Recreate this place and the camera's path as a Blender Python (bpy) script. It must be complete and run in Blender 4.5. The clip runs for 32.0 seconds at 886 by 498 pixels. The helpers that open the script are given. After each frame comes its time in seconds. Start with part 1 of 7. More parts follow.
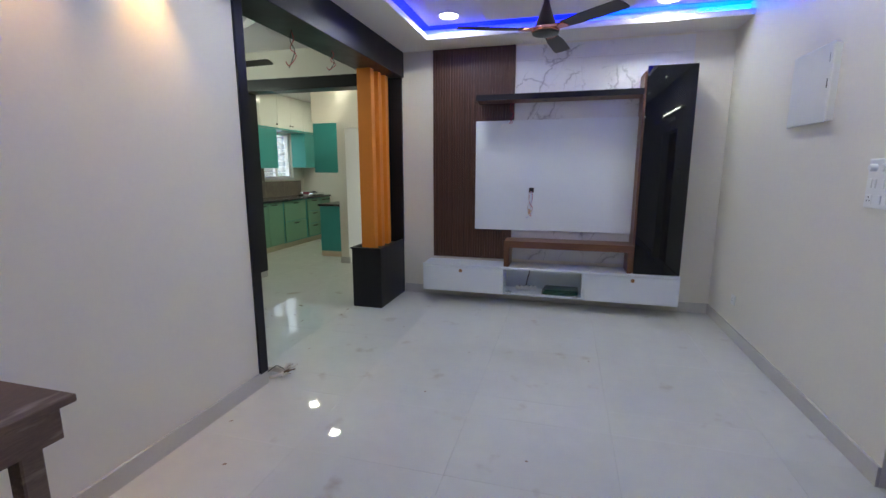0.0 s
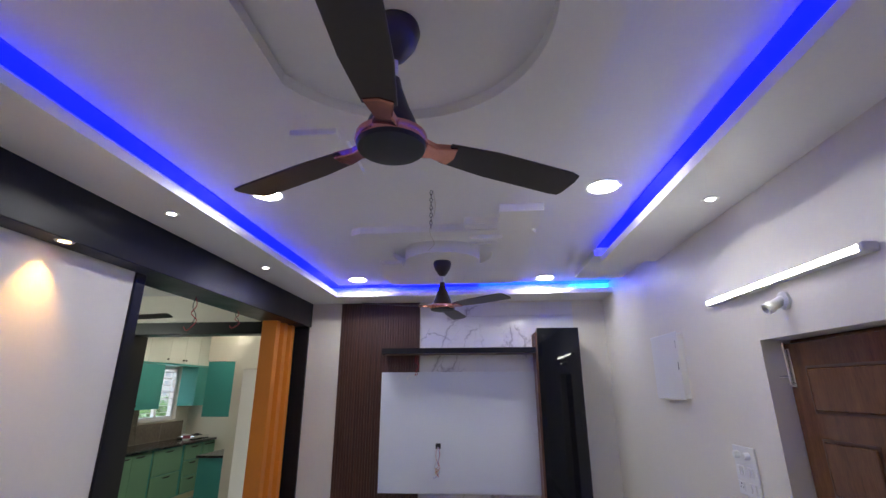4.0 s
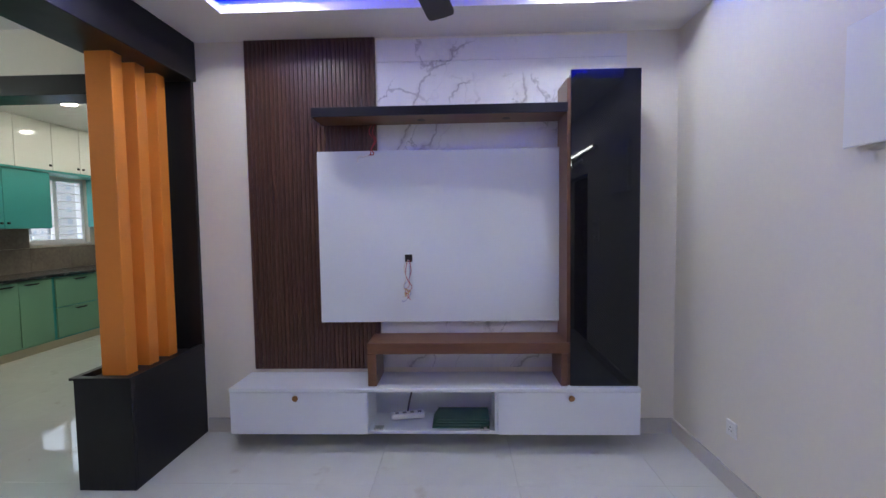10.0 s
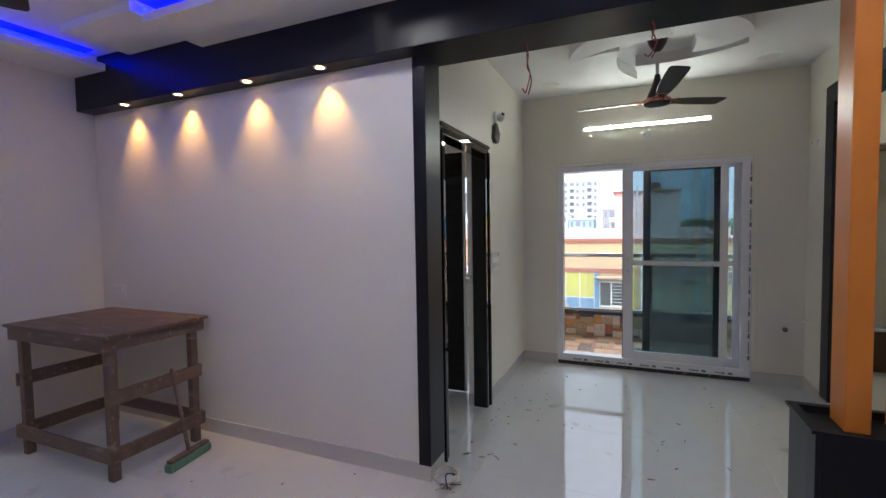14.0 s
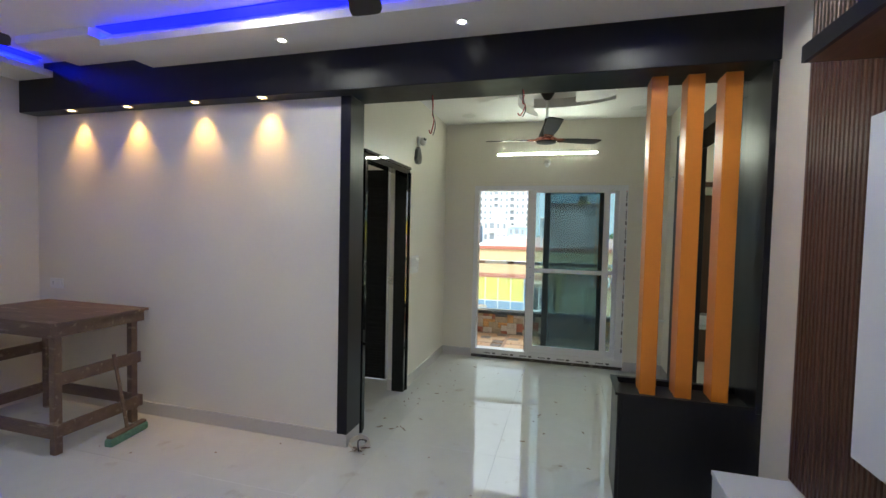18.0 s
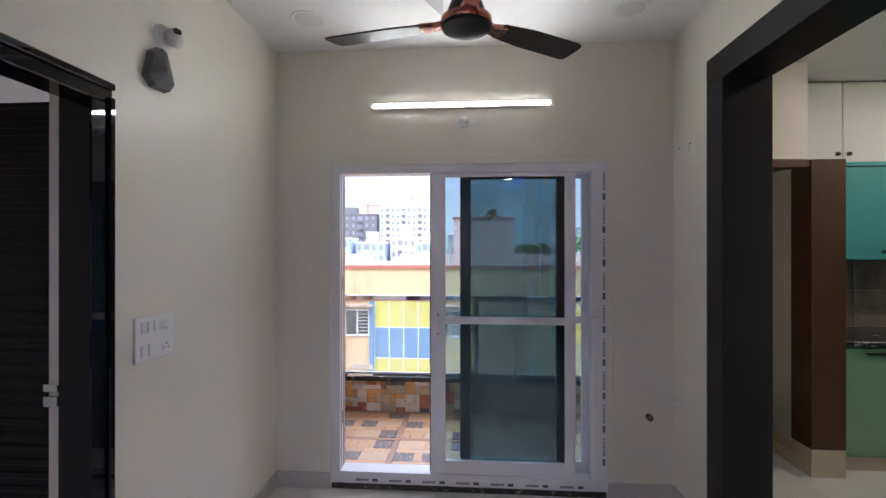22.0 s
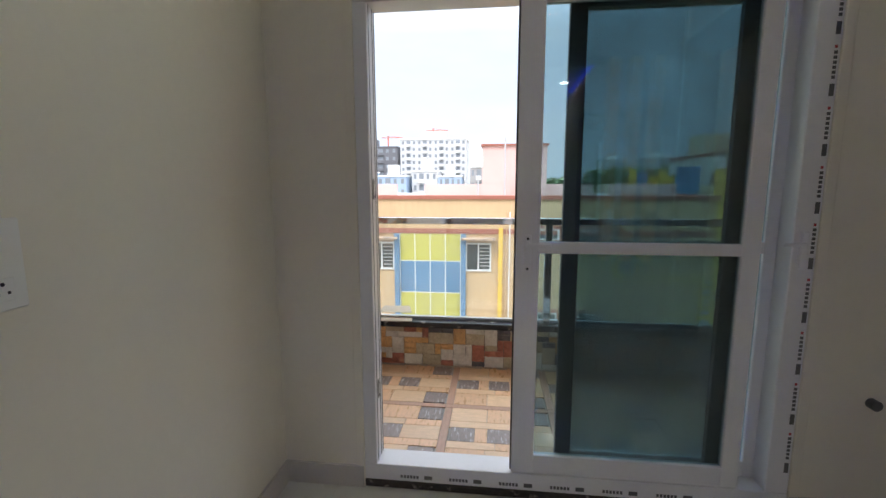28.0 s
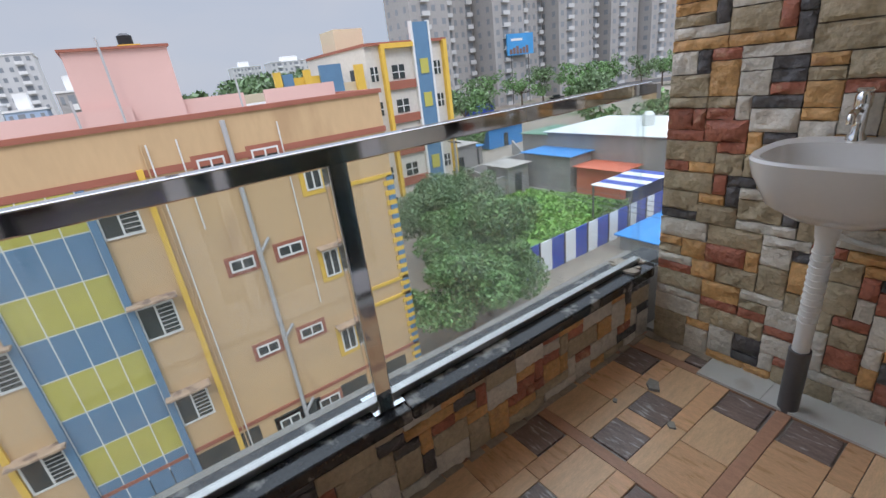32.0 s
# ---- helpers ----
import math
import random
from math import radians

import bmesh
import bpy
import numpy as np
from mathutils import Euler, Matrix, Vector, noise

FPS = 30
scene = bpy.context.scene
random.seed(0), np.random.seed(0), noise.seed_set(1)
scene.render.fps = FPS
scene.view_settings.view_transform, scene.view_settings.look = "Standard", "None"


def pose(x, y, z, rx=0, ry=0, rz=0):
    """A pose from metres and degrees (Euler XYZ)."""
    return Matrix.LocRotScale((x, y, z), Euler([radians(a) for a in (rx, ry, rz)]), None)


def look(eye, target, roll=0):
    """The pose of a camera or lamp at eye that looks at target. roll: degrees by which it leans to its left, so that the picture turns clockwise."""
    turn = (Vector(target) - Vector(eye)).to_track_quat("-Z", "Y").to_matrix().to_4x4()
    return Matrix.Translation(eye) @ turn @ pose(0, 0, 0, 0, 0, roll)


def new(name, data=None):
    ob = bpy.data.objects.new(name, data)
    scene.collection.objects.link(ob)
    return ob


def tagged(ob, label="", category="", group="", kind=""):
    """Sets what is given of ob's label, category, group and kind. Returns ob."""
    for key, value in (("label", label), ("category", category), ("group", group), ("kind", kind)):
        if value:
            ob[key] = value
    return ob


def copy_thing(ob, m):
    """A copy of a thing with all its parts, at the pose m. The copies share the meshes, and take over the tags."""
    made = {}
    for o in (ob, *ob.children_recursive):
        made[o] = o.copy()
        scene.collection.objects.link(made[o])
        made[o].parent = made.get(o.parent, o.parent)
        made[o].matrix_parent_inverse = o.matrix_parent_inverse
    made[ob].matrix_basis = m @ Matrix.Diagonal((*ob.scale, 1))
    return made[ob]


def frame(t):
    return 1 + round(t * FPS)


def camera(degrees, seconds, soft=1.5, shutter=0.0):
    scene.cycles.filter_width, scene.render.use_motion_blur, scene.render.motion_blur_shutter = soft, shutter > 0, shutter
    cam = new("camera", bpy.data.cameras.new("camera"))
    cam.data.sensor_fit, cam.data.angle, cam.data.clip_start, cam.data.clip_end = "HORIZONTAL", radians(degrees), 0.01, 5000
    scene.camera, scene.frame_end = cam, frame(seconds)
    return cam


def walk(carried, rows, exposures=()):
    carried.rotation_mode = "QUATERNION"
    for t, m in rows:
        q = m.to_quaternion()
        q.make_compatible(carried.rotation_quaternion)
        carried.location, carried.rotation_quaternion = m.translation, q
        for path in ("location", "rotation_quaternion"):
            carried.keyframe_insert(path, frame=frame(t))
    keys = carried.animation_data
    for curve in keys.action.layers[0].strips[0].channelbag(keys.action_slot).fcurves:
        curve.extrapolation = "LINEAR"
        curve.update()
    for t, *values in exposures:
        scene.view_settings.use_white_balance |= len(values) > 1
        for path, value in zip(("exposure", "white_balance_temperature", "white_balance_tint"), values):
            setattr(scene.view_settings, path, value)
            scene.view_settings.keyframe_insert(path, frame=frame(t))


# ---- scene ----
cam = camera(89.7, 32.0)
PATH = [
    (0, (-0.105, 0.505, 1.425), (-0.621, 2.405, 1.075), -0.0),
    (0.5, (-0.049, 0.502, 1.435), (-0.430, 2.440, 1.124), -0.3),
    (1, (-0.014, 0.514, 1.457), (-0.332, 2.474, 1.216), -1.0),
    (1.5, (-0.023, 0.513, 1.529), (-0.278, 2.495, 1.447), -1.2),
    (2, (-0.025, 0.489, 1.604), (-0.243, 2.471, 1.763), -0.8),
    (2.5, (-0.032, 0.468, 1.722), (-0.220, 2.420, 2.112), -0.3),
    (3, (-0.023, 0.459, 1.738), (-0.186, 2.371, 2.301), -0.7),
    (3.5, (-0.024, 0.461, 1.772), (-0.179, 2.364, 2.369), -0.4),
    (5.5, (-0.022, 0.614, 1.680), (-0.146, 2.533, 2.229), -0.2),
    (6, (-0.012, 0.686, 1.598), (-0.141, 2.651, 1.949), -0.5),
    (6.5, (-0.029, 0.736, 1.537), (-0.153, 2.724, 1.713), -1.0),
    (7, (-0.023, 0.789, 1.472), (-0.148, 2.785, 1.520), -0.9),
    (7.5, (-0.068, 0.935, 1.431), (-0.175, 2.931, 1.368), -0.6),
    (8, (-0.115, 1.131, 1.415), (-0.201, 3.125, 1.273), -0.2),
    (8.5, (-0.101, 1.427, 1.444), (-0.183, 3.420, 1.290), -0.2),
    (9, (-0.091, 1.709, 1.470), (-0.174, 3.702, 1.324), -0.4),
    (9.5, (-0.126, 2.007, 1.486), (-0.202, 4.001, 1.358), -0.5),
    (10, (-0.112, 2.347, 1.440), (-0.181, 4.343, 1.328), -0.8),
    (10.5, (-0.079, 2.732, 1.421), (-0.158, 4.726, 1.289), -0.5),
    (11, (-0.179, 3.123, 1.475), (-0.377, 5.103, 1.267), -0.2),
    (11.5, (-0.202, 3.452, 1.441), (-0.783, 5.356, 1.249), -0.5),
    (12, (-0.244, 3.736, 1.447), (-1.316, 5.414, 1.261), -0.3),
    (12.5, (-0.306, 3.904, 1.429), (-1.858, 5.156, 1.278), -0.6),
    (13, (-0.165, 3.970, 1.443), (-2.035, 4.666, 1.302), -0.1),
    (13.5, (0.027, 3.989, 1.439), (-1.967, 3.891, 1.324), -0.4),
    (14, (0.278, 3.979, 1.464), (-1.560, 3.198, 1.369), -0.9),
    (14.5, (0.493, 4.077, 1.516), (-0.971, 2.716, 1.444), -0.7),
    (16.5, (0.745, 4.194, 1.441), (-0.404, 2.565, 1.272), 0.7),
    (17, (0.776, 4.234, 1.438), (-0.770, 2.974, 1.288), 1.8),
    (17.5, (0.798, 4.307, 1.495), (-1.014, 3.470, 1.378), 1.8),
    (18, (0.764, 4.357, 1.520), (-1.161, 3.818, 1.440), 1.3),
    (18.5, (0.651, 4.361, 1.502), (-1.307, 3.966, 1.393), 0.5),
    (19, (0.376, 4.368, 1.397), (-1.586, 4.044, 1.185), 1.2),
    (19.5, (0.037, 4.299, 1.305), (-1.922, 4.045, 0.993), 1.1),
    (20, (-0.374, 4.198, 1.302), (-2.333, 3.991, 0.954), 1.0),
    (20.5, (-0.826, 4.209, 1.321), (-2.780, 3.998, 0.955), 0.8),
    (21, (-1.223, 4.188, 1.308), (-3.182, 3.987, 0.957), 0.6),
    (21.5, (-1.524, 4.175, 1.397), (-3.501, 4.012, 1.142), -0.5),
    (22, (-1.729, 4.171, 1.534), (-3.724, 4.031, 1.536), -0.0),
    (22.5, (-1.782, 4.196, 1.640), (-3.752, 4.042, 1.948), 0.2),
    (23, (-1.766, 4.150, 1.731), (-3.700, 4.027, 2.227), 0.6),
    (23.5, (-1.786, 4.152, 1.736), (-3.688, 4.036, 2.345), 0.3),
    (24, (-1.786, 4.135, 1.754), (-3.684, 4.039, 2.376), 0.2),
    (24.5, (-1.833, 4.113, 1.671), (-3.723, 4.042, 2.323), 0.3),
    (25, (-1.912, 4.150, 1.584), (-3.843, 4.066, 2.097), 0.4),
    (25.5, (-1.892, 4.147, 1.531), (-3.877, 4.072, 1.762), -0.1),
    (27.5, (-2.385, 3.905, 1.335), (-4.356, 3.715, 1.060), -0.3),
    (28, (-2.776, 3.813, 1.335), (-4.740, 3.581, 1.045), -0.1),
    (28.5, (-3.090, 3.685, 1.334), (-5.057, 3.456, 1.047), -1.6),
    (29, (-3.408, 3.563, 1.335), (-5.370, 3.336, 1.018), -1.6),
    (29.5, (-3.659, 3.511, 1.326), (-5.596, 3.215, 0.926), -2.6),
    (30, (-3.930, 3.462, 1.294), (-5.850, 3.138, 0.837), -3.7),
    (30.5, (-4.221, 3.470, 1.255), (-6.143, 3.234, 0.756), -4.0),
    (31, (-4.557, 3.516, 1.239), (-6.472, 3.347, 0.687), -3.5),
    (31.5, (-4.755, 3.613, 1.247), (-6.626, 3.889, 0.596), -5.5),
    (32, (-4.955, 3.791, 1.224), (-6.504, 4.816, 0.483), -7.1),
]
EXPOSURE = [
    (0, 0.45, 6500, 4),
    (2, 0.4, 6380, 12),
    (3, 0.25, 6550, 12),
    (5.5, 0.2, 6620, 14),
    (7, 0.4, 6330, 12),
    (8, 0.4, 6240, 16),
    (9, 0.45, 6130, 16),
    (10, 0.5, 6220, 14),
    (11, 1.05, 6710, 12),
    (12, 1.15, 6920, 8),
    (13, 0.62, 7200, 10),
    (14, 0.1, 6440, 16),
    (17, 0.35, 7010, 0),
    (18.5, 0.35, 6850, 4),
    (20, 0.5, 6660, 0),
    (21, 0.45, 6500, 10),
    (22, 0.25, 6270, 26),
    (23, 0.05, 6360, 26),
    (24, 0.2, 6420, 24),
    (25.5, 0.15, 6300, 24),
    (28, -0.15, 6900, 14),
    (29, -0.5, 6950, 10),
    (30, -0.7, 6400, 6),
    (31, -0.95, 6300, 12),
    (32, -1.1, 6700, 16),
]
SKY, SUN = 0.18, 2.0
TUBE_GLOW, PANEL_GLOW, LED_GLOW, KITCHEN_GLOW = 95.0, 95.0, 6.2, 95.0
DOOR_SWING = 0.0
walk(cam, [(t, look(eye, target, roll)) for t, eye, target, roll in PATH], EXPOSURE)

# ---- world and sun ----
world = bpy.data.worlds.new("sky")
scene.world = world
world.use_nodes = True
wn, wl = world.node_tree.nodes, world.node_tree.links
wn.clear()
w_out = wn.new("ShaderNodeOutputWorld")
w_bg = wn.new("ShaderNodeBackground")
w_sky = wn.new("ShaderNodeTexSky")
w_sky.sky_type, w_sky.sun_disc = "NISHITA", False
w_sky.sun_elevation, w_sky.sun_rotation = radians(54), radians(115)
w_co = wn.new("ShaderNodeTexCoord")
w_map = wn.new("ShaderNodeMapping")
w_map.inputs["Scale"].default_value = (1.0, 1.0, 3.2)
w_noise = wn.new("ShaderNodeTexNoise")
w_noise.inputs["Scale"].default_value = 2.6
w_noise.inputs["Detail"].default_value = 7
w_noise.inputs["Roughness"].default_value = 0.55
w_ramp = wn.new("ShaderNodeValToRGB")
w_ramp.color_ramp.elements[0].position, w_ramp.color_ramp.elements[0].color = 0.34, (0.0, 0.0, 0.0, 1)
w_ramp.color_ramp.elements[1].position, w_ramp.color_ramp.elements[1].color = 0.66, (1.0, 1.0, 1.0, 1)
w_cloud = wn.new("ShaderNodeMix")
w_cloud.data_type = "RGBA"
w_cloud.inputs["A"].default_value = (11.0, 13.2, 16.2, 1)
w_cloud.inputs["B"].default_value = (12.4, 14.0, 16.3, 1)
w_mix = wn.new("ShaderNodeMix")
w_mix.data_type = "RGBA"
w_mix.inputs["Factor"].default_value = 0.88
wl.new(w_co.outputs["Generated"], w_map.inputs["Vector"])
wl.new(w_map.outputs["Vector"], w_noise.inputs["Vector"])
wl.new(w_noise.outputs["Fac"], w_ramp.inputs["Fac"])
wl.new(w_ramp.outputs["Color"], w_cloud.inputs["Factor"])
wl.new(w_sky.outputs["Color"], w_mix.inputs["A"])
wl.new(w_cloud.outputs["Result"], w_mix.inputs["B"])
wl.new(w_mix.outputs["Result"], w_bg.inputs["Color"])
w_sep = wn.new("ShaderNodeSeparateXYZ")
w_rise = wn.new("ShaderNodeMapRange")
w_rise.inputs["From Min"].default_value, w_rise.inputs["From Max"].default_value = 0.30, 1.0
w_rise.inputs["To Min"].default_value, w_rise.inputs["To Max"].default_value = 0.53, 3.4
w_mul = wn.new("ShaderNodeMath")
w_mul.operation, w_mul.inputs[1].default_value = "MULTIPLY", SKY
wl.new(w_co.outputs["Generated"], w_sep.inputs["Vector"])
wl.new(w_sep.outputs["Z"], w_rise.inputs["Value"])
wl.new(w_rise.outputs["Result"], w_mul.inputs[0])
wl.new(w_mul.outputs[0], w_bg.inputs["Strength"])
wl.new(w_bg.outputs["Background"], w_out.inputs["Surface"])

sun_data = bpy.data.lights.new("sun", "SUN")
sun_data.energy, sun_data.angle, sun_data.color = SUN, radians(14), (1.0, 0.97, 0.93)
sun = new("sun", sun_data)
sun.matrix_world = look((0, 0, 40), (-26, 12, 0))


# ---- builders ----
def link_data(name, bm, material, smooth=False):
    me = bpy.data.meshes.new(name)
    bmesh.ops.recalc_face_normals(bm, faces=bm.faces)
    bm.to_mesh(me)
    bm.free()
    if smooth:
        for p in me.polygons:
            p.use_smooth = True
        me.set_sharp_from_angle(angle=radians(40))
    me.materials.append(material)
    return me


def part(name, bm, material, parent=None, label="", smooth=False):
    ob = new(name, link_data(name, bm, material, smooth))
    if parent is not None:
        ob.parent = parent
    if label:
        ob["label"] = label
    return ob


def share(name, me, parent, m):
    ob = new(name, me)
    ob.parent = parent
    ob.matrix_basis = m
    return ob


def thing(name, label, category, at=(0, 0, 0), group="", kind="", rz=0):
    ob = new(name)
    ob.empty_display_size = 0.1
    ob.matrix_basis = pose(*at, 0, 0, rz)
    return tagged(ob, label, category, group, kind)


def structure(name, bm, material, label="", smooth=False):
    return tagged(part(name, bm, material, None, label, smooth), label, name.rstrip("_0123456789").split("_")[0], "", "structure")


def box(bm, x0, x1, y0, y1, z0, z1, bevel=0.0, seg=1):
    m = Matrix.Translation(((x0 + x1) / 2, (y0 + y1) / 2, (z0 + z1) / 2)) @ Matrix.Diagonal((abs(x1 - x0), abs(y1 - y0), abs(z1 - z0), 1))
    made = bmesh.ops.create_cube(bm, size=1, matrix=m)["verts"]
    if bevel:
        edges = {e for v in made for e in v.link_edges}
        bmesh.ops.bevel(bm, geom=list(edges), offset=bevel, segments=seg, affect="EDGES", profile=0.5)
    return bm


def boxes(*rows, bevel=0.0, seg=1):
    bm = bmesh.new()
    for r in rows:
        box(bm, *r, bevel=bevel, seg=seg)
    return bm


def tube(bm, a, b, r, n=12, r2=None, caps=True):
    a, b = Vector(a), Vector(b)
    m = Matrix.Translation((a + b) / 2) @ (b - a).to_track_quat("Z", "Y").to_matrix().to_4x4()
    bmesh.ops.create_cone(bm, cap_ends=caps, segments=n, radius1=r, radius2=r if r2 is None else r2, depth=(b - a).length, matrix=m)
    return bm


def lathe(profile, n=32, m=None):
    """A turned shape from (radius, height) pairs."""
    bm = bmesh.new()
    rings = []
    for r, z in profile:
        if r < 1e-5:
            rings.append([bm.verts.new((0, 0, z))])
        else:
            rings.append([bm.verts.new((r * math.cos(2 * math.pi * i / n), r * math.sin(2 * math.pi * i / n), z)) for i in range(n)])
    for p, q in zip(rings, rings[1:]):
        for i in range(n):
            j = (i + 1) % n
            a = [p[0]] if len(p) == 1 else [p[i], p[j]]
            b = [q[0]] if len(q) == 1 else [q[j], q[i]]
            if len(a) + len(b) > 2:
                bm.faces.new(a + b)
    if m is not None:
        bmesh.ops.transform(bm, matrix=m, verts=bm.verts)
    return bm


def prism(points, z0, z1, m=None, bevel=0.0):
    """A flat outline raised from z0 to z1."""
    bm = bmesh.new()
    f = bm.faces.new([bm.verts.new((x, y, z0)) for x, y in points])
    top = bmesh.ops.extrude_face_region(bm, geom=[f])["geom"]
    bmesh.ops.translate(bm, vec=(0, 0, z1 - z0), verts=[v for v in top if isinstance(v, bmesh.types.BMVert)])
    if bevel:
        bmesh.ops.bevel(bm, geom=list(bm.edges), offset=bevel, segments=1, affect="EDGES")
    if m is not None:
        bmesh.ops.transform(bm, matrix=m, verts=bm.verts)
    return bm


def cable(bm, points, r=0.002, n=6, step=6):
    """A bent wire through the points."""
    pts = [Vector(p) for p in points]
    fine = []
    for i in range(len(pts) - 1):
        p0, p1, p2, p3 = pts[max(i - 1, 0)], pts[i], pts[i + 1], pts[min(i + 2, len(pts) - 1)]
        for k in range(step):
            u = k / step
            fine.append(0.5 * ((2 * p1) + (p2 - p0) * u + (2 * p0 - 5 * p1 + 4 * p2 - p3) * u * u + (3 * p1 - p0 - 3 * p2 + p3) * u ** 3))
    fine.append(pts[-1])
    rings = []
    for i, p in enumerate(fine):
        d = (fine[min(i + 1, len(fine) - 1)] - fine[max(i - 1, 0)]).normalized()
        q = d.to_track_quat("Z", "Y").to_matrix()
        rings.append([bm.verts.new(p + q @ Vector((r * math.cos(6.2832 * k / n), r * math.sin(6.2832 * k / n), 0))) for k in range(n)])
    for a, b in zip(rings, rings[1:]):
        for k in range(n):
            bm.faces.new((a[k], a[(k + 1) % n], b[(k + 1) % n], b[k]))
    bm.faces.new(rings[0][::-1])
    bm.faces.new(rings[-1])
    return bm


# ---- materials ----
def mat(name, color, rough=0.5, metal=0.0, var=0.06, scale=6.0, fine=60.0, bump=0.0, bump_scale=80.0, rvar=0.0, stretch=(1, 1, 1),
        coat=0.0, random=0.0, spec=0.5, dark=None, dark_at=0.62, dark_scale=3.0):
    m = bpy.data.materials.new(name)
    m.use_nodes = True
    n, l = m.node_tree.nodes, m.node_tree.links
    b = n["Principled BSDF"]
    b.inputs["Metallic"].default_value = metal
    b.inputs["Roughness"].default_value = rough
    b.inputs["Coat Weight"].default_value = coat
    b.inputs["Coat Roughness"].default_value = 0.05
    b.inputs["Specular IOR Level"].default_value = spec
    geo = n.new("ShaderNodeNewGeometry")
    mp = n.new("ShaderNodeMapping")
    mp.inputs["Scale"].default_value = stretch
    l.new(geo.outputs["Position"], mp.inputs["Vector"])

    def noise_node(s, d=4):
        t = n.new("ShaderNodeTexNoise")
        t.inputs["Scale"].default_value, t.inputs["Detail"].default_value = s, d
        l.new(mp.outputs["Vector"], t.inputs["Vector"])
        return t

    big, small = noise_node(scale), noise_node(fine, 3)
    add = n.new("ShaderNodeMath")
    add.operation = "ADD"
    l.new(big.outputs["Fac"], add.inputs[0])
    l.new(small.outputs["Fac"], add.inputs[1])
    value = add
    if random:
        info = n.new("ShaderNodeObjectInfo")
        ra = n.new("ShaderNodeMath")
        ra.operation, ra.inputs[1].default_value = "MULTIPLY_ADD", random / max(var, 1e-4)
        l.new(info.outputs["Random"], ra.inputs[0])
        l.new(add.outputs[0], ra.inputs[2])
        value = n.new("ShaderNodeMath")
        value.operation, value.inputs[1].default_value = "SUBTRACT", random / max(var, 1e-4) / 2
        l.new(ra.outputs[0], value.inputs[0])
    rng = n.new("ShaderNodeMapRange")
    rng.clamp = False
    rng.inputs["From Min"].default_value, rng.inputs["From Max"].default_value = 0.5, 1.5
    rng.inputs["To Min"].default_value, rng.inputs["To Max"].default_value = 1 - var, 1 + var
    l.new(value.outputs[0], rng.inputs["Value"])
    mul = n.new("ShaderNodeVectorMath")
    mul.operation = "SCALE"
    mul.inputs[0].default_value = color[:3]
    l.new(rng.outputs["Result"], mul.inputs["Scale"])
    out = mul.outputs["Vector"]
    if dark is not None:
        st = noise_node(dark_scale, 6)
        ramp = n.new("ShaderNodeMapRange")
        ramp.inputs["From Min"].default_value, ramp.inputs["From Max"].default_value = dark_at, dark_at + 0.12
        l.new(st.outputs["Fac"], ramp.inputs["Value"])
        mx = n.new("ShaderNodeMix")
        mx.data_type = "RGBA"
        l.new(ramp.outputs["Result"], mx.inputs["Factor"])
        l.new(out, mx.inputs["A"])
        mx.inputs["B"].default_value = (*dark[:3], 1)
        out = mx.outputs["Result"]
    l.new(out, b.inputs["Base Color"])
    if rvar:
        rr = n.new("ShaderNodeMapRange")
        rr.inputs["From Min"].default_value, rr.inputs["From Max"].default_value = 0.3, 0.7
        rr.inputs["To Min"].default_value, rr.inputs["To Max"].default_value = max(rough - rvar, 0.01), rough + rvar
        l.new(big.outputs["Fac"], rr.inputs["Value"])
        l.new(rr.outputs["Result"], b.inputs["Roughness"])
    if bump:
        bn = noise_node(bump_scale, 5)
        bp = n.new("ShaderNodeBump")
        bp.inputs["Strength"].default_value, bp.inputs["Distance"].default_value = min(bump, 1.0), 0.01 * max(bump, 1.0)
        l.new(bn.outputs["Fac"], bp.inputs["Height"])
        l.new(bp.outputs["Normal"], b.inputs["Normal"])
    return m


def glow(name, color, strength, base=(0.8, 0.8, 0.8)):
    m = bpy.data.materials.new(name)
    m.use_nodes = True
    b = m.node_tree.nodes["Principled BSDF"]
    b.inputs["Base Color"].default_value = (*base, 1)
    b.inputs["Emission Color"].default_value = (*color, 1)
    b.inputs["Emission Strength"].default_value = strength
    return m


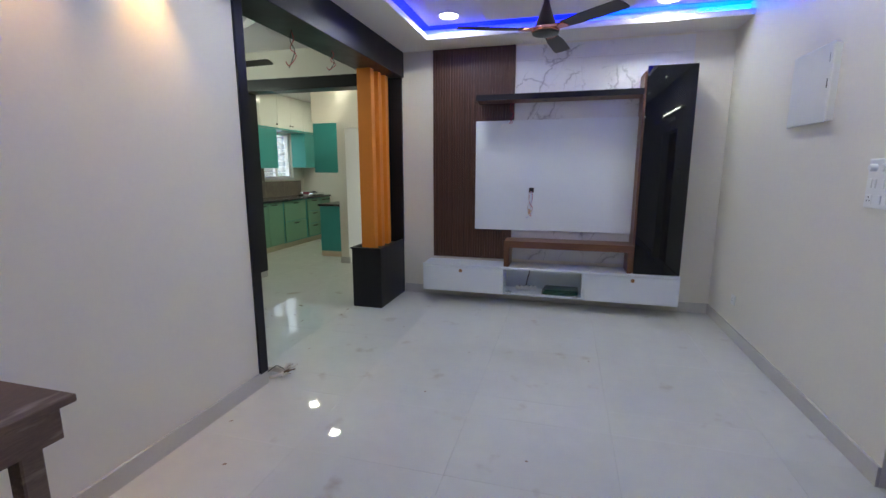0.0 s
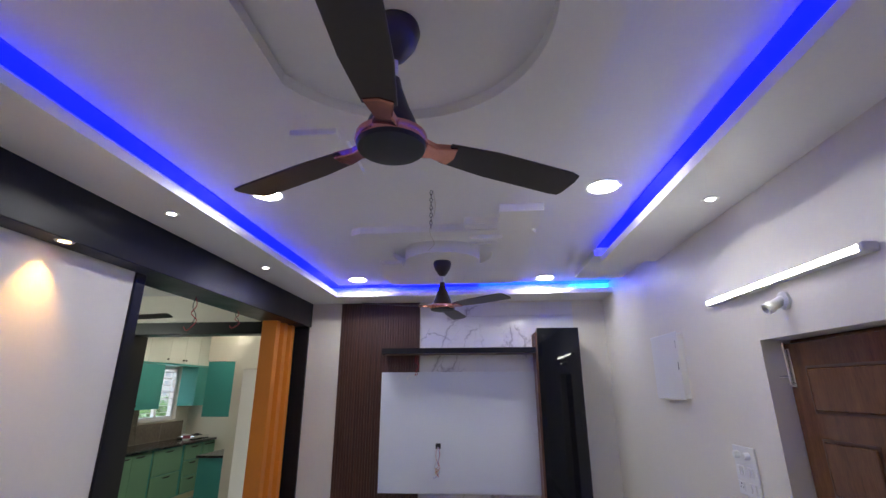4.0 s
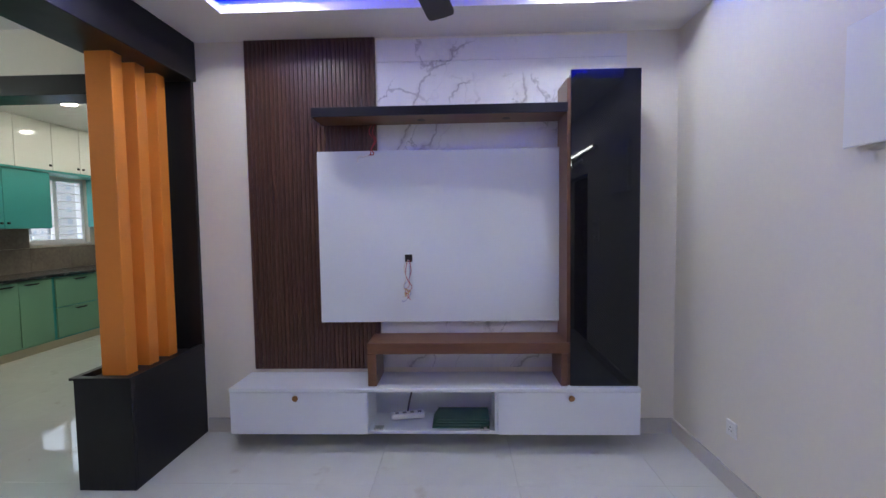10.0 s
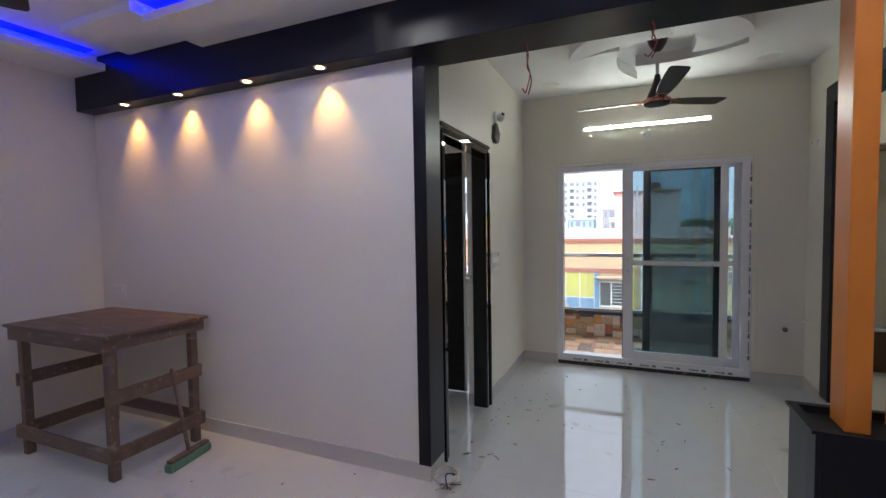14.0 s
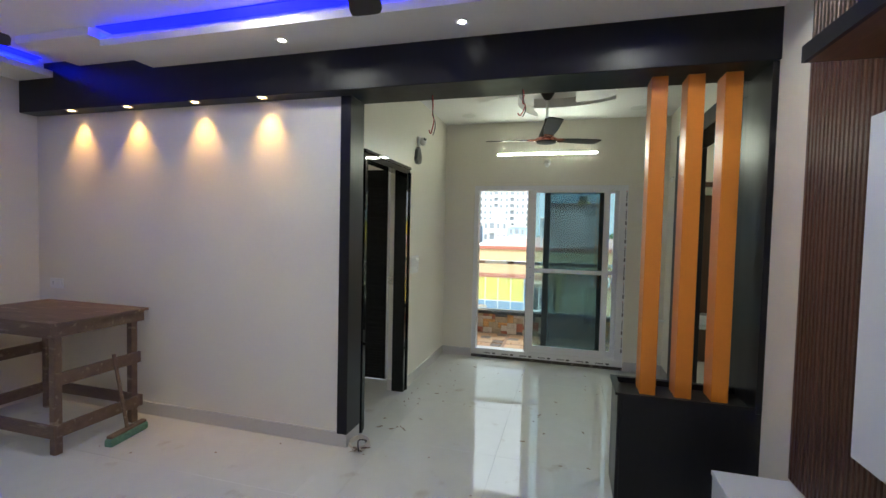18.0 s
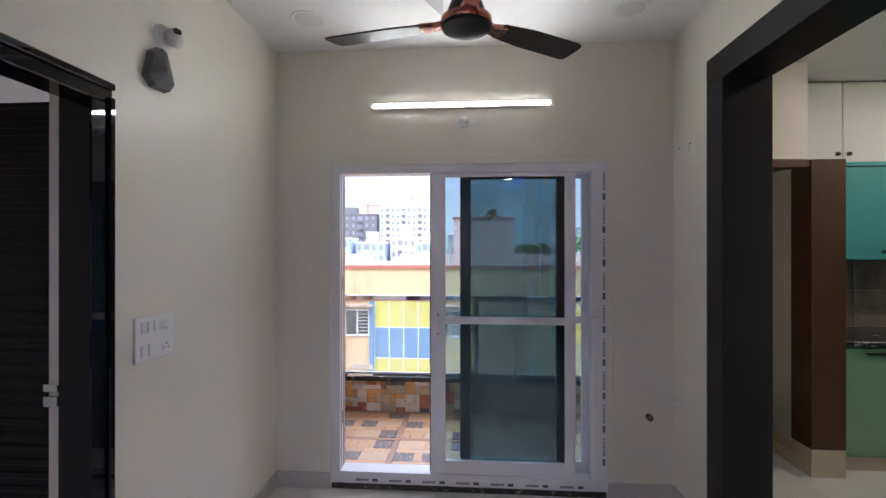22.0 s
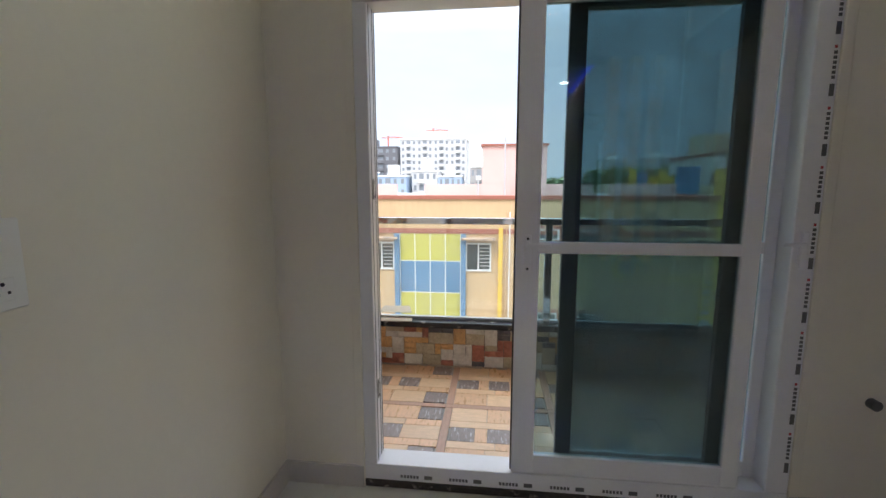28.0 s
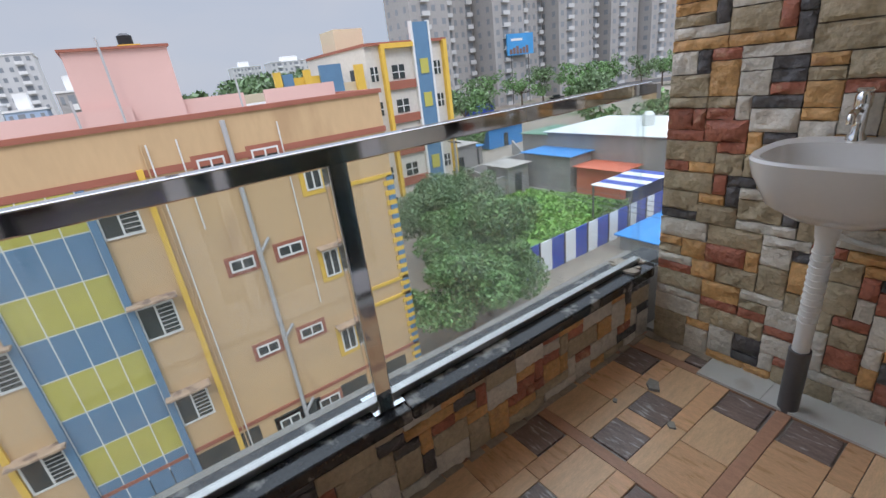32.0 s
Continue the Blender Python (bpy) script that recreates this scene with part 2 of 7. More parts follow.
def glass(name, color, rough=0.0, shine=0.03, dust=0.0, dust_tone=0.6):
    m = bpy.data.materials.new(name)
    m.use_nodes = True
    n, l = m.node_tree.nodes, m.node_tree.links
    n.clear()
    o = n.new("ShaderNodeOutputMaterial")
    tr = n.new("ShaderNodeBsdfTransparent")
    tr.inputs["Color"].default_value = (*color, 1)
    gl = n.new("ShaderNodeBsdfGlossy")
    gl.inputs["Roughness"].default_value = rough
    lw = n.new("ShaderNodeLayerWeight")
    lw.inputs["Blend"].default_value = 0.5
    pw = n.new("ShaderNodeMath")
    pw.operation, pw.inputs[1].default_value = "POWER", 4.5
    fr = n.new("ShaderNodeMath")
    fr.operation, fr.inputs[1].default_value, fr.inputs[2].default_value = "MULTIPLY_ADD", 0.85, shine
    fr.use_clamp = True
    l.new(lw.outputs["Facing"], pw.inputs[0])
    l.new(pw.outputs[0], fr.inputs[0])
    mx = n.new("ShaderNodeMixShader")
    l.new(fr.outputs[0], mx.inputs["Fac"])
    l.new(tr.outputs["BSDF"], mx.inputs[1])
    l.new(gl.outputs["BSDF"], mx.inputs[2])
    out = mx.outputs["Shader"]
    if dust:
        geo = n.new("ShaderNodeNewGeometry")
        tx = n.new("ShaderNodeTexNoise")
        tx.inputs["Scale"].default_value, tx.inputs["Detail"].default_value = 3.5, 7
        l.new(geo.outputs["Position"], tx.inputs["Vector"])
        rg = n.new("ShaderNodeMapRange")
        rg.inputs["From Min"].default_value, rg.inputs["From Max"].default_value = 0.38, 0.72
        rg.inputs["To Min"].default_value, rg.inputs["To Max"].default_value = dust * 0.35, dust * 1.9
        l.new(tx.outputs["Fac"], rg.inputs["Value"])
        df = n.new("ShaderNodeBsdfDiffuse")
        df.inputs["Color"].default_value = (dust_tone, dust_tone, dust_tone * 0.97, 1)
        tl = n.new("ShaderNodeBsdfTranslucent")
        tl.inputs["Color"].default_value = (dust_tone, dust_tone, dust_tone * 0.97, 1)
        half = n.new("ShaderNodeMixShader")
        half.inputs["Fac"].default_value = 0.5
        l.new(df.outputs["BSDF"], half.inputs[1])
        l.new(tl.outputs["BSDF"], half.inputs[2])
        dm = n.new("ShaderNodeMixShader")
        l.new(rg.outputs["Result"], dm.inputs["Fac"])
        l.new(out, dm.inputs[1])
        l.new(half.outputs["Shader"], dm.inputs[2])
        out = dm.outputs["Shader"]
    l.new(out, o.inputs["Surface"])
    return m


M_WALL = mat("wall_paint", (0.80, 0.76, 0.665), 0.42, var=0.02, scale=1.3, fine=40, bump=0.06, bump_scale=45)
M_CEIL = mat("ceiling_paint", (0.85, 0.835, 0.825), 0.55, var=0.015, scale=1.5, bump=0.03, bump_scale=60)
M_TILE = mat("floor_tile", (0.655, 0.66, 0.62), 0.035, var=0.05, scale=2.2, fine=9, rvar=0.03, random=0.012, dark=(0.50, 0.46, 0.40), dark_at=0.635, dark_scale=4)
M_GROUT = mat("grout", (0.52, 0.51, 0.48), 0.8, var=0.1)
M_SKIRT = mat("skirting_tile", (0.60, 0.575, 0.54), 0.2, var=0.05, scale=4)
M_BLACK = mat("black_laminate", (0.011, 0.0105, 0.013), 0.36, var=0.18, scale=5, fine=70, stretch=(1, 1, 0.12), rvar=0.05, spec=0.28)
M_BLACK_GLOSS = mat("black_gloss", (0.006, 0.007, 0.010), 0.03, var=0.1, spec=0.42)
M_ORANGE = mat("orange_laminate", (0.80, 0.26, 0.035), 0.38, var=0.04, scale=5, bump=0.02)
M_WOOD_DARK = mat("dark_walnut", (0.082, 0.037, 0.025), 0.34, var=0.85, scale=9, fine=48, stretch=(6, 6, 0.35), bump=0.10, random=0.12)
M_WOOD_BROWN = mat("dark_brown_laminate", (0.085, 0.036, 0.016), 0.4, var=0.35, scale=8, fine=50, stretch=(5, 5, 0.5))
M_WOOD_MID = mat("brown_laminate", (0.150, 0.064, 0.034), 0.36, var=0.3, scale=8, fine=50, stretch=(0.5, 5, 5))
M_TEAK = mat("polished_teak", (0.140, 0.058, 0.024), 0.27, var=0.55, scale=5, fine=42, stretch=(5, 5, 0.5), coat=0.25, bump=0.05)
M_WHITE = mat("white_laminate", (0.75, 0.785, 0.83), 0.28, var=0.015, scale=3)
M_PLASTIC = mat("white_plastic", (0.82, 0.82, 0.80), 0.3, var=0.015)
M_UPVC = mat("white_upvc", (0.80, 0.80, 0.82), 0.3, var=0.03, scale=6)
M_UPVC_GRUBBY = mat("grubby_upvc", (0.60, 0.58, 0.56), 0.45, var=0.15, scale=9, fine=60, dark=(0.30, 0.29, 0.30), dark_at=0.60, dark_scale=22)
M_STEEL = mat("polished_steel", (0.70, 0.70, 0.70), 0.07, 1.0, var=0.04)
M_CHROME = mat("chrome", (0.8, 0.8, 0.8), 0.12, 1.0, var=0.02)
M_BRASS = mat("aged_brass", (0.36, 0.20, 0.10), 0.32, 1.0, var=0.1)
M_COPPER = mat("rose_copper", (0.62, 0.27, 0.20), 0.22, 1.0, var=0.08)
M_FAN = mat("fan_brown", (0.030, 0.020, 0.019), 0.34, var=0.12, scale=8)
M_DARK = mat("dark_plastic", (0.012, 0.012, 0.013), 0.4, var=0.1)
M_GREY = mat("grey_plastic", (0.10, 0.10, 0.105), 0.35, var=0.1)
M_RED_WIRE = mat("red_wire", (0.45, 0.05, 0.06), 0.5)
M_WHITE_WIRE = mat("pale_wire", (0.65, 0.60, 0.52), 0.5)
M_BLUE_WIRE = mat("blue_wire", (0.35, 0.38, 0.62), 0.5)
M_TUBE = glow("tube_glow", (0.90, 1.0, 0.89), TUBE_GLOW)
M_TUBE_SOFT = glow("tube_glow_soft", (0.96, 1.0, 0.94), 25.0)
M_PANEL = glow("panel_glow", (0.96, 1.0, 0.99), PANEL_GLOW)
M_SPOT = glow("spot_glow", (1.0, 0.62, 0.25), 14)
M_MINI = glow("mini_spot_glow", (0.96, 1.0, 0.99), 20)
M_BLUE = glow("blue_led", (0.0, 0.006, 1.0), LED_GLOW)
# Blue base and glow put LED light on the ceiling into the material.
M_BLUE_WASH = glow("blue_wash_band", (0.0, 0.004, 1.0), 2.2, (0.04, 0.05, 0.5))
M_CYAN_WASH = glow("blue_wash_band_bright", (0.0, 0.09, 1.0), 2.2, (0.04, 0.08, 0.5))
M_KITCHEN_PANEL = glow("kitchen_panel_glow", (1.0, 0.955, 0.80), KITCHEN_GLOW)
M_BLUE_HOT = glow("blue_led_hot", (0.0, 0.09, 1.0), 3.0 * LED_GLOW)
M_GLASS = glass("clear_glass", (0.965, 0.98, 0.975), 0.0, 0.02)
M_TINT = glass("tinted_glass", (0.58, 0.70, 0.73), 0.0, 0.04, 0.03, 0.4)
M_DUSTY = glass("dusty_glass", (0.93, 0.96, 0.945), 0.0, 0.05, 0.055, 0.75)
M_STEEL_DULL = mat("dull_steel", (0.50, 0.50, 0.49), 0.34, 1.0, var=0.15, scale=9)
M_MESH = glass("fly_mesh", (0.72, 0.75, 0.75), 0.15, 0.01, 0.12, 0.22)
M_FROST = mat("off_panel", (0.72, 0.71, 0.69), 0.5, var=0.01)
M_GRANITE = mat("black_granite", (0.02, 0.021, 0.024), 0.16, var=0.5, scale=30, fine=150, rvar=0.08, dark=(0.30, 0.29, 0.27), dark_at=0.585, dark_scale=14)
M_TABLE = mat("worn_plywood", (0.165, 0.105, 0.075), 0.62, var=0.4, scale=5, fine=50, stretch=(4, 0.7, 4), dark=(0.34, 0.27, 0.22), dark_at=0.60, dark_scale=7, bump=0.15)
M_GREEN_CAB = mat("sage_green_laminate", (0.215, 0.41, 0.27), 0.35, var=0.02, scale=3)
M_TEAL_CAB = mat("teal_laminate", (0.055, 0.34, 0.32), 0.30, var=0.02, scale=3)
M_WHITE_CAB = mat("white_gloss_cabinet", (0.74, 0.76, 0.72), 0.10, var=0.01)
M_SPLASH = mat("backsplash_tile", (0.20, 0.165, 0.135), 0.25, var=0.35, scale=5, fine=25)
M_CREAM = mat("cream_skirting", (0.62, 0.52, 0.36), 0.4, var=0.06)
def marble(name):
    """White marble with thin dark veins that branch along one slant."""
    m = mat(name, (0.80, 0.80, 0.82), 0.07, var=0.03, scale=1.5)
    n, l = m.node_tree.nodes, m.node_tree.links
    b = n["Principled BSDF"]
    src = b.inputs["Base Color"].links[0].from_socket
    geo = n.new("ShaderNodeNewGeometry")
    turn = n.new("ShaderNodeMapping")
    turn.inputs["Rotation"].default_value = (0, radians(-33), 0)
    l.new(geo.outputs["Position"], turn.inputs["Vector"])
    warp = n.new("ShaderNodeTexNoise")
    warp.inputs["Scale"].default_value, warp.inputs["Detail"].default_value, warp.inputs["Roughness"].default_value = 3.2, 6, 0.62
    l.new(turn.outputs["Vector"], warp.inputs["Vector"])
    push = n.new("ShaderNodeVectorMath")
    push.operation = "MULTIPLY_ADD"
    push.inputs[1].default_value = (0.26, 0.26, 0.26)
    l.new(warp.outputs["Color"], push.inputs[0])
    l.new(turn.outputs["Vector"], push.inputs[2])
    soft = n.new("ShaderNodeTexNoise")
    soft.inputs["Scale"].default_value, soft.inputs["Detail"].default_value = 2.3, 3
    l.new(geo.outputs["Position"], soft.inputs["Vector"])
    for scale, width, keep, tone, slant in ((2.5, 0.020, 0.50, (0.27, 0.26, 0.28), 0.42), (5.0, 0.022, 0.54, (0.44, 0.43, 0.46), 0.36), (2.5, 0.085, 0.58, (0.55, 0.54, 0.57), 0.42)):
        mp = n.new("ShaderNodeMapping")
        mp.inputs["Scale"].default_value = (1.0, 1.0, slant)
        l.new(push.outputs["Vector"], mp.inputs["Vector"])
        cell = n.new("ShaderNodeTexVoronoi")
        cell.feature = "DISTANCE_TO_EDGE"
        cell.inputs["Scale"].default_value = scale
        l.new(mp.outputs["Vector"], cell.inputs["Vector"])
        line = n.new("ShaderNodeMapRange")
        line.inputs["From Min"].default_value, line.inputs["From Max"].default_value = 0.0, width
        line.inputs["To Min"].default_value, line.inputs["To Max"].default_value = 1.0, 0.0
        l.new(cell.outputs["Distance"], line.inputs["Value"])
        gate = n.new("ShaderNodeMapRange")
        gate.inputs["From Min"].default_value, gate.inputs["From Max"].default_value = keep - 0.05, keep + 0.10
        l.new(soft.outputs["Fac"], gate.inputs["Value"])
        both = n.new("ShaderNodeMath")
        both.operation = "MULTIPLY"
        l.new(line.outputs["Result"], both.inputs[0])
        l.new(gate.outputs["Result"], both.inputs[1])
        mx = n.new("ShaderNodeMix")
        mx.data_type = "RGBA"
        l.new(both.outputs[0], mx.inputs["Factor"])
        l.new(src, mx.inputs["A"])
        mx.inputs["B"].default_value = (*tone, 1)
        src = mx.outputs["Result"]
    l.new(src, b.inputs["Base Color"])
    return m


M_MARBLE = marble("white_marble")

# ---- the flat: floor, walls, ceilings ----
XL, XR, YB, YT = -2.00, 1.335, -0.05, 5.36      # living room faces
XD, YD0, YD1 = -4.54, 2.89, 5.385              # dining faces
ZC, ZB, ZD = 2.80, 2.68, 2.815                 # ceiling, dropped border, dining ceiling

floor = structure("floor", boxes((-4.73, 1.75, -0.25, 9.35, -0.20, -0.004), (-6.05, -4.73, -0.25, 2.78, -0.20, -0.004), (-6.05, -4.73, 5.53, 9.35, -0.20, -0.004)), M_GROUT, "grey cement bed under glossy cream floor tiles")

wall_east = structure("wall_east", boxes(
    (XR, XR + 0.22, YB - 0.2, 1.80, 0, 3.0), (XR, XR + 0.22, 2.77, YT + 0.15, 0, 3.0), (XR, XR + 0.22, 1.80, 2.77, 1.985, 3.0)), M_WALL, "off-white painted wall with the front door")
wall_south = structure("wall_south", boxes(
    (XL - 0.2, -1.23, YB - 0.2, YB, 0, 3.0), (-0.10, XR, YB - 0.2, YB, 0, 3.0), (-1.23, -0.10, YB - 0.2, YB, 0, 0.83), (-1.23, -0.10, YB - 0.2, YB, 1.955, 3.0)), M_WALL, "off-white painted wall with a window")
wall_tv = structure("wall_tv", boxes((-2.25, XR, YT, YT + 0.2, 0, 3.0)), M_WALL, "off-white painted wall behind the television unit")
wall_left = structure("wall_left", boxes((-2.15, XL, YB, 2.845, 0, 3.0)), M_WALL, "off-white painted wall under the black beam")
wall_bedroom = structure("wall_bedroom", boxes(
    (-2.22, -2.15, 2.64, YD0, 0, 3.0), (-4.73, -3.18, 2.75, YD0, 0, 3.0), (-6.05, -4.73, 2.64, 2.80, 0, 3.0), (-3.18, -2.22, 2.64, YD0, 2.10, 3.0)), M_WALL, "cream painted wall with the bedroom door")
wall_balcony = structure("wall_balcony", boxes(
    (XD - 0.19, XD, YD0, 3.255, 0, 3.0), (XD - 0.19, XD, 4.985, YD1 + 0.15, 0, 3.0), (XD - 0.19, XD, 3.255, 4.985, 2.075, 3.0)), M_WALL, "cream painted wall with the balcony door")
wall_kitchen = structure("wall_kitchen", boxes(
    (-4.73, -4.09, YD1, 5.58, 0, 3.0), (-5.65, -4.73, 5.535, 5.58, 0, 3.0), (-4.09, -2.25, YD1, 5.58, 2.49, 3.0), (-2.25, -2.10, YT + 0.2, 6.64, 0, 3.0)), M_WALL, "cream painted wall with the black-framed kitchen opening")
wall_kitchen_west = structure("wall_kitchen_west", boxes(
    (-5.80, -5.62, 5.58, 7.89, 0, 3.0), (-5.80, -5.62, 8.83, 9.35, 0, 3.0), (-5.80, -5.62, 7.89, 8.83, 0, 1.25), (-5.80, -5.62, 7.89, 8.83, 2.16, 3.0),
    (-5.0, -4.92, 5.58, 6.43, 2.15, 3.0)), M_WALL, "cream painted kitchen wall with a barred window")
wall_alcove = structure("wall_alcove", boxes((-5.62, -5.085, 6.53, 6.64, 0, 2.14)), M_WALL, "cream painted wall end beside the alcove")
wall_kitchen_north = structure("wall_kitchen_north", boxes((-5.62, -2.1, 9.2, 9.35, 0, 3.0)), M_WALL, "cream painted end wall of the kitchen")
wall_kitchen_east = structure("wall_kitchen_east", boxes(
    (-3.40, -3.27, 6.64, 9.2, 0, 3.0), (-3.27, -2.10, 6.64, 6.74, 2.03, 3.0), (-2.45, -2.10, 6.64, 6.74, 0, 2.03), (-3.27, -2.1, 7.3, 7.4, 0, 3.0), (-4.10, -3.40, 7.125, 9.2, 2.165, 3.0)), M_WALL, "cream painted wall with a plain doorway beside the kitchen")
wall_bed_south = structure("wall_bed_south", boxes((-6.05, -2.15, -0.40, -0.25, 0, 3.0), (-6.05, -5.90, -0.25, 0.4, 0, 3.0), (-6.05, -5.90, 2.2, 2.64, 0, 3.0), (-6.05, -5.90, 0.4, 2.2, 0, 0.8), (-6.05, -5.90, 0.4, 2.2, 2.2, 3.0)), M_WALL, "off-white bedroom walls")
roof_slab = structure("ceiling_slab", boxes((-6.45, 1.75, -0.45, 9.4, 3.0, 3.15)), M_CEIL, "concrete roof slab above the flat")

# dining, kitchen and bedroom ceiling
structure("ceiling_dining", boxes((XD, -2.20, YD0, YD1, ZD, ZD + 0.03), (-5.62, -2.1, 5.58, 9.2, ZC + 0.005, ZC + 0.035), (-5.90, -2.15, -0.25, 2.64, ZC, ZC + 0.03)), M_CEIL, "flat white plaster ceiling")

# living room ceiling: raised middle, dropped border with a light recess
structure("ceiling_living", boxes((XL, XR, YB, YT, ZC, ZC + 0.03)), M_CEIL, "white plaster ceiling of the living room")
BX0, BX1, BY0, BY1 = -1.48, 0.93, 0.34, 4.965    # inner edges of the border
NR, NL = 3.83, 1.36                            # where the border stops on either side
structure("ceiling_border", boxes(
    (XL, XR, BY1, YT, ZB, ZB + 0.05), (XL, XR, YB, BY0, ZB, ZB + 0.05),
    (BX1, XR, BY0, NR, ZB, ZB + 0.05), (XL, BX0, NL, BY1, ZB, ZB + 0.05),
    (BX1 + 0.10, XR, BY0 - 0.3, NR - 0.0, ZB + 0.05, ZC), (XL, BX0 - 0.10, NL, BY1 + 0.3, ZB + 0.05, ZC),
    (XL, XR, BY1 + 0.10, YT, ZB + 0.05, ZC), (XL, XR, YB, BY0 - 0.10, ZB + 0.05, ZC),
    (BX1 - 0.03, XR, NR + 0.06, 4.62, ZC - 0.05, ZC), (XL, BX0 + 0.03, 0.62, NL - 0.06, ZC - 0.05, ZC)), M_CEIL, "white plaster ceiling border with a recess for blue light")


def glow_run(label, row, material=None):
    ob = part("led_strip", boxes(row), material or M_BLUE)
    tagged(ob, label, "light", "blue recess lights")
    return ob


glow_run("glowing blue light strip in the ceiling recess", (BX0 - 0.098, BX0 - 0.088, NL, BY1 + 0.09, ZB + 0.055, ZC - 0.02))
glow_run("glowing blue light strip in the ceiling recess", (BX0 - 0.08, BX1 + 0.0, BY1 + 0.088, BY1 + 0.098, ZB + 0.055, ZC - 0.02))
glow_run("bright blue light strip in the ceiling recess", (BX1 + 0.0, XR - 0.02, BY1 + 0.088, BY1 + 0.098, ZB + 0.055, ZC - 0.02), M_BLUE_HOT)
glow_run("short blue light strip at the end of the recess", (BX1 + 0.04, XR - 0.02, NR + 0.045, NR + 0.055, ZC - 0.045, ZC - 0.01))
glow_run("short blue light strip at the end of the recess", (XL + 0.1, BX0 - 0.04, NL - 0.055, NL - 0.045, ZC - 0.045, ZC - 0.01))
glow_run("glowing blue light strip in the ceiling recess", (BX1 + 0.088, BX1 + 0.098, BY0 - 0.09, NR - 0.02, ZB + 0.055, ZC - 0.02))
glow_run("glowing blue light strip in the ceiling recess", (BX0 - 0.3, BX1 + 0.08, BY0 - 0.098, BY0 - 0.088, ZB + 0.055, ZC - 0.02))

# No fixture: bands added where the hidden strips' light falls on the ceiling.
for row, mt in (((BX0 - 0.086, BX0 + 0.025, NL, BY1 + 0.085), None), ((BX0 + 0.025, 0.0, BY1 - 0.025, BY1 + 0.086), None), ((0.0, XR - 0.02, BY1 - 0.025, BY1 + 0.086), M_CYAN_WASH),
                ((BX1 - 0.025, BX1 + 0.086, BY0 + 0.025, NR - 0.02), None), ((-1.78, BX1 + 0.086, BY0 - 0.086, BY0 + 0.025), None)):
    glow_run("glowing blue band for LED light washed on the ceiling", (*row, ZC - 0.008, ZC - 0.002), mt or M_BLUE_WASH)

# skirting
SK = 0.10
structure("baseboard", boxes(
    (XR - 0.014, XR, YB, 1.80, 0, SK), (XR - 0.014, XR, 2.77, YT, 0, SK), (XL + 0.012, XR - 0.012, YB, YB + 0.012, 0, SK),
    (XL, XL + 0.012, YB, 2.845, 0, SK), (-1.88, XR - 0.012, YT - 0.012, YT, 0, SK),
    (XD, -3.19, YD0, YD0 + 0.012, 0, SK), (XD, XD + 0.012, YD0 + 0.012, 3.25, 0, SK), (XD, XD + 0.012, 4.99, YD1 - 0.012, 0, SK),
    (XD, -4.10, YD1 - 0.012, YD1, 0, SK), (-5.6, -5.588, 5.6, 6.4, 0, SK), (-3.41, -3.25, 6.63, 6.64, 0, SK), (-3.412, -3.40, 6.64, 7.05, 0, SK), (-5.88, -2.17, -0.25, -0.238, 0, SK)), M_SKIRT, "grey tiled skirting along the walls")


# ---- black beam, column and screen between the two rooms ----
beam = thing("ceiling_beam", "black laminate boxed beam over the room opening", "beam")
part("beam_box", boxes((-2.20, -1.87, YB, YT, 2.42, ZC), bevel=0.004), M_BLACK, beam)
column = thing("wall_column", "black laminate column at the end of the wall", "column")
part("column_box", boxes((-2.19, -1.985, 2.845, 2.922, 0.09, 2.42), bevel=0.003), M_BLACK, column)
part("column_foot", boxes((-2.187, -1.988, 2.845, 2.919, 0.0, 0.09)), M_SKIRT, column, "grey tile foot")
end_panel = thing("wall_panel", "black laminate panel on the wall behind the orange posts", "panel")
part("panel_board", boxes((-2.22, -1.89, 5.33, YT, 0.60, 2.42), bevel=0.003), M_BLACK, end_panel)

planter = thing("planter_box", "black laminate planter box with an empty trough", "planter", (-2.065, 5.01, 0))
part("front_board", boxes((-0.150, 0.172, -0.355, -0.335, 0.0, 0.62), bevel=0.002), M_BLACK, planter)
part("side_board", boxes((0.152, 0.172, -0.335, 0.35, 0.0, 0.62), bevel=0.002), M_BLACK, planter)
part("side_board", boxes((-0.150, -0.130, -0.335, 0.35, 0.04, 0.62), bevel=0.002), M_BLACK, planter)
part("trough_floor", boxes((-0.130, 0.152, -0.335, 0.35, 0.585, 0.60)), M_BLACK, planter)
part("rim", boxes((-0.162, -0.128, -0.33, 0.35, 0.62, 0.634), (-0.162, 0.174, -0.368, -0.33, 0.62, 0.634), (0.150, 0.174, -0.33, 0.35, 0.62, 0.632)), M_BLACK, planter)

post = thing("screen_post", "upright orange laminate post in the black planter box", "post", (-2.085, 4.828, 0.60), "orange screen posts")
part("post_body", boxes((-0.075, 0.075, -0.043, 0.043, 0.0, 1.82), bevel=0.003), M_ORANGE, post)
for py in (5.014, 5.198):
    copy_thing(post, pose(-2.085, py, 0.60))


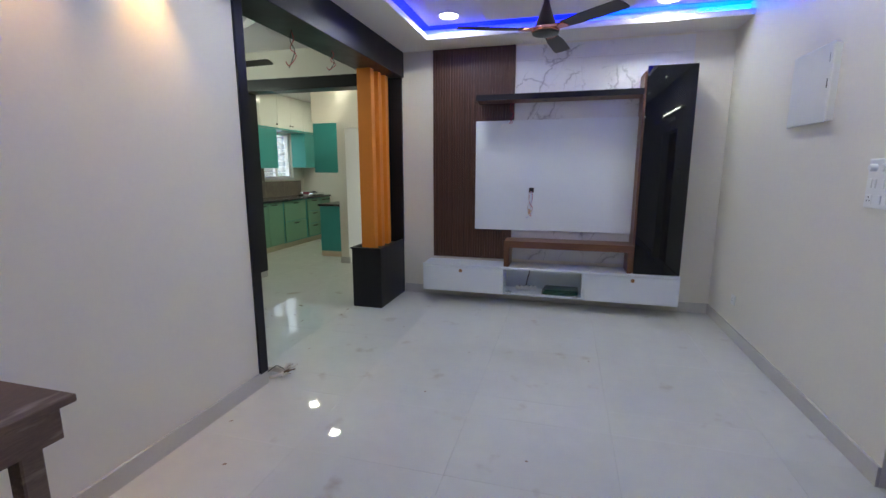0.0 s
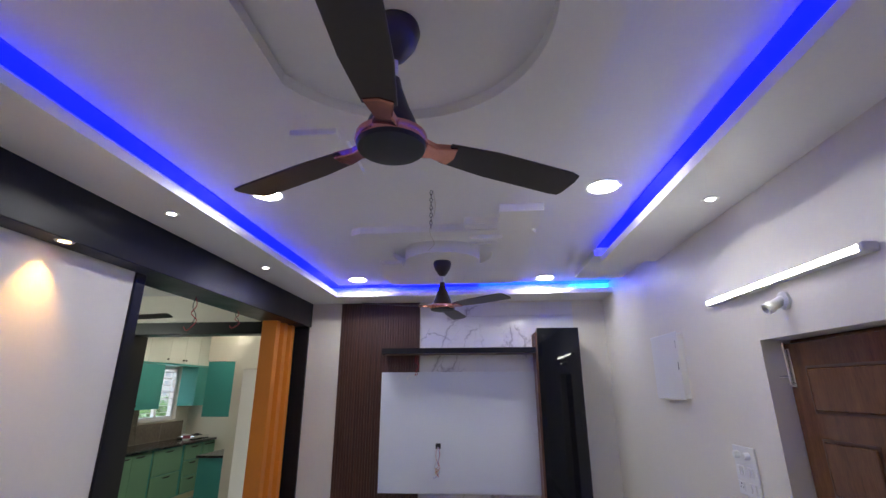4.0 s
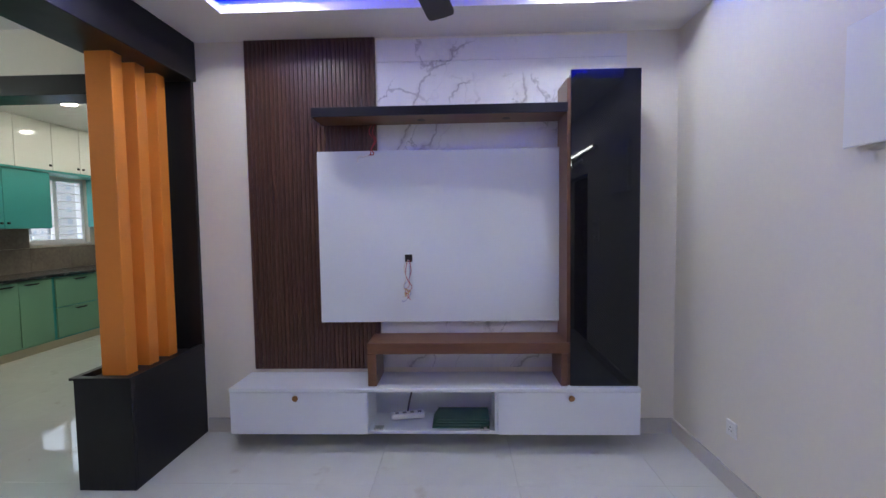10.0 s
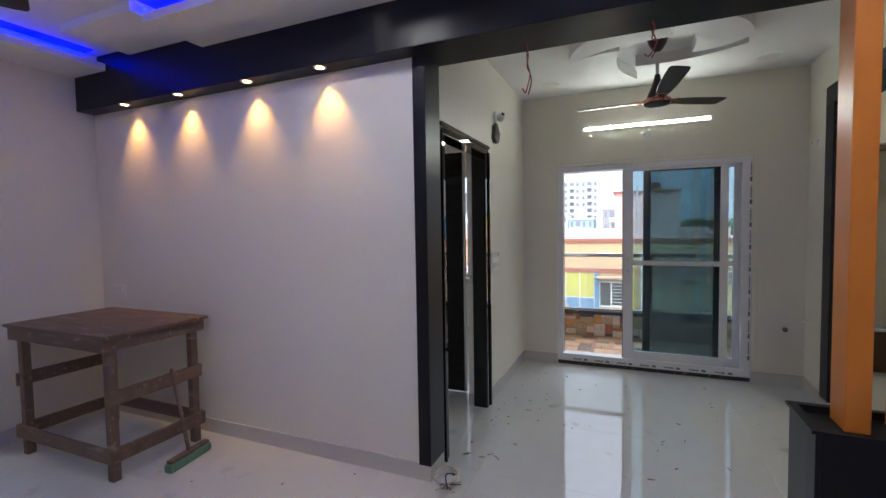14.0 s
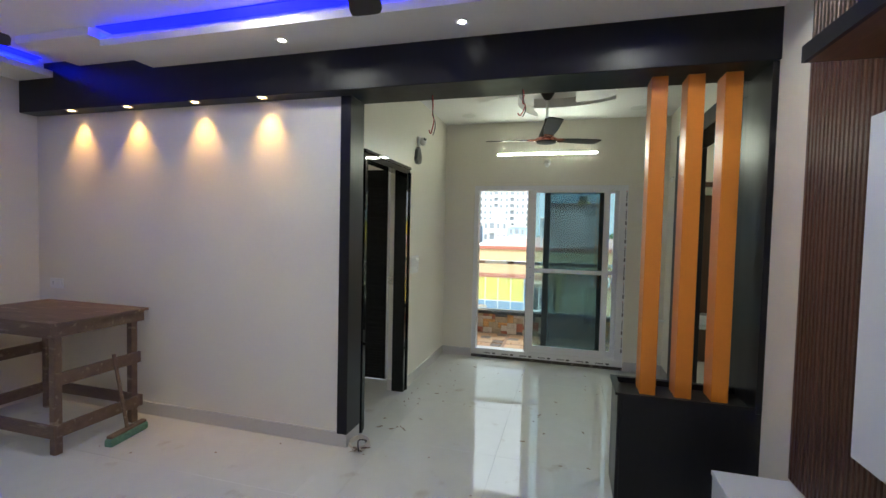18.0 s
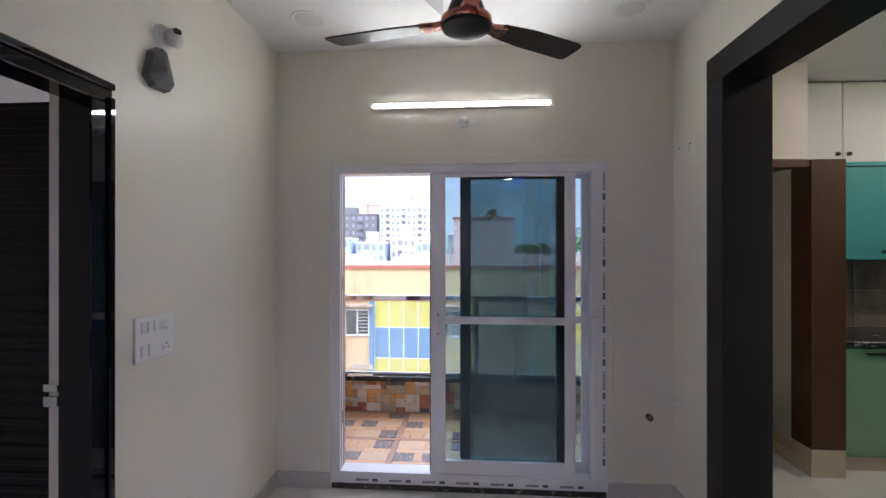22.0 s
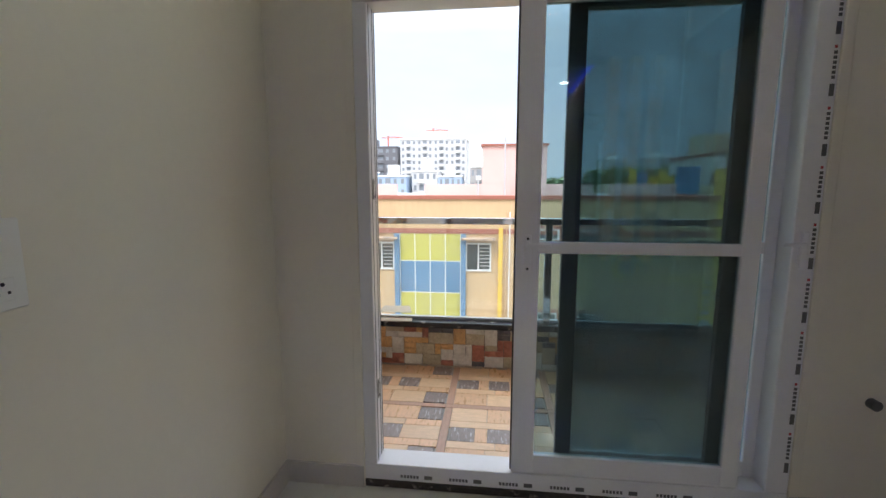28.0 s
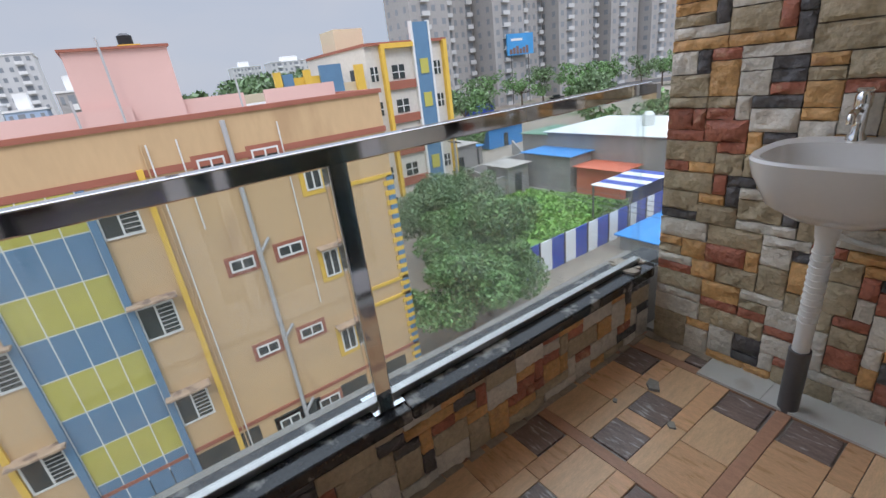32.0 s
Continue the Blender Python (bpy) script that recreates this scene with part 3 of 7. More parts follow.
# ---- television wall ----
fluted = thing("fluted_panel", "dark walnut fluted wall panel", "panel", (-1.09, YT, 0.455))
part("panel_back", boxes((-0.44, 0.44, -0.016, 0.0, 0.0, 2.222)), M_WOOD_DARK, fluted)
slat = link_data("slat", boxes((-0.0105, 0.0105, -0.027, -0.016, 0.0, 2.222), bevel=0.003), M_WOOD_DARK)
for i in range(31):
    share("slat", slat, fluted, pose(-0.425 + i * 0.0283, 0, 0))
slab = thing("marble_panel", "glossy white marble wall panel with grey veins", "panel", (0.17, YT, 0.46))
for z0, z1 in ((0.0, 2.055), (2.057, 2.20)):
    part("stone_sheet", boxes((-0.81, 0.83, -0.010, 0.0, z0, z1), bevel=0.0008), M_MARBLE, slab)

tv_board = thing("tv_board", "large white laminate television board on the wall", "panel", (-0.23, YT, 0.785))
part("board", boxes((-0.815, 0.815, -0.055, -0.027, 0.0, 1.145), bevel=0.002), M_WHITE, tv_board)
part("spacer", boxes((-0.775, 0.775, -0.027, -0.0105, 0.04, 1.105)), M_DARK, tv_board)
part("cable_hole", boxes((-0.24, -0.19, -0.058, -0.05, 0.405, 0.455)), M_DARK, tv_board, "square black cable opening")
M_TAPE = mat("yellowed_tape", (0.55, 0.40, 0.20), 0.5, var=0.2)
for mt, label, pts in ((M_WHITE_WIRE, "loose pale wire", [(-0.218, -0.058, 0.42), (-0.245, -0.075, 0.37), (-0.232, -0.080, 0.30), (-0.250, -0.074, 0.24), (-0.222, -0.078, 0.20), (-0.255, -0.070, 0.17)]),
                       (M_RED_WIRE, "loose red wire", [(-0.21, -0.058, 0.42), (-0.198, -0.076, 0.35), (-0.212, -0.080, 0.28), (-0.192, -0.074, 0.235), (-0.23, -0.080, 0.20), (-0.205, -0.07, 0.15)]),
                       (M_BLUE_WIRE, "loose blue wire", [(-0.213, -0.058, 0.42), (-0.208, -0.080, 0.31), (-0.245, -0.084, 0.245), (-0.200, -0.080, 0.20), (-0.25, -0.070, 0.14), (-0.262, -0.064, 0.15)]),
                       (M_RED_WIRE, "loose red wire", [(-0.222, -0.058, 0.42), (-0.236, -0.072, 0.33), (-0.210, -0.085, 0.255), (-0.240, -0.080, 0.215), (-0.213, -0.085, 0.185), (-0.226, -0.078, 0.16)])):
    bm = bmesh.new()
    cable(bm, pts, 0.0022)
    part("wire", bm, mt, tv_board, label)
for kx, kz, turn in ((-0.232, 0.225, 30), (-0.214, 0.205, -50), (-0.236, 0.190, 75)):
    part("taped_joint", boxes((-0.016, 0.016, -0.005, 0.005, -0.005, 0.005), bevel=0.003), M_TAPE, tv_board, "yellowed tape on a wire joint").matrix_basis = pose(kx, -0.082, kz, 0, turn)

unit = thing("tv_cabinet", "floating white laminate television cabinet with brass knobs", "cabinet", (-0.2875, YT, 0.128))
part("top_board", boxes((-1.2775, 1.2775, -0.318, 0.0, 0.275, 0.297), bevel=0.002), M_WHITE, unit)
part("bottom_board", boxes((-1.2775, 1.2775, -0.295, 0.0, 0.0, 0.018)), M_WHITE, unit)
part("back_board", boxes((-1.26, 1.26, -0.02, 0.0, 0.018, 0.275)), M_WHITE, unit)
for sx in (-1.2775, -0.42, 0.39, 1.2595):
    part("side_panel", boxes((sx, sx + 0.018, -0.292, -0.02, 0.018, 0.275)), M_WHITE, unit)
for x0, x1, kx in ((-1.2765, -0.405, -0.855), (0.410, 1.2765, 0.857)):
    flap = part("flap_door", boxes((x0, x1, -0.312, -0.294, 0.003, 0.270), bevel=0.0015), M_WHITE, unit)
    part("knob", lathe([(0.0, 0.022), (0.014, 0.022), (0.019, 0.016), (0.017, 0.008), (0.009, 0.004), (0.009, 0.0)], 20, pose(kx, -0.311, 0.236, 90)), M_BRASS, flap, "round brass knob", True)
for hx in (-0.34, 0.33):
    part("hinge", boxes((hx - 0.03, hx + 0.03, -0.30, -0.25, 0.019, 0.034), (hx - 0.012, hx + 0.012, -0.325, -0.28, 0.030, 0.046), bevel=0.003), M_CHROME, unit, "bare steel flap hinge")

glass_stack = thing("glass_sheets", "stack of loose green glass shelves inside the cabinet", "glass", (-0.11, 5.19, 0.152), "glass in the cabinet")
M_GREEN_GLASS = mat("green_glass_edge", (0.04, 0.12, 0.095), 0.08, var=0.1, spec=0.8)
for i in range(4):
    part("glass_sheet", boxes((-0.18 + 0.01 * i, 0.17 + 0.014 * (i % 2), -0.10 + 0.008 * i, 0.11, i * 0.013, i * 0.013 + 0.009)), M_GREEN_GLASS, glass_stack)
strip = thing("socket_strip", "white extension socket strip lying in the cabinet", "socket strip", (-0.46, 5.23, 0.16), rz=12)
part("strip_body", boxes((-0.11, 0.11, -0.03, 0.03, 0.0, 0.035), bevel=0.006), M_PLASTIC, strip)
for i in range(4):
    part("outlet", boxes((-0.085 + i * 0.05, -0.06 + i * 0.05, -0.012, 0.012, 0.034, 0.037)), M_GREY, strip)
bm = bmesh.new()
cable(bm, [(0.0, 0.02, 0.03), (0.02, 0.06, 0.10), (0.04, 0.08, 0.16), (0.04, 0.098, 0.23)], 0.006)
part("lead", bm, M_FAN, strip, "brown lead")

bench = thing("wall_shelf", "brown laminate bridge shelf standing on the cabinet", "shelf", (-0.06, 5.22, 0.425))
part("shelf_top", boxes((-0.63, 0.63, -0.14, 0.13, 0.205, 0.274), bevel=0.002), M_WOOD_MID, bench)
part("shelf_leg", boxes((-0.63, -0.575, -0.14, 0.13, 0.0, 0.205), bevel=0.002), M_WOOD_MID, bench)
part("shelf_leg", boxes((0.575, 0.615, -0.14, 0.13, 0.0, 0.205), bevel=0.002), M_WOOD_MID, bench)

upper = thing("floating_shelf", "long floating shelf with black edge and brown underside", "shelf", (-0.22, YT, 2.105))
part("shelf_board", boxes((-0.78, 0.775, -0.26, -0.016, 0.0, 0.05)), M_WOOD_MID, upper)
part("front_edge", boxes((-0.785, 0.775, -0.275, -0.26, 0.0, 0.055), (-0.785, -0.78, -0.26, -0.016, 0.0, 0.055)), M_BLACK, upper)
for lx in (-0.12, 0.42):
    part("downlight", lathe([(0.0, 0.001), (0.022, 0.001), (0.026, -0.003), (0.0, -0.002)], 20, pose(lx, -0.14, 0.0)), M_DARK, upper, "small round downlight")
for dx in (0.0, 0.022):
    bm = bmesh.new()
    cable(bm, [(-0.455 + dx, -0.05, 0.0), (-0.47 + dx, -0.06, -0.06), (-0.435 + dx * 0.5, -0.065, -0.11), (-0.455, -0.07, -0.165), (-0.44 - dx, -0.07, -0.20), (-0.475, -0.07, -0.205)], 0.003)
    part("wire", bm, M_RED_WIRE, upper, "hanging red wire")
bm = bmesh.new()
cable(bm, [(-0.475, -0.07, -0.205), (-0.51, -0.072, -0.215), (-0.535, -0.07, -0.212), (-0.55, -0.07, -0.235), (-0.545, -0.07, -0.25)], 0.006)
part("connector", bm, M_PLASTIC, upper, "white connector on the hanging wire")

tall = thing("tall_cabinet", "tall black gloss cabinet with brown side panels", "cabinet", (0.777, YT, 0.426))
part("body", boxes((-0.185, 0.205, -0.262, 0.0, 0.0, 1.922)), M_BLACK, tall)
part("side_panel", boxes((-0.225, -0.187, -0.268, 0.0, 0.002, 1.878)), M_WOOD_MID, tall, "brown laminate side")
part("glass_door", boxes((-0.205, 0.208, -0.283, -0.264, 0.0, 1.922), bevel=0.002), M_BLACK_GLOSS, tall, "black mirror-gloss door")

# ---- fans ----
def fan(label, at, angle, ceiling, rise=0.0):
    top = ceiling - at[2]
    f = thing("ceiling_fan", label, "fan", at, "ceiling fans")
    part("canopy", lathe([(0.0, top), (0.066, top), (0.070, top - 0.02), (0.058, top - 0.06), (0.032, top - 0.10), (0.014, top - 0.115), (0.0, top - 0.115)], 28), M_FAN, f, "", True)
    part("rod", tube(bmesh.new(), (0, 0, 0.16), (0, 0, top - 0.10), 0.011, 14), M_PLASTIC, f, "white down rod", True)
    part("motor_cap", lathe([(0.0, 0.215), (0.018, 0.215), (0.024, 0.185), (0.044, 0.125), (0.064, 0.078), (0.070, 0.052), (0.0, 0.052)], 28), M_FAN, f, "", True)
    part("motor", lathe([(0.0, 0.052), (0.072, 0.052), (0.092, 0.038), (0.094, 0.022), (0.088, 0.010), (0.0, 0.010)], 36), M_COPPER, f, "rose copper motor ring", True)
    part("base_plate", lathe([(0.0, 0.011), (0.090, 0.013), (0.086, 0.002), (0.05, -0.006), (0.0, -0.008)], 36), M_DARK, f, "dark glossy base plate", True)
    outline = [(0.155, -0.045), (0.30, -0.062), (0.56, -0.066), (0.592, -0.058), (0.60, -0.03), (0.60, 0.035), (0.592, 0.052), (0.56, 0.056), (0.30, 0.052), (0.155, 0.038)]
    arm = [(0.075, -0.036), (0.12, -0.024), (0.175, -0.040), (0.185, 0.0), (0.175, 0.034), (0.12, 0.022), (0.075, 0.034)]
    for k in range(3):
        m = pose(0, 0, 0.028, 0, 0, angle + 120 * k) @ pose(0, 0, 0, -9, -rise)
        blade = part("blade", prism(outline, -0.003, 0.004, m, 0.002), M_FAN, f)
        part("blade_arm", prism(arm, -0.010, 0.010, m, 0.003), M_COPPER, blade, "rose copper blade arm")
    return f


fan("dark brown three-blade ceiling fan with copper trim", (-0.28, 3.78, 2.322), 80, ZC - 0.10)
fan("dark brown three-blade ceiling fan with copper trim", (-0.232, 1.475, 2.352), 272, ZC - 0.06)
fan("dark brown three-blade ceiling fan in the dining room", (-3.335, 4.142, 2.325), 10, ZD, 4.0)

# ---- lamps ----
def round_panel(at, material, label, r=0.085, group="round ceiling lights"):
    p = thing("ceiling_light", label, "light", at, group)
    part("ring", lathe([(r - 0.008, -0.002), (r + 0.008, -0.004), (r + 0.012, 0.0), (r - 0.008, 0.0)], 36), M_PLASTIC, p, "", True)
    part("diffuser", lathe([(0.0, -0.003), (r - 0.008, -0.003), (r - 0.008, -0.001), (0.0, -0.001)], 36), material, p)
    return p


for px, py in ((-1.17, 2.66), (0.67, 2.72), (-1.195, 4.715), (0.65, 4.79)):
    round_panel((px, py, ZC), M_PANEL, "lit round white ceiling panel light")
for px, py in ((-1.665, 2.61), (-1.675, 3.755), (1.17, 2.65), (1.17, 1.30)):
    round_panel((px, py, ZB), M_MINI, "small lit round spotlight in the ceiling border", 0.03, "border spotlights")
for px, py in ((-4.15, 3.25), (-4.16, 5.00), (-2.55, 3.25), (-2.55, 5.00)):
    round_panel((px, py, ZD), M_FROST, "unlit round ceiling panel light", 0.085, "dining ceiling lights")


def tube_light(label, at, length, rz, material):
    t = thing("tube_light", label, "light", at, "tube lights", "", rz)
    part("housing", boxes((-length / 2, length / 2, -0.016, 0.022, -0.014, 0.014), bevel=0.003), M_PLASTIC, t)
    bm = tube(bmesh.new(), (-length / 2 + 0.012, -0.018, 0), (length / 2 - 0.012, -0.020, 0), 0.0115, 16)
    part("lit_tube", bm, material, t, "lit white tube", True)
    # Unseen lips added to keep the tube's light off the wall beside it.
    for s in (-1, 1):
        part("reflector_lip", boxes((-length / 2, length / 2, -0.029, -0.016, s * 0.0132 - 0.001, s * 0.0132 + 0.001)), M_PLASTIC, t)
    for s in (-1, 1):
        part("end_cap", boxes((s * length / 2 - 0.012, s * length / 2 + 0.012, -0.033, 0.022, -0.016, 0.016), bevel=0.004), M_PLASTIC, t)
    return t


tube_light("lit white tube light on the living room wall", (XR - 0.022, 2.567, 2.225), 1.09, -90, M_TUBE_SOFT)
tube_light("lit white tube light above the balcony door", (XD + 0.022, 4.085, 2.434), 1.12, 90, M_TUBE)


def wall_holder(at, rz):
    h = thing("bulb_holder", "empty white bulb holder on the wall", "light", at, "bulb holders", "", rz)
    part("base", lathe([(0.0, 0.0), (0.04, 0.0), (0.04, 0.012), (0.028, 0.02), (0.0, 0.02)], 24, pose(0, 0, 0, 90)), M_PLASTIC, h, "", True)
    part("socket", lathe([(0.022, 0.0), (0.022, 0.05), (0.026, 0.055), (0.026, 0.085), (0.018, 0.085), (0.018, 0.06), (0.0, 0.06)], 24, pose(0, -0.015, 0, 118)), M_PLASTIC, h, "", True)
    return h


wall_holder((XR, 2.53, 2.135), -90)
wall_holder((XD, 4.10, 2.335), 90)

for sy in (0.489, 1.07, 1.705, 2.28):
    s = thing("beam_spotlight", "lit warm spotlight under the black beam", "light", (-1.905, sy, 2.42), "beam spotlights")
    part("ring", lathe([(0.026, -0.003), (0.036, -0.005), (0.04, 0.0), (0.026, 0.0)], 28), M_CHROME, s, "", True)
    part("lens", lathe([(0.0, -0.002), (0.026, -0.002), (0.026, 0.0), (0.0, 0.0)], 28), M_SPOT, s)
    lamp = bpy.data.lights.new("spot", "SPOT")
    lamp.energy, lamp.color, lamp.spot_size, lamp.spot_blend, lamp.shadow_soft_size = 13.0, (1.0, 0.56, 0.16), radians(74), 1.0, 0.016
    lo = new("spot_lamp", lamp)
    lo.matrix_world = look((-1.905, sy, 2.41), (-2.0, sy, 2.05))

# ---- sliding balcony door ----
slide = thing("balcony_door", "white sliding balcony door with tinted glass, half open", "door", (-4.60, 3.255, 0.0))
SW = 1.73
part("frame_top", boxes((-0.06, 0.06, 0.0, SW, 2.02, 2.075), bevel=0.003), M_UPVC, slide)
part("threshold", boxes((-0.06, 0.06, 0.0, SW, 0.035, 0.11), bevel=0.003), M_UPVC, slide)
part("frame_side", boxes((-0.06, 0.06, 0.0, 0.055, 0.11, 2.02), bevel=0.003), M_UPVC, slide)
part("frame_side", boxes((-0.06, 0.06, SW - 0.085, SW, 0.11, 2.02), bevel=0.003), M_UPVC, slide)
part("sealing_line", boxes((-0.06, 0.064, 0.0, SW, 0.0, 0.035), bevel=0.004), mat("dirty_sealant", (0.05, 0.045, 0.04), 0.9, var=0.4, scale=30, dark=(0.40, 0.37, 0.33), dark_at=0.6, dark_scale=24), slide, "dirty black gap under the frame")


def leaf(x, y0, y1, rail, pane, label, left, right, rails):
    z0, z1, foot, head = rails
    l = part("door_leaf", boxes((x - 0.016, x + 0.016, y0, y0 + left, z0, z1), (x - 0.016, x + 0.016, y1 - right, y1, z0, z1),
                                (x - 0.016, x + 0.016, y0 + left, y1 - right, z0, foot), (x - 0.016, x + 0.016, y0 + left, y1 - right, head, z1), bevel=0.002), rail, slide, label)
    if rail is M_UPVC:
        part("mid_rail", boxes((x - 0.014, x + 0.014, y0 + left, y1 - right, 1.061, 1.107), bevel=0.002), rail, l)
    p = part("pane", boxes((x - 0.003, x + 0.003, y0 + left - 0.01, y1 - right + 0.01, foot - 0.01, head + 0.01)), pane, l)
    p.visible_shadow = False
    return l


leaf_a = leaf(0.035, 0.64, 1.545, M_UPVC, M_TINT, "white-framed sliding leaf with tinted glass", 0.092, 0.065, (0.112, 2.018, 0.195, 1.994))
leaf(-0.043, 0.84, SW - 0.085, M_UPVC, M_TINT, "white-framed outer leaf with tinted glass", 0.055, 0.045, (0.112, 2.018, 0.180, 1.990))
leaf(-0.010, 0.825, 1.50, M_GREY, M_MESH, "dark grey framed sliding mesh leaf", 0.065, 0.065, (0.112, 2.018, 0.165, 1.985))
part("gasket", boxes((0.024, 0.036, 0.6335, 0.640, 0.115, 2.015)), M_DARK, leaf_a, "black rubber edge gasket")
for gx in (-0.050, -0.022, 0.030):
    part("track_groove", boxes((gx, gx + 0.007, 0.0550, 0.0562, 0.11, 2.02)), M_GREY, slide, "dark groove in the frame")
for kz in (0.40, 1.27):
    keep = part("latch_keep", boxes((0.006, 0.022, 0.055, 0.0605, kz, kz + 0.085), bevel=0.002), M_STEEL_DULL, slide, "small steel latch keep")
    part("screw", boxes((0.010, 0.018, 0.0605, 0.0615, kz + 0.010, kz + 0.018), (0.010, 0.018, 0.0605, 0.0615, kz + 0.066, kz + 0.074)), M_DARK, keep)
handle = part("handle", boxes((0.050, 0.060, 0.672, 0.700, 0.985, 1.135), bevel=0.003), M_UPVC, leaf_a, "white lever handle")
part("lever", boxes((0.060, 0.074, 0.680, 0.694, 1.092, 1.112), (0.070, 0.080, 0.682, 0.775, 1.088, 1.104), bevel=0.003), M_UPVC, handle)
for z in (1.0, 1.12):
    part("screw", tube(bmesh.new(), (0.060, 0.686, z), (0.0615, 0.686, z), 0.005, 10), M_DARK, handle)
lock_side = part("frame_handle", boxes((0.06, 0.07, SW - 0.060, SW - 0.035, 1.02, 1.16), bevel=0.003), M_UPVC, slide, "white lever handle")
part("lever", boxes((0.07, 0.082, SW - 0.130, SW - 0.045, 1.105, 1.119), bevel=0.003), M_UPVC, lock_side)
for i in range(9):
    z = 0.20 + i * 0.205
    part("sticker_mark", boxes((0.0602, 0.0608, SW - 0.024, SW - 0.008, z, z + 0.042)), M_GREY, slide, "small dark print on the frame")
    for k in range(6):
        part("sticker_mark", boxes((0.0602, 0.0608, SW - 0.022, SW - 0.010, z + 0.058 + k * 0.0165, z + 0.069 + k * 0.0165)), M_GREY, slide, "small dark print on the frame")
    part("sticker_mark", boxes((0.0602, 0.0608, SW - 0.021, SW - 0.012, z + 0.160, z + 0.170)), M_RED_WIRE, slide, "small red print on the frame")
for i in range(7):
    y = 0.16 + i * 0.215
    for k in range(6):
        part("sticker_mark", boxes((0.0602, 0.0608, y + k * 0.014, y + k * 0.014 + 0.010, 0.052, 0.066)), M_GREY, slide, "small dark print on the frame")
    part("sticker_mark", boxes((0.0602, 0.0608, y + 0.105, y + 0.140, 0.050, 0.068)), M_GREY, slide, "small dark print on the frame")
structure("trim", boxes((XD, XD + 0.006, 3.218, 3.255, 0, 2.11), (XD, XD + 0.006, 4.985, 5.022, 0, 2.11), (XD, XD + 0.006, 3.255, 4.985, 2.075, 2.11), bevel=0.002), M_WALL, "plaster edge round the balcony door")

# ---- bedroom door ----
LEAF_END = -0.735
bed = thing("bedroom_door", "black bedroom door with a glossy moulded frame, open", "door", (-2.70, 2.89, 0))
part("frame_side", boxes((-0.50, -0.41, -0.095, 0.022, 0.0, 2.04), (-0.50, -0.475, 0.022, 0.034, 0.0, 2.06), bevel=0.004), M_BLACK_GLOSS, bed)
part("frame_side", boxes((0.41, 0.485, -0.095, 0.022, 0.0, 2.04), (0.46, 0.485, 0.022, 0.034, 0.0, 2.06), bevel=0.004), M_BLACK_GLOSS, bed)
part("frame_top", boxes((-0.50, 0.485, -0.095, 0.022, 2.04, 2.11), (-0.50, 0.485, 0.022, 0.034, 2.085, 2.11), bevel=0.004), M_BLACK_GLOSS, bed)
part("reveal", boxes((-0.479, -0.425, -0.14, -0.097, 0.10, 2.06)), M_WALL, bed, "pale plastered door reveal")
part("reveal_foot", boxes((-0.479, -0.421, -0.145, -0.10, 0.0, 0.10)), M_SKIRT, bed)
lf = part("door_leaf", boxes((-0.705, -0.665, LEAF_END, -0.267, 0.012, 2.115), bevel=0.003), M_BLACK, bed)
for i in range(39):
    z = 0.05 + i * 0.053
    part("groove", boxes((-0.665, -0.657, LEAF_END + 0.008, -0.275, z, z + 0.027), bevel=0.003), M_BLACK, lf)
part("edge_strip", boxes((-0.705, -0.660, -0.267, -0.255, 0.012, 2.115)), M_UPVC, lf, "pale bare door edge")
part("latch", boxes((-0.425, -0.412, -0.15, -0.10, 1.01, 1.045), (-0.425, -0.412, -0.15, -0.10, 1.06, 1.085), (-0.425, -0.417, -0.125, -0.105, 1.045, 1.06), bevel=0.002), M_CHROME, lf, "steel latch")

# ---- kitchen opening ----
kf = thing("opening_frame", "black laminate frame round the kitchen opening", "frame", (-3.18, 5.375, 0))
part("frame_side", boxes((-0.915, -0.765, -0.02, 0.21, 0.08, 2.36), bevel=0.003), M_BLACK, kf)
part("frame_side", boxes((0.80, 0.93, -0.02, 0.21, 0.08, 2.36), bevel=0.003), M_BLACK, kf)
part("frame_top", boxes((-0.915, 0.93, -0.02, 0.21, 2.36, 2.495), bevel=0.003), M_BLACK, kf)
part("foot", boxes((-0.912, -0.768, -0.014, 0.205, 0.0, 0.08)), M_SKIRT, kf, "grey tile foot")
part("foot", boxes((0.803, 0.927, -0.014, 0.205, 0.0, 0.08)), M_SKIRT, kf, "grey tile foot")

# ---- front door ----
front = thing("front_door", "polished teak front door with carved panels, standing ajar", "door", (XR + 0.112, 1.832, 0), "", "", 90 + DOOR_SWING)
part("door_leaf", boxes((0.0, 0.93, -0.019, 0.019, 0.008, 1.965), bevel=0.003), M_TEAK, front)
M_TEAK_DARK = mat("teak_groove", (0.075, 0.030, 0.014), 0.35, var=0.3, scale=6, stretch=(5, 5, 0.5))
for x0, x1, z0, z1 in ((0.14, 0.81, 1.66, 1.86), (0.14, 0.44, 0.98, 1.56), (0.52, 0.81, 1.33, 1.56), (0.52, 0.81, 0.98, 1.26), (0.14, 0.81, 0.62, 0.88), (0.14, 0.44, 0.12, 0.52), (0.52, 0.81, 0.12, 0.52)):
    for s in (1, -1):
        sunk = part("panel_groove", boxes((x0, x1, s * 0.0185, s * 0.0205, z0, z1)), M_TEAK_DARK, front)
        part("raised_panel", boxes((x0 + 0.012, x1 - 0.012, s * 0.019, s * 0.027, z0 + 0.012, z1 - 0.012), bevel=0.006), M_TEAK, sunk)
lock = part("rim_lock", boxes((0.815, 0.935, 0.019, 0.045, 0.93, 1.02), bevel=0.012, seg=2), M_CHROME, front, "brushed steel rim lock")
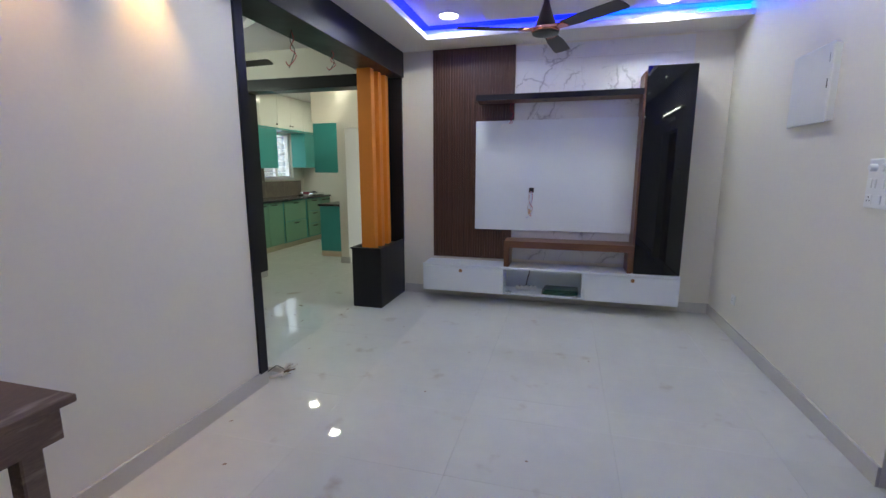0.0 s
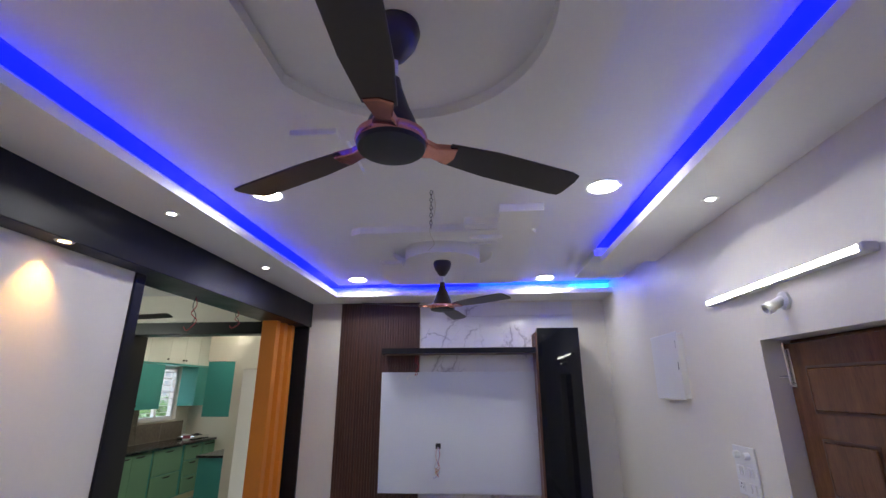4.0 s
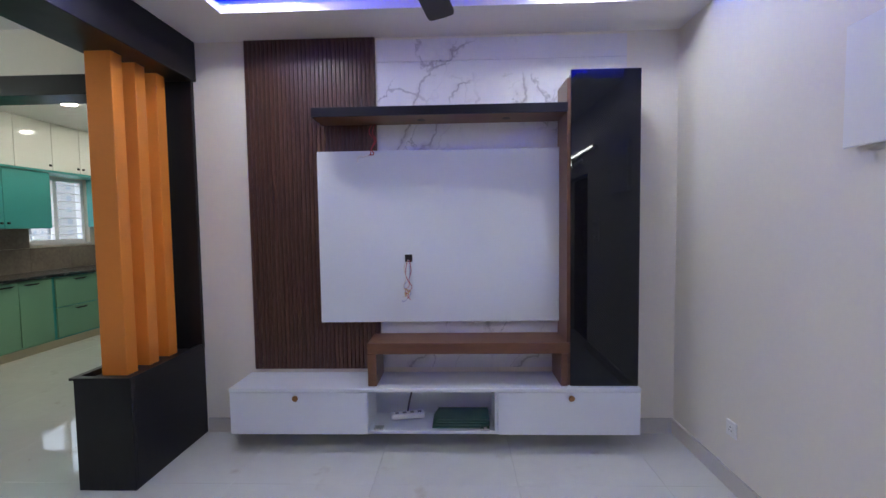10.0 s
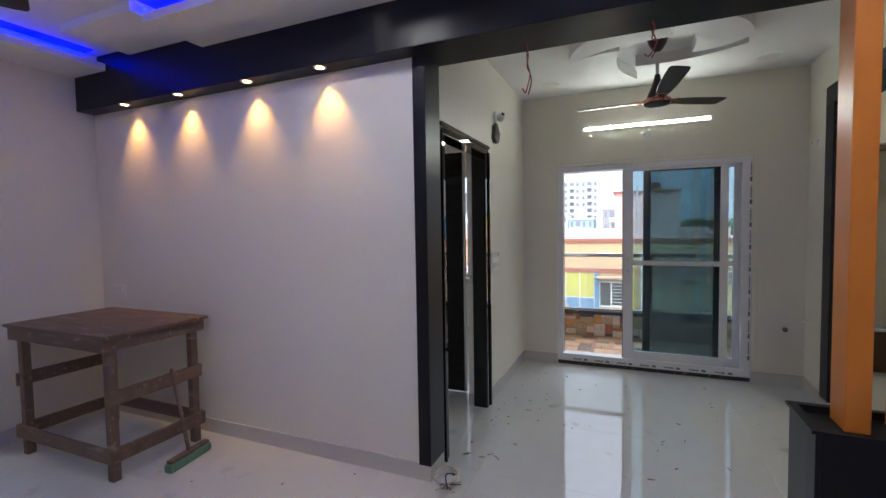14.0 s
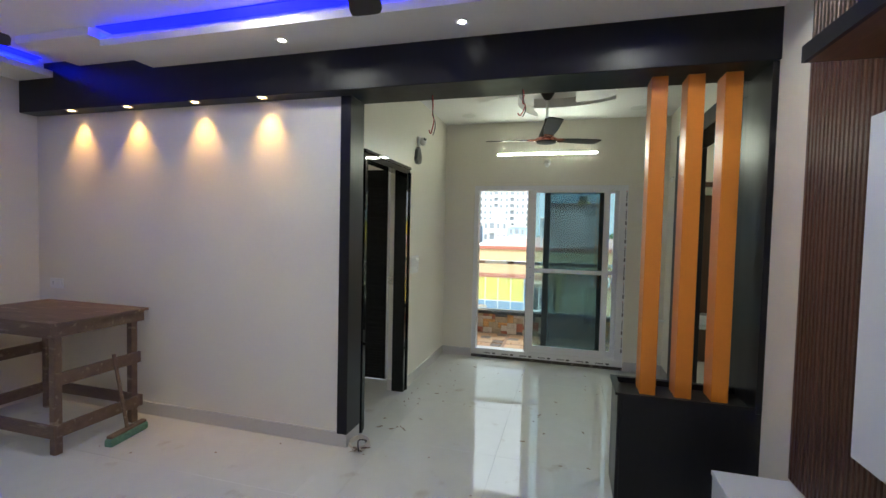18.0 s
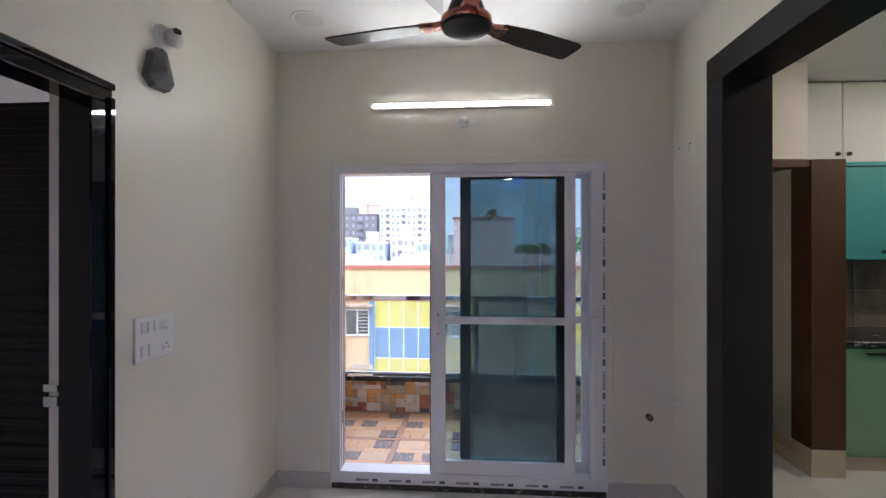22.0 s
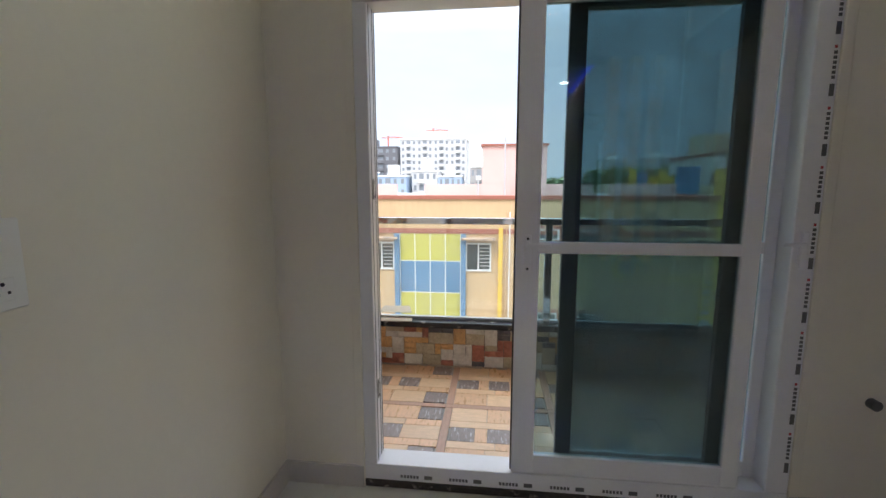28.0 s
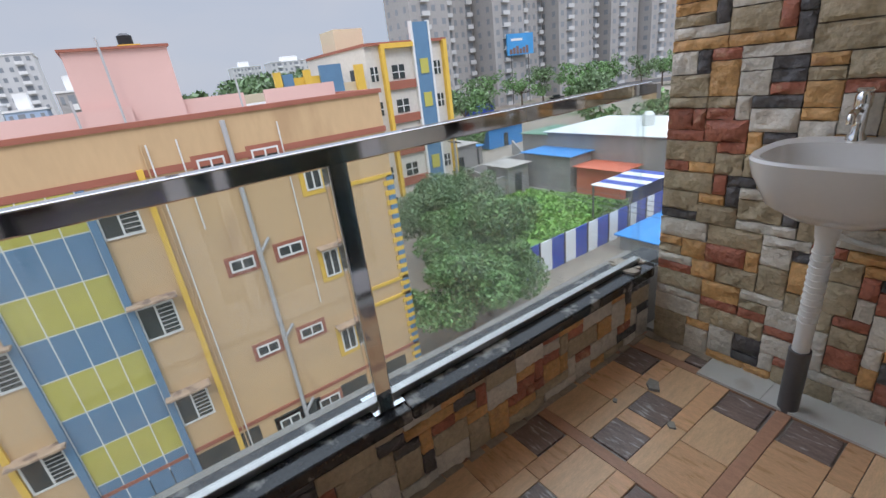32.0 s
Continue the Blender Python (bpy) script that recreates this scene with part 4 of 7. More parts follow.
part("lock_dial", lathe([(0.0, 0.03), (0.022, 0.03), (0.028, 0.022), (0.03, 0.0), (0.0, 0.0)], 24, pose(0.865, 0.044, 0.975, -90)), M_GREY, lock, "round dark lock dial", True)
bm = bmesh.new()
cable(bm, [(0.885, 0.02, 1.11), (0.885, 0.045, 1.125), (0.885, 0.06, 1.17), (0.885, 0.06, 1.21), (0.885, 0.045, 1.255), (0.885, 0.02, 1.27)], 0.009, 8)
part("pull_handle", bm, M_BRASS, front, "brass pull handle", True)
bolt = part("tower_bolt", boxes((0.885, 0.925, 0.019, 0.026, 1.77, 1.94), bevel=0.002), M_CHROME, front, "steel tower bolt")
part("bolt_rod", tube(bmesh.new(), (0.905, 0.034, 1.78), (0.905, 0.034, 1.97), 0.007, 10), M_CHROME, bolt, "", True)
part("bolt_knob", tube(bmesh.new(), (0.905, 0.034, 1.815), (0.93, 0.06, 1.815), 0.006, 10), M_CHROME, bolt, "", True)
fdf = thing("door_frame", "polished teak front door frame set in the wall", "frame", (XR, 2.285, 0))
for x0, x1 in ((-0.485, -0.44), (0.44, 0.485)):
    part("frame_side", boxes((0.135, 0.215, x0, x1, 0.0, 1.985), bevel=0.003), M_TEAK, fdf)
part("frame_top", boxes((0.135, 0.215, -0.44, 0.44, 1.945, 1.985), bevel=0.003), M_TEAK, fdf)
structure("wall_landing", boxes((XR + 0.55, XR + 0.6, 1.3, 3.4, 0, 3.0)), M_WALL, "plain landing wall outside the front door")


# ---- switches, sockets and wall fittings ----
def switch_plate(at, rz, w, h, rows, label, group="switch plates"):
    p = thing("switch_plate", label, "switch", at, group, "", rz)
    part("plate", boxes((-w / 2, w / 2, -0.010, 0.0, -h / 2, h / 2), bevel=0.003), M_PLASTIC, p)
    for kind, x, z in rows:
        if kind == "switch":
            part("rocker", boxes((x - 0.011, x + 0.011, -0.016, -0.010, z - 0.022, z + 0.022), bevel=0.002), M_PLASTIC, p)
        elif kind == "knob":
            part("regulator_knob", lathe([(0.0, 0.026), (0.014, 0.026), (0.018, 0.02), (0.018, 0.0), (0.0, 0.0)], 20, pose(x, -0.010, z, 90)), M_PLASTIC, p, "", True)
        else:
            face = part("socket", boxes((x - 0.022, x + 0.022, -0.013, -0.010, z - 0.022, z + 0.022), bevel=0.002), M_PLASTIC, p)
            for hx, hz, r in ((0, 0.010, 0.004), (-0.010, -0.007, 0.0032), (0.010, -0.007, 0.0032)):
                part("pin_hole", tube(bmesh.new(), (x + hx, -0.0136, z + hz), (x + hx, -0.0128, z + hz), r, 10), M_DARK, face)
    return p


switch_plate((XR, 3.09, 1.36), -90, 0.195, 0.235, (("knob", -0.045, 0.075), ("knob", 0.045, 0.075), ("switch", -0.06, 0.0), ("switch", -0.03, 0.0), ("switch", 0.03, 0.0), ("switch", 0.06, 0.0), ("socket", -0.06, -0.075), ("switch", 0.02, -0.075), ("switch", 0.06, -0.075)), "white switchboard with two fan regulator knobs on the wall")
switch_plate((-3.425, YD0, 1.185), 180, 0.215, 0.175, (("knob", 0.04, 0.045), ("switch", 0.0, 0.045), ("switch", -0.035, 0.045), ("switch", -0.07, 0.045), ("socket", 0.06, -0.045), ("switch", -0.03, -0.045), ("switch", -0.07, -0.045)), "white switchboard beside the bedroom door")
switch_plate((XR, 4.71, 0.33), -90, 0.085, 0.085, (("socket", 0.0, 0.0),), "small white low socket on the wall")
switch_plate((XL, 0.168, 1.003), 90, 0.15, 0.085, (("socket", -0.035, 0.0), ("switch", 0.04, 0.0)), "white socket plate above the work table")
switch_plate((-1.175, YB, 2.275), 180, 0.075, 0.085, (("socket", 0.0, 0.0),), "small white socket above the window")

db = thing("fuse_box", "white metal fuse box on the wall", "fuse box", (XR, 3.81, 1.70))
part("case", boxes((-0.035, 0.0, -0.22, 0.22, 0.0, 0.42), bevel=0.004), M_PLASTIC, db)
part("lid", boxes((-0.045, -0.036, -0.228, 0.228, -0.008, 0.428), bevel=0.004), M_PLASTIC, db)
part("lid_catch", boxes((-0.048, -0.045, -0.205, -0.199, 0.18, 0.23), bevel=0.0005), M_GREY, db, "grey lid catch")
part("printed_mark", boxes((-0.0455, -0.0450, -0.200, -0.196, 0.32, 0.37)), M_GREY, db)

cctv = thing("security_camera", "small white dome camera on the wall", "camera", (-3.475, YD0, 2.405))
part("base", lathe([(0.0, 0.0), (0.05, 0.0), (0.05, 0.012), (0.038, 0.022), (0.0, 0.022)], 28, pose(0, 0, 0, -90)), M_PLASTIC, cctv, "", True)
part("ball", lathe([(0.0, 0.040), (0.02, 0.036), (0.034, 0.020), (0.038, 0.0), (0.034, -0.02), (0.0, -0.035)], 24, pose(-0.01, 0.045, 0.0, -60, 0, -35)), M_PLASTIC, cctv, "", True)
part("lens", lathe([(0.0, 0.006), (0.015, 0.006), (0.017, 0.0), (0.0, 0.0)], 20, pose(-0.01, 0.045, 0.0, -60, 0, -35) @ pose(0, 0, 0.036)), M_DARK, cctv, "black lens", True)
siren = thing("wall_siren", "dark grey faceted door chime on the wall", "chime", (-3.438, YD0, 2.265))
bm = bmesh.new()
rim = [(0.0, 0.085), (0.05, 0.05), (0.078, -0.055), (0.04, -0.09), (-0.05, -0.085), (-0.078, -0.045), (-0.03, 0.075)]
b0 = [bm.verts.new((x, 0.0, z)) for x, z in rim]
b1 = [bm.verts.new((x * 0.92, 0.03, z * 0.92)) for x, z in rim]
peak = bm.verts.new((0.005, 0.055, -0.015))
for i in range(len(rim)):
    j = (i + 1) % len(rim)
    bm.faces.new((b0[i], b0[j], b1[j], b1[i]))
    bm.faces.new((b1[i], b1[j], peak))
bm.faces.new(b0[::-1])
part("shell", bm, M_GREY, siren)

stub = thing("pipe_stub", "small grey pipe stub in the wall", "pipe", (XD, 5.236, 0.51))
part("stub_cap", tube(bmesh.new(), (0, 0, 0), (0.03, 0, 0), 0.02, 16), M_GREY, stub, "", True)
peg = thing("wall_peg", "short pale pipe end in the wall", "pipe", (-4.45, YD1, 0.61))
part("peg_body", tube(bmesh.new(), (0, 0, 0), (0, -0.06, 0.0), 0.011, 14), M_PLASTIC, peg, "", True)
plate = thing("junction_cover", "open wall junction with loose screws", "socket", (-4.39, YD1, 2.11))
part("cover", boxes((-0.05, 0.05, -0.004, 0.0, -0.022, 0.022)), M_PLASTIC, plate)
for sx in (-0.065, 0.065):
    part("screw", tube(bmesh.new(), (sx, 0, 0.02), (sx, -0.006, 0.02), 0.004, 8), M_GREY, plate)

for wx, wy, drop in ((-2.03, 3.48, 0.24), (-2.03, 4.06, 0.15)):
    w = thing("hanging_wires", "twisted red and black wires hanging from the beam", "wires", (wx, wy, 2.40), "wires under the beam")
    bm = bmesh.new()
    cable(bm, [(0, 0, 0), (0.012, 0.01, -0.25 * drop), (-0.012, 0.0, -0.5 * drop), (0.02, 0.02, -0.7 * drop), (-0.02, -0.01, -drop), (-0.035, -0.03, -0.9 * drop)], 0.0035)
    part("wire", bm, M_RED_WIRE, w, "red wire")
    bm = bmesh.new()
    cable(bm, [(0.006, 0, 0), (-0.01, 0.0, -0.3 * drop), (0.014, 0.012, -0.55 * drop), (-0.012, 0.02, -0.8 * drop), (-0.03, 0.0, -1.05 * drop)], 0.003)
    part("wire", bm, M_DARK, w, "black wire")

# chain and cable between the fans
chain = thing("ceiling_chain", "thin steel chain and wire hanging from the ceiling", "chain", (-0.255, 2.685, ZC))
link_bm = bmesh.new()
for i in range(10):
    a = [(0.007 * math.cos(u), 0.0, 0.014 * math.sin(u)) for u in [k * math.pi / 3 for k in range(7)]]
    cable(link_bm, [Vector(p) @ Matrix.Rotation(radians(90 * (i % 2)), 3, "Z") + Vector((0, 0, -0.015 - 0.022 * i)) for p in a], 0.0018, 5, 2)
part("links", link_bm, M_GREY, chain)
bm = bmesh.new()
cable(bm, [(0.01, 0, 0), (0.02, 0.02, -0.10), (-0.01, 0.03, -0.22), (0.015, 0.02, -0.30), (-0.02, 0.05, -0.33)], 0.002)
part("wire", bm, M_WHITE_WIRE, chain)

# ---- plaster ornaments on the ceilings ----
def disc(name, cx, cy, r0, r1, z0, z1, label):
    b = lathe([(r1, z0), (r1, z1), (r0, z1), (r0, z0), (r1, z0)] if r0 > 0 else [(0, z0), (r1, z0), (r1, z1), (0, z1)], 64, pose(cx, cy, 0))
    return structure(name, b, M_CEIL, label, True)


def holed_plate(name, x0, x1, y0, y1, cx, cy, r, z0, z1, label):
    """A rectangular plate with a round opening."""
    bm = bmesh.new()
    n = 64
    inner, outer = [], []
    for i in range(n):
        a = 2 * math.pi * (i + 0.5) / n
        c, s = math.cos(a), math.sin(a)
        k = min(((x1 if c > 0 else x0) - cx) / c if abs(c) > 1e-6 else 9e9, ((y1 if s > 0 else y0) - cy) / s if abs(s) > 1e-6 else 9e9)
        inner.append([bm.verts.new((cx + r * c, cy + r * s, z)) for z in (z0, z1)])
        outer.append([bm.verts.new((cx + k * c, cy + k * s, z)) for z in (z0, z1)])
    for i in range(n):
        j = (i + 1) % n
        bm.faces.new((inner[i][0], inner[j][0], outer[j][0], outer[i][0]))
        bm.faces.new((inner[i][0], inner[i][1], inner[j][1], inner[j][0]))
        bm.faces.new((outer[i][0], outer[j][0], outer[j][1], outer[i][1]))
    return structure(name, bm, M_CEIL, label)


holed_plate("ceiling_plate_1", -0.86, 0.38, 3.235, 4.80, -0.28, 3.80, 0.385, ZC - 0.045, ZC, "stepped white plaster plate with a round opening")
holed_plate("ceiling_plate_2", -0.66, 0.41, 0.55, 2.08, -0.25, 1.475, 0.47, ZC - 0.045, ZC, "stepped white plaster plate with a round opening")
structure("ceiling_plates", boxes(
    (0.125, 0.38, 2.915, 3.233, ZC - 0.045, ZC), (-0.09, 0.122, 3.11, 3.20, ZC - 0.045, ZC), (-0.06, 0.16, 3.33, 3.39, ZC - 0.070, ZC - 0.0455), (-0.06, 0.14, 3.44, 3.50, ZC - 0.070, ZC - 0.0455),
    (-0.70, -0.56, 2.09, 2.42, ZC - 0.03, ZC), (-0.75, -0.56, 1.98, 2.04, ZC - 0.070, ZC - 0.0455), (-0.80, -0.62, 3.9, 4.05, ZC - 0.070, ZC - 0.0455)), M_CEIL, "small white plaster steps on the ceiling")
disc("ceiling_disc_1", -0.28, 3.80, 0.0, 0.29, ZC - 0.10, ZC, "round white plaster disc above the fan")
disc("ceiling_disc_2", -0.25, 1.475, 0.0, 0.34, ZC - 0.06, ZC, "round white plaster disc above the fan")
RC = (-3.42, 4.128)
for k in range(4):
    # a curved petal between the rim and two arcs
    pts = []
    a0 = radians(93 * k - 88)
    R = 0.606
    for i in range(15):
        a = a0 + radians(80) * i / 14
        pts.append((R * math.cos(a), R * math.sin(a)))
    end, start = Vector(pts[-1]), Vector(pts[0])
    inner = Vector((0.28 * math.cos(a0 + radians(110)), 0.28 * math.sin(a0 + radians(110))))
    for p, q, bow in ((end, inner, -0.05), (inner, start, 0.08)):
        d = q - p
        nrm = Vector((-d.y, d.x)).normalized()
        for i in range(1, 11):
            u = i / 11
            c = p + d * u + nrm * bow * math.sin(math.pi * u)
            pts.append((c.x, c.y))
        if q is inner:
            pts.append((inner.x, inner.y))
    structure("ceiling_petal_%d" % (k + 1), prism(pts, ZD - 0.085, ZD, pose(RC[0], RC[1], 0)), M_CEIL, "curved white plaster petal of the ceiling rosette")

# ---- work table and broom ----
table = thing("work_table", "rough worn plywood work table with cross rails", "table", (-1.585, 0.72, 0))
part("table_top", boxes((-0.335, 0.335, -0.535, 0.535, 0.86, 0.88), bevel=0.002), M_TABLE, table)
for y in (-0.50, 0.475):
    part("apron", boxes((-0.30, 0.30, y, y + 0.025, 0.78, 0.86)), M_TABLE, table)
for x in (-0.325, 0.30):
    part("apron", boxes((x, x + 0.025, -0.50, 0.50, 0.78, 0.86)), M_TABLE, table)
for x in (-0.29, 0.24):
    for y in (-0.475, 0.425):
        part("leg", boxes((x, x + 0.05, y, y + 0.05, 0.0, 0.86), bevel=0.004), M_TABLE, table)
for z, rows in ((0.12, ((0.29, 0.312, -0.50, 0.50), (-0.312, -0.29, -0.50, 0.50), (-0.30, 0.30, 0.475, 0.497), (-0.30, 0.30, -0.497, -0.475))), (0.46, ((-0.30, 0.30, 0.475, 0.497), (-0.30, 0.30, -0.497, -0.475)))):
    for r in rows:
        part("rail", boxes((*r, z, z + 0.085), bevel=0.003), M_TABLE, table)
M_BRISTLE = mat("green_bristle", (0.13, 0.27, 0.19), 0.9, var=0.4, scale=40, fine=200, bump=0.8, bump_scale=220)
broom = thing("floor_brush", "floor brush with green bristles leaning on the table", "brush", (-1.64, 1.378, 0), "", "", 188)
part("bristles", boxes((-0.16, 0.16, -0.03, 0.03, 0.0, 0.055), bevel=0.012, seg=2), M_BRISTLE, broom, "worn green bristles")
part("head", boxes((-0.15, 0.15, -0.022, 0.022, 0.055, 0.075), bevel=0.004), M_TABLE, broom)
part("handle", tube(bmesh.new(), (0, 0, 0.07), (-0.02, 0.085, 0.60), 0.012, 12), M_TABLE, broom, "wooden handle", True)

# ---- window in the south wall ----
win = thing("window_unit", "white sliding window behind white security bars", "window", (-0.665, YB, 0.83))
part("frame", boxes((-0.565, 0.565, -0.17, -0.10, 0.03, 0.075), (-0.565, 0.565, -0.17, -0.10, 1.075, 1.12), (-0.565, -0.51, -0.17, -0.10, 0.075, 1.06), (0.51, 0.565, -0.17, -0.10, 0.075, 1.06), bevel=0.002), M_UPVC_GRUBBY, win)
part("sill_ledge", boxes((-0.565, 0.565, -0.17, -0.01, 0.014, 0.03)), M_UPVC_GRUBBY, win)
part("sill", boxes((-0.565, 0.575, -0.20, 0.015, 0.0, 0.014), bevel=0.002), M_GRANITE, win, "dark granite sill")
for x0, x1, y in ((-0.51, 0.05, -0.125), (-0.02, 0.51, -0.15)):
    sash = part("sash", boxes((x0, x0 + 0.055, y - 0.014, y + 0.014, 0.075, 1.06), (x1 - 0.055, x1, y - 0.014, y + 0.014, 0.075, 1.06), (x0 + 0.055, x1 - 0.055, y - 0.014, y + 0.014, 0.075, 0.13), (x0 + 0.055, x1 - 0.055, y - 0.014, y + 0.014, 1.005, 1.06)), M_UPVC_GRUBBY, win)
    pn = part("pane", boxes((x0 + 0.05, x1 - 0.05, y - 0.003, y + 0.003, 0.125, 1.01)), M_DUSTY, sash)
    pn.visible_shadow = False
bar = link_data("bar", boxes((-0.555, 0.555, -0.006, 0.006, -0.009, 0.009), bevel=0.003), M_UPVC, True)
for i in range(9):
    share("bar", bar, win, pose(0, -0.055, 0.13 + i * 0.105))
for x in (-0.545, -0.50, -0.03, 0.03, 0.50, 0.545):
    part("upright_bar", boxes((x - 0.008, x + 0.008, -0.068, -0.042, 0.035, 1.10)), M_UPVC, win)
M_SHAFT = mat("pale_green_plaster", (0.44, 0.52, 0.50), 0.8, var=0.12, scale=2, bump=0.2)
M_PVC_PALE = mat("pale_pvc", (0.62, 0.70, 0.72), 0.5, var=0.06)
shaft = structure("wall_shaft", boxes((-3.2, 1.9, -1.75, -1.6, -11, 3.2), (-3.2, -3.05, -1.6, -0.4, -11, 3.2), (1.75, 1.9, -1.6, -0.25, -11, 3.2)), M_SHAFT, "pale green wall of the light shaft outside the window")
nw = thing("neighbour_window", "white window with dark panes across the shaft", "window", (-0.62, -1.6, 0.95))
part("frame", boxes((-0.5, 0.5, 0.0, 0.05, -0.05, 0.0), (-0.5, 0.5, 0.0, 0.05, 0.85, 0.9), (-0.5, -0.45, 0.0, 0.05, 0.0, 0.85), (0.45, 0.5, 0.0, 0.05, 0.0, 0.85), (-0.03, 0.03, 0.0, 0.05, 0.0, 0.85)), M_UPVC, nw)
part("pane", boxes((-0.45, -0.03, 0.0, 0.02, 0.0, 0.85)), M_BLACK_GLOSS, nw, "dark glass")
part("pane", boxes((0.03, 0.45, 0.0, 0.02, 0.0, 0.85)), M_BLACK_GLOSS, nw, "dark glass")

drain = thing("drain_pipe", "pale plastic drain pipe in the light shaft", "pipe", (-1.52, -1.53, -10.9))
part("pipe", tube(bmesh.new(), (0, 0, 0), (0, 0, 14.0), 0.055, 18), M_PVC_PALE, drain, "", True)
for k in range(5):
    part("collar", tube(bmesh.new(), (0, 0, 1.7 + 2.7 * k), (0, 0, 1.78 + 2.7 * k), 0.064, 18), M_PVC_PALE, drain, "", True)

# ---- kitchen ----
def base_unit(name, y0, y1, drawers):
    u = thing(name, "sage green kitchen base cabinet with black handles", "cabinet", (-4.98, (y0 + y1) / 2, 0.10), "kitchen base cabinets")
    h = (y1 - y0) / 2
    part("body", boxes((-0.60, -0.02, -h, h, 0.0, 0.765)), M_GREEN_CAB if not drawers else M_TEAL_CAB, u)
    if drawers:
        n = drawers
        for i in range(n):
            z0, z1 = 0.02 + i * 0.745 / n, 0.02 + (i + 1) * 0.745 / n - 0.012
            d = part("drawer_front", boxes((-0.02, 0.0, -h + 0.035, h - 0.045, z0, z1), bevel=0.003), M_GREEN_CAB, u)
            part("handle", prism([(-0.10, 0.0), (0.10, 0.0), (0.06, -0.018), (-0.06, -0.018)], 0.0, 0.012, pose(0.0, 0, z1 - 0.03, 90, 0, 90)), M_DARK, d, "black edge handle")
    else:
        for s in (-1, 1):
            d = part("door", boxes((-0.02, 0.0, min(0.004 * s, (h - 0.015) * s), max(0.004 * s, (h - 0.015) * s), 0.02, 0.755), bevel=0.003), M_GREEN_CAB, u)
            part("handle", prism([(-0.10, 0.0), (0.10, 0.0), (0.06, -0.018), (-0.06, -0.018)], 0.0, 0.012, pose(0.0, s * h * 0.36, 0.725, 90, 0, 90)), M_DARK, d, "black edge handle")
    return u


base_unit("base_cabinet", 6.66, 7.50, 0)
base_unit("base_cabinet", 7.50, 8.26, 2)
base_unit("base_cabinet", 8.26, 8.80, 3)
base_unit("base_cabinet", 8.80, 9.18, 0)
plinth = structure("trim_plinth", boxes((-5.6, -5.02, 6.66, 9.18, 0.0, 0.10), (-5.6, -4.89, 6.43, 6.65, 0.0, 0.10), (-4.0, -3.41, 7.08, 9.18, 0.0, 0.09)), M_CREAM, "cream plinth under the kitchen cabinets")
top1 = thing("worktop", "polished black granite kitchen worktop", "worktop", (-5.29, 7.92, 0.868))
part("slab", boxes((-0.31, 0.33, -1.27, 1.26, 0.0, 0.035), bevel=0.004), M_GRANITE, top1)
splash = thing("backsplash", "brown glossy tiled backsplash behind the worktop", "tiles", (-5.60, 7.92, 0.903))
tile_me = link_data("tile", boxes((0.0, 0.008, -0.298, 0.298, 0.0, 0.298), bevel=0.0015), M_SPLASH)
for i in range(4):
    for j in range(2):
        if not (1.25 < 0.875 + 0.15 + 0.3 * j < 2.16 and 7.89 < 6.97 + 0.6 * i < 8.83):
            share("tile", tile_me, splash, pose(-0.012, -0.95 + 0.6 * i, 0.3 * j))


def wall_unit(y0, y1, z0, z1, doors, material, label, group, depth=0.32, knob_z=None, x=-5.61):
    u = thing("wall_cabinet", label, "cabinet", (x, (y0 + y1) / 2, z0), group)
    h = (y1 - y0) / 2
    part("body", boxes((0.0, depth - 0.02, -h, h, 0.0, z1 - z0)), material, u)
    w = 2 * h / doors
    for i in range(doors):
        a = -h + i * w
        d = part("door", boxes((depth - 0.02, depth, a + 0.003, a + w - 0.003, 0.003, z1 - z0 - 0.003), bevel=0.002), material, u)
        ky = a + (w - 0.04 if i % 2 == 0 else 0.04)
        part("knob", boxes((depth, depth + 0.022, ky - 0.013, ky + 0.013, 0.05, 0.076), bevel=0.003), M_DARK, d, "square black knob")
    return u


wall_unit(6.45, 7.93, 2.19, 2.80, 3, M_WHITE_CAB, "glossy white high kitchen cabinet with black knobs", "white high cabinets")
wall_unit(7.93, 9.18, 2.19, 2.80, 3, M_WHITE_CAB, "glossy white high kitchen cabinet with black knobs", "white high cabinets")
wall_unit(6.67, 7.875, 1.455, 2.16, 2, M_TEAL_CAB, "teal kitchen wall cabinet", "teal wall cabinets")
wall_unit(8.80, 9.18, 1.47, 2.16, 1, M_TEAL_CAB, "teal kitchen wall cabinet beside the window", "teal wall cabinets")
structure("trim_cabinet", boxes((-5.6, -5.27, 6.66, 9.18, 2.162, 2.188)), M_TEAL_CAB, "teal strip between the cabinet rows")
end_unit = thing("wall_cabinet", "teal kitchen wall cabinet on the other side", "cabinet", (-3.75, 7.45, 1.38), "teal wall cabinets")
part("body", boxes((-0.33, 0.34, -0.33, 0.33, 0.0, 0.78), bevel=0.002), M_TEAL_CAB, end_unit)
end_base = thing("base_cabinet", "teal kitchen base cabinet end with a granite top", "cabinet", (-3.71, 8.1, 0.09), "kitchen base cabinets")
part("body", boxes((-0.29, 0.30, -1.02, 1.08, 0.0, 0.745), bevel=0.002), M_TEAL_CAB, end_base)
part("worktop", boxes((-0.32, 0.30, -1.04, 1.08, 0.747, 0.78), bevel=0.003), M_GRANITE, end_base, "black granite worktop")
tallp = thing("wardrobe_end", "tall brown laminate end panel beside the worktop", "cabinet", (-5.24, 6.54, 0.10))
part("panel_board", boxes((0.16, 0.355, -0.11, 0.11, 0.09, 2.04), bevel=0.002), M_WOOD_BROWN, tallp)
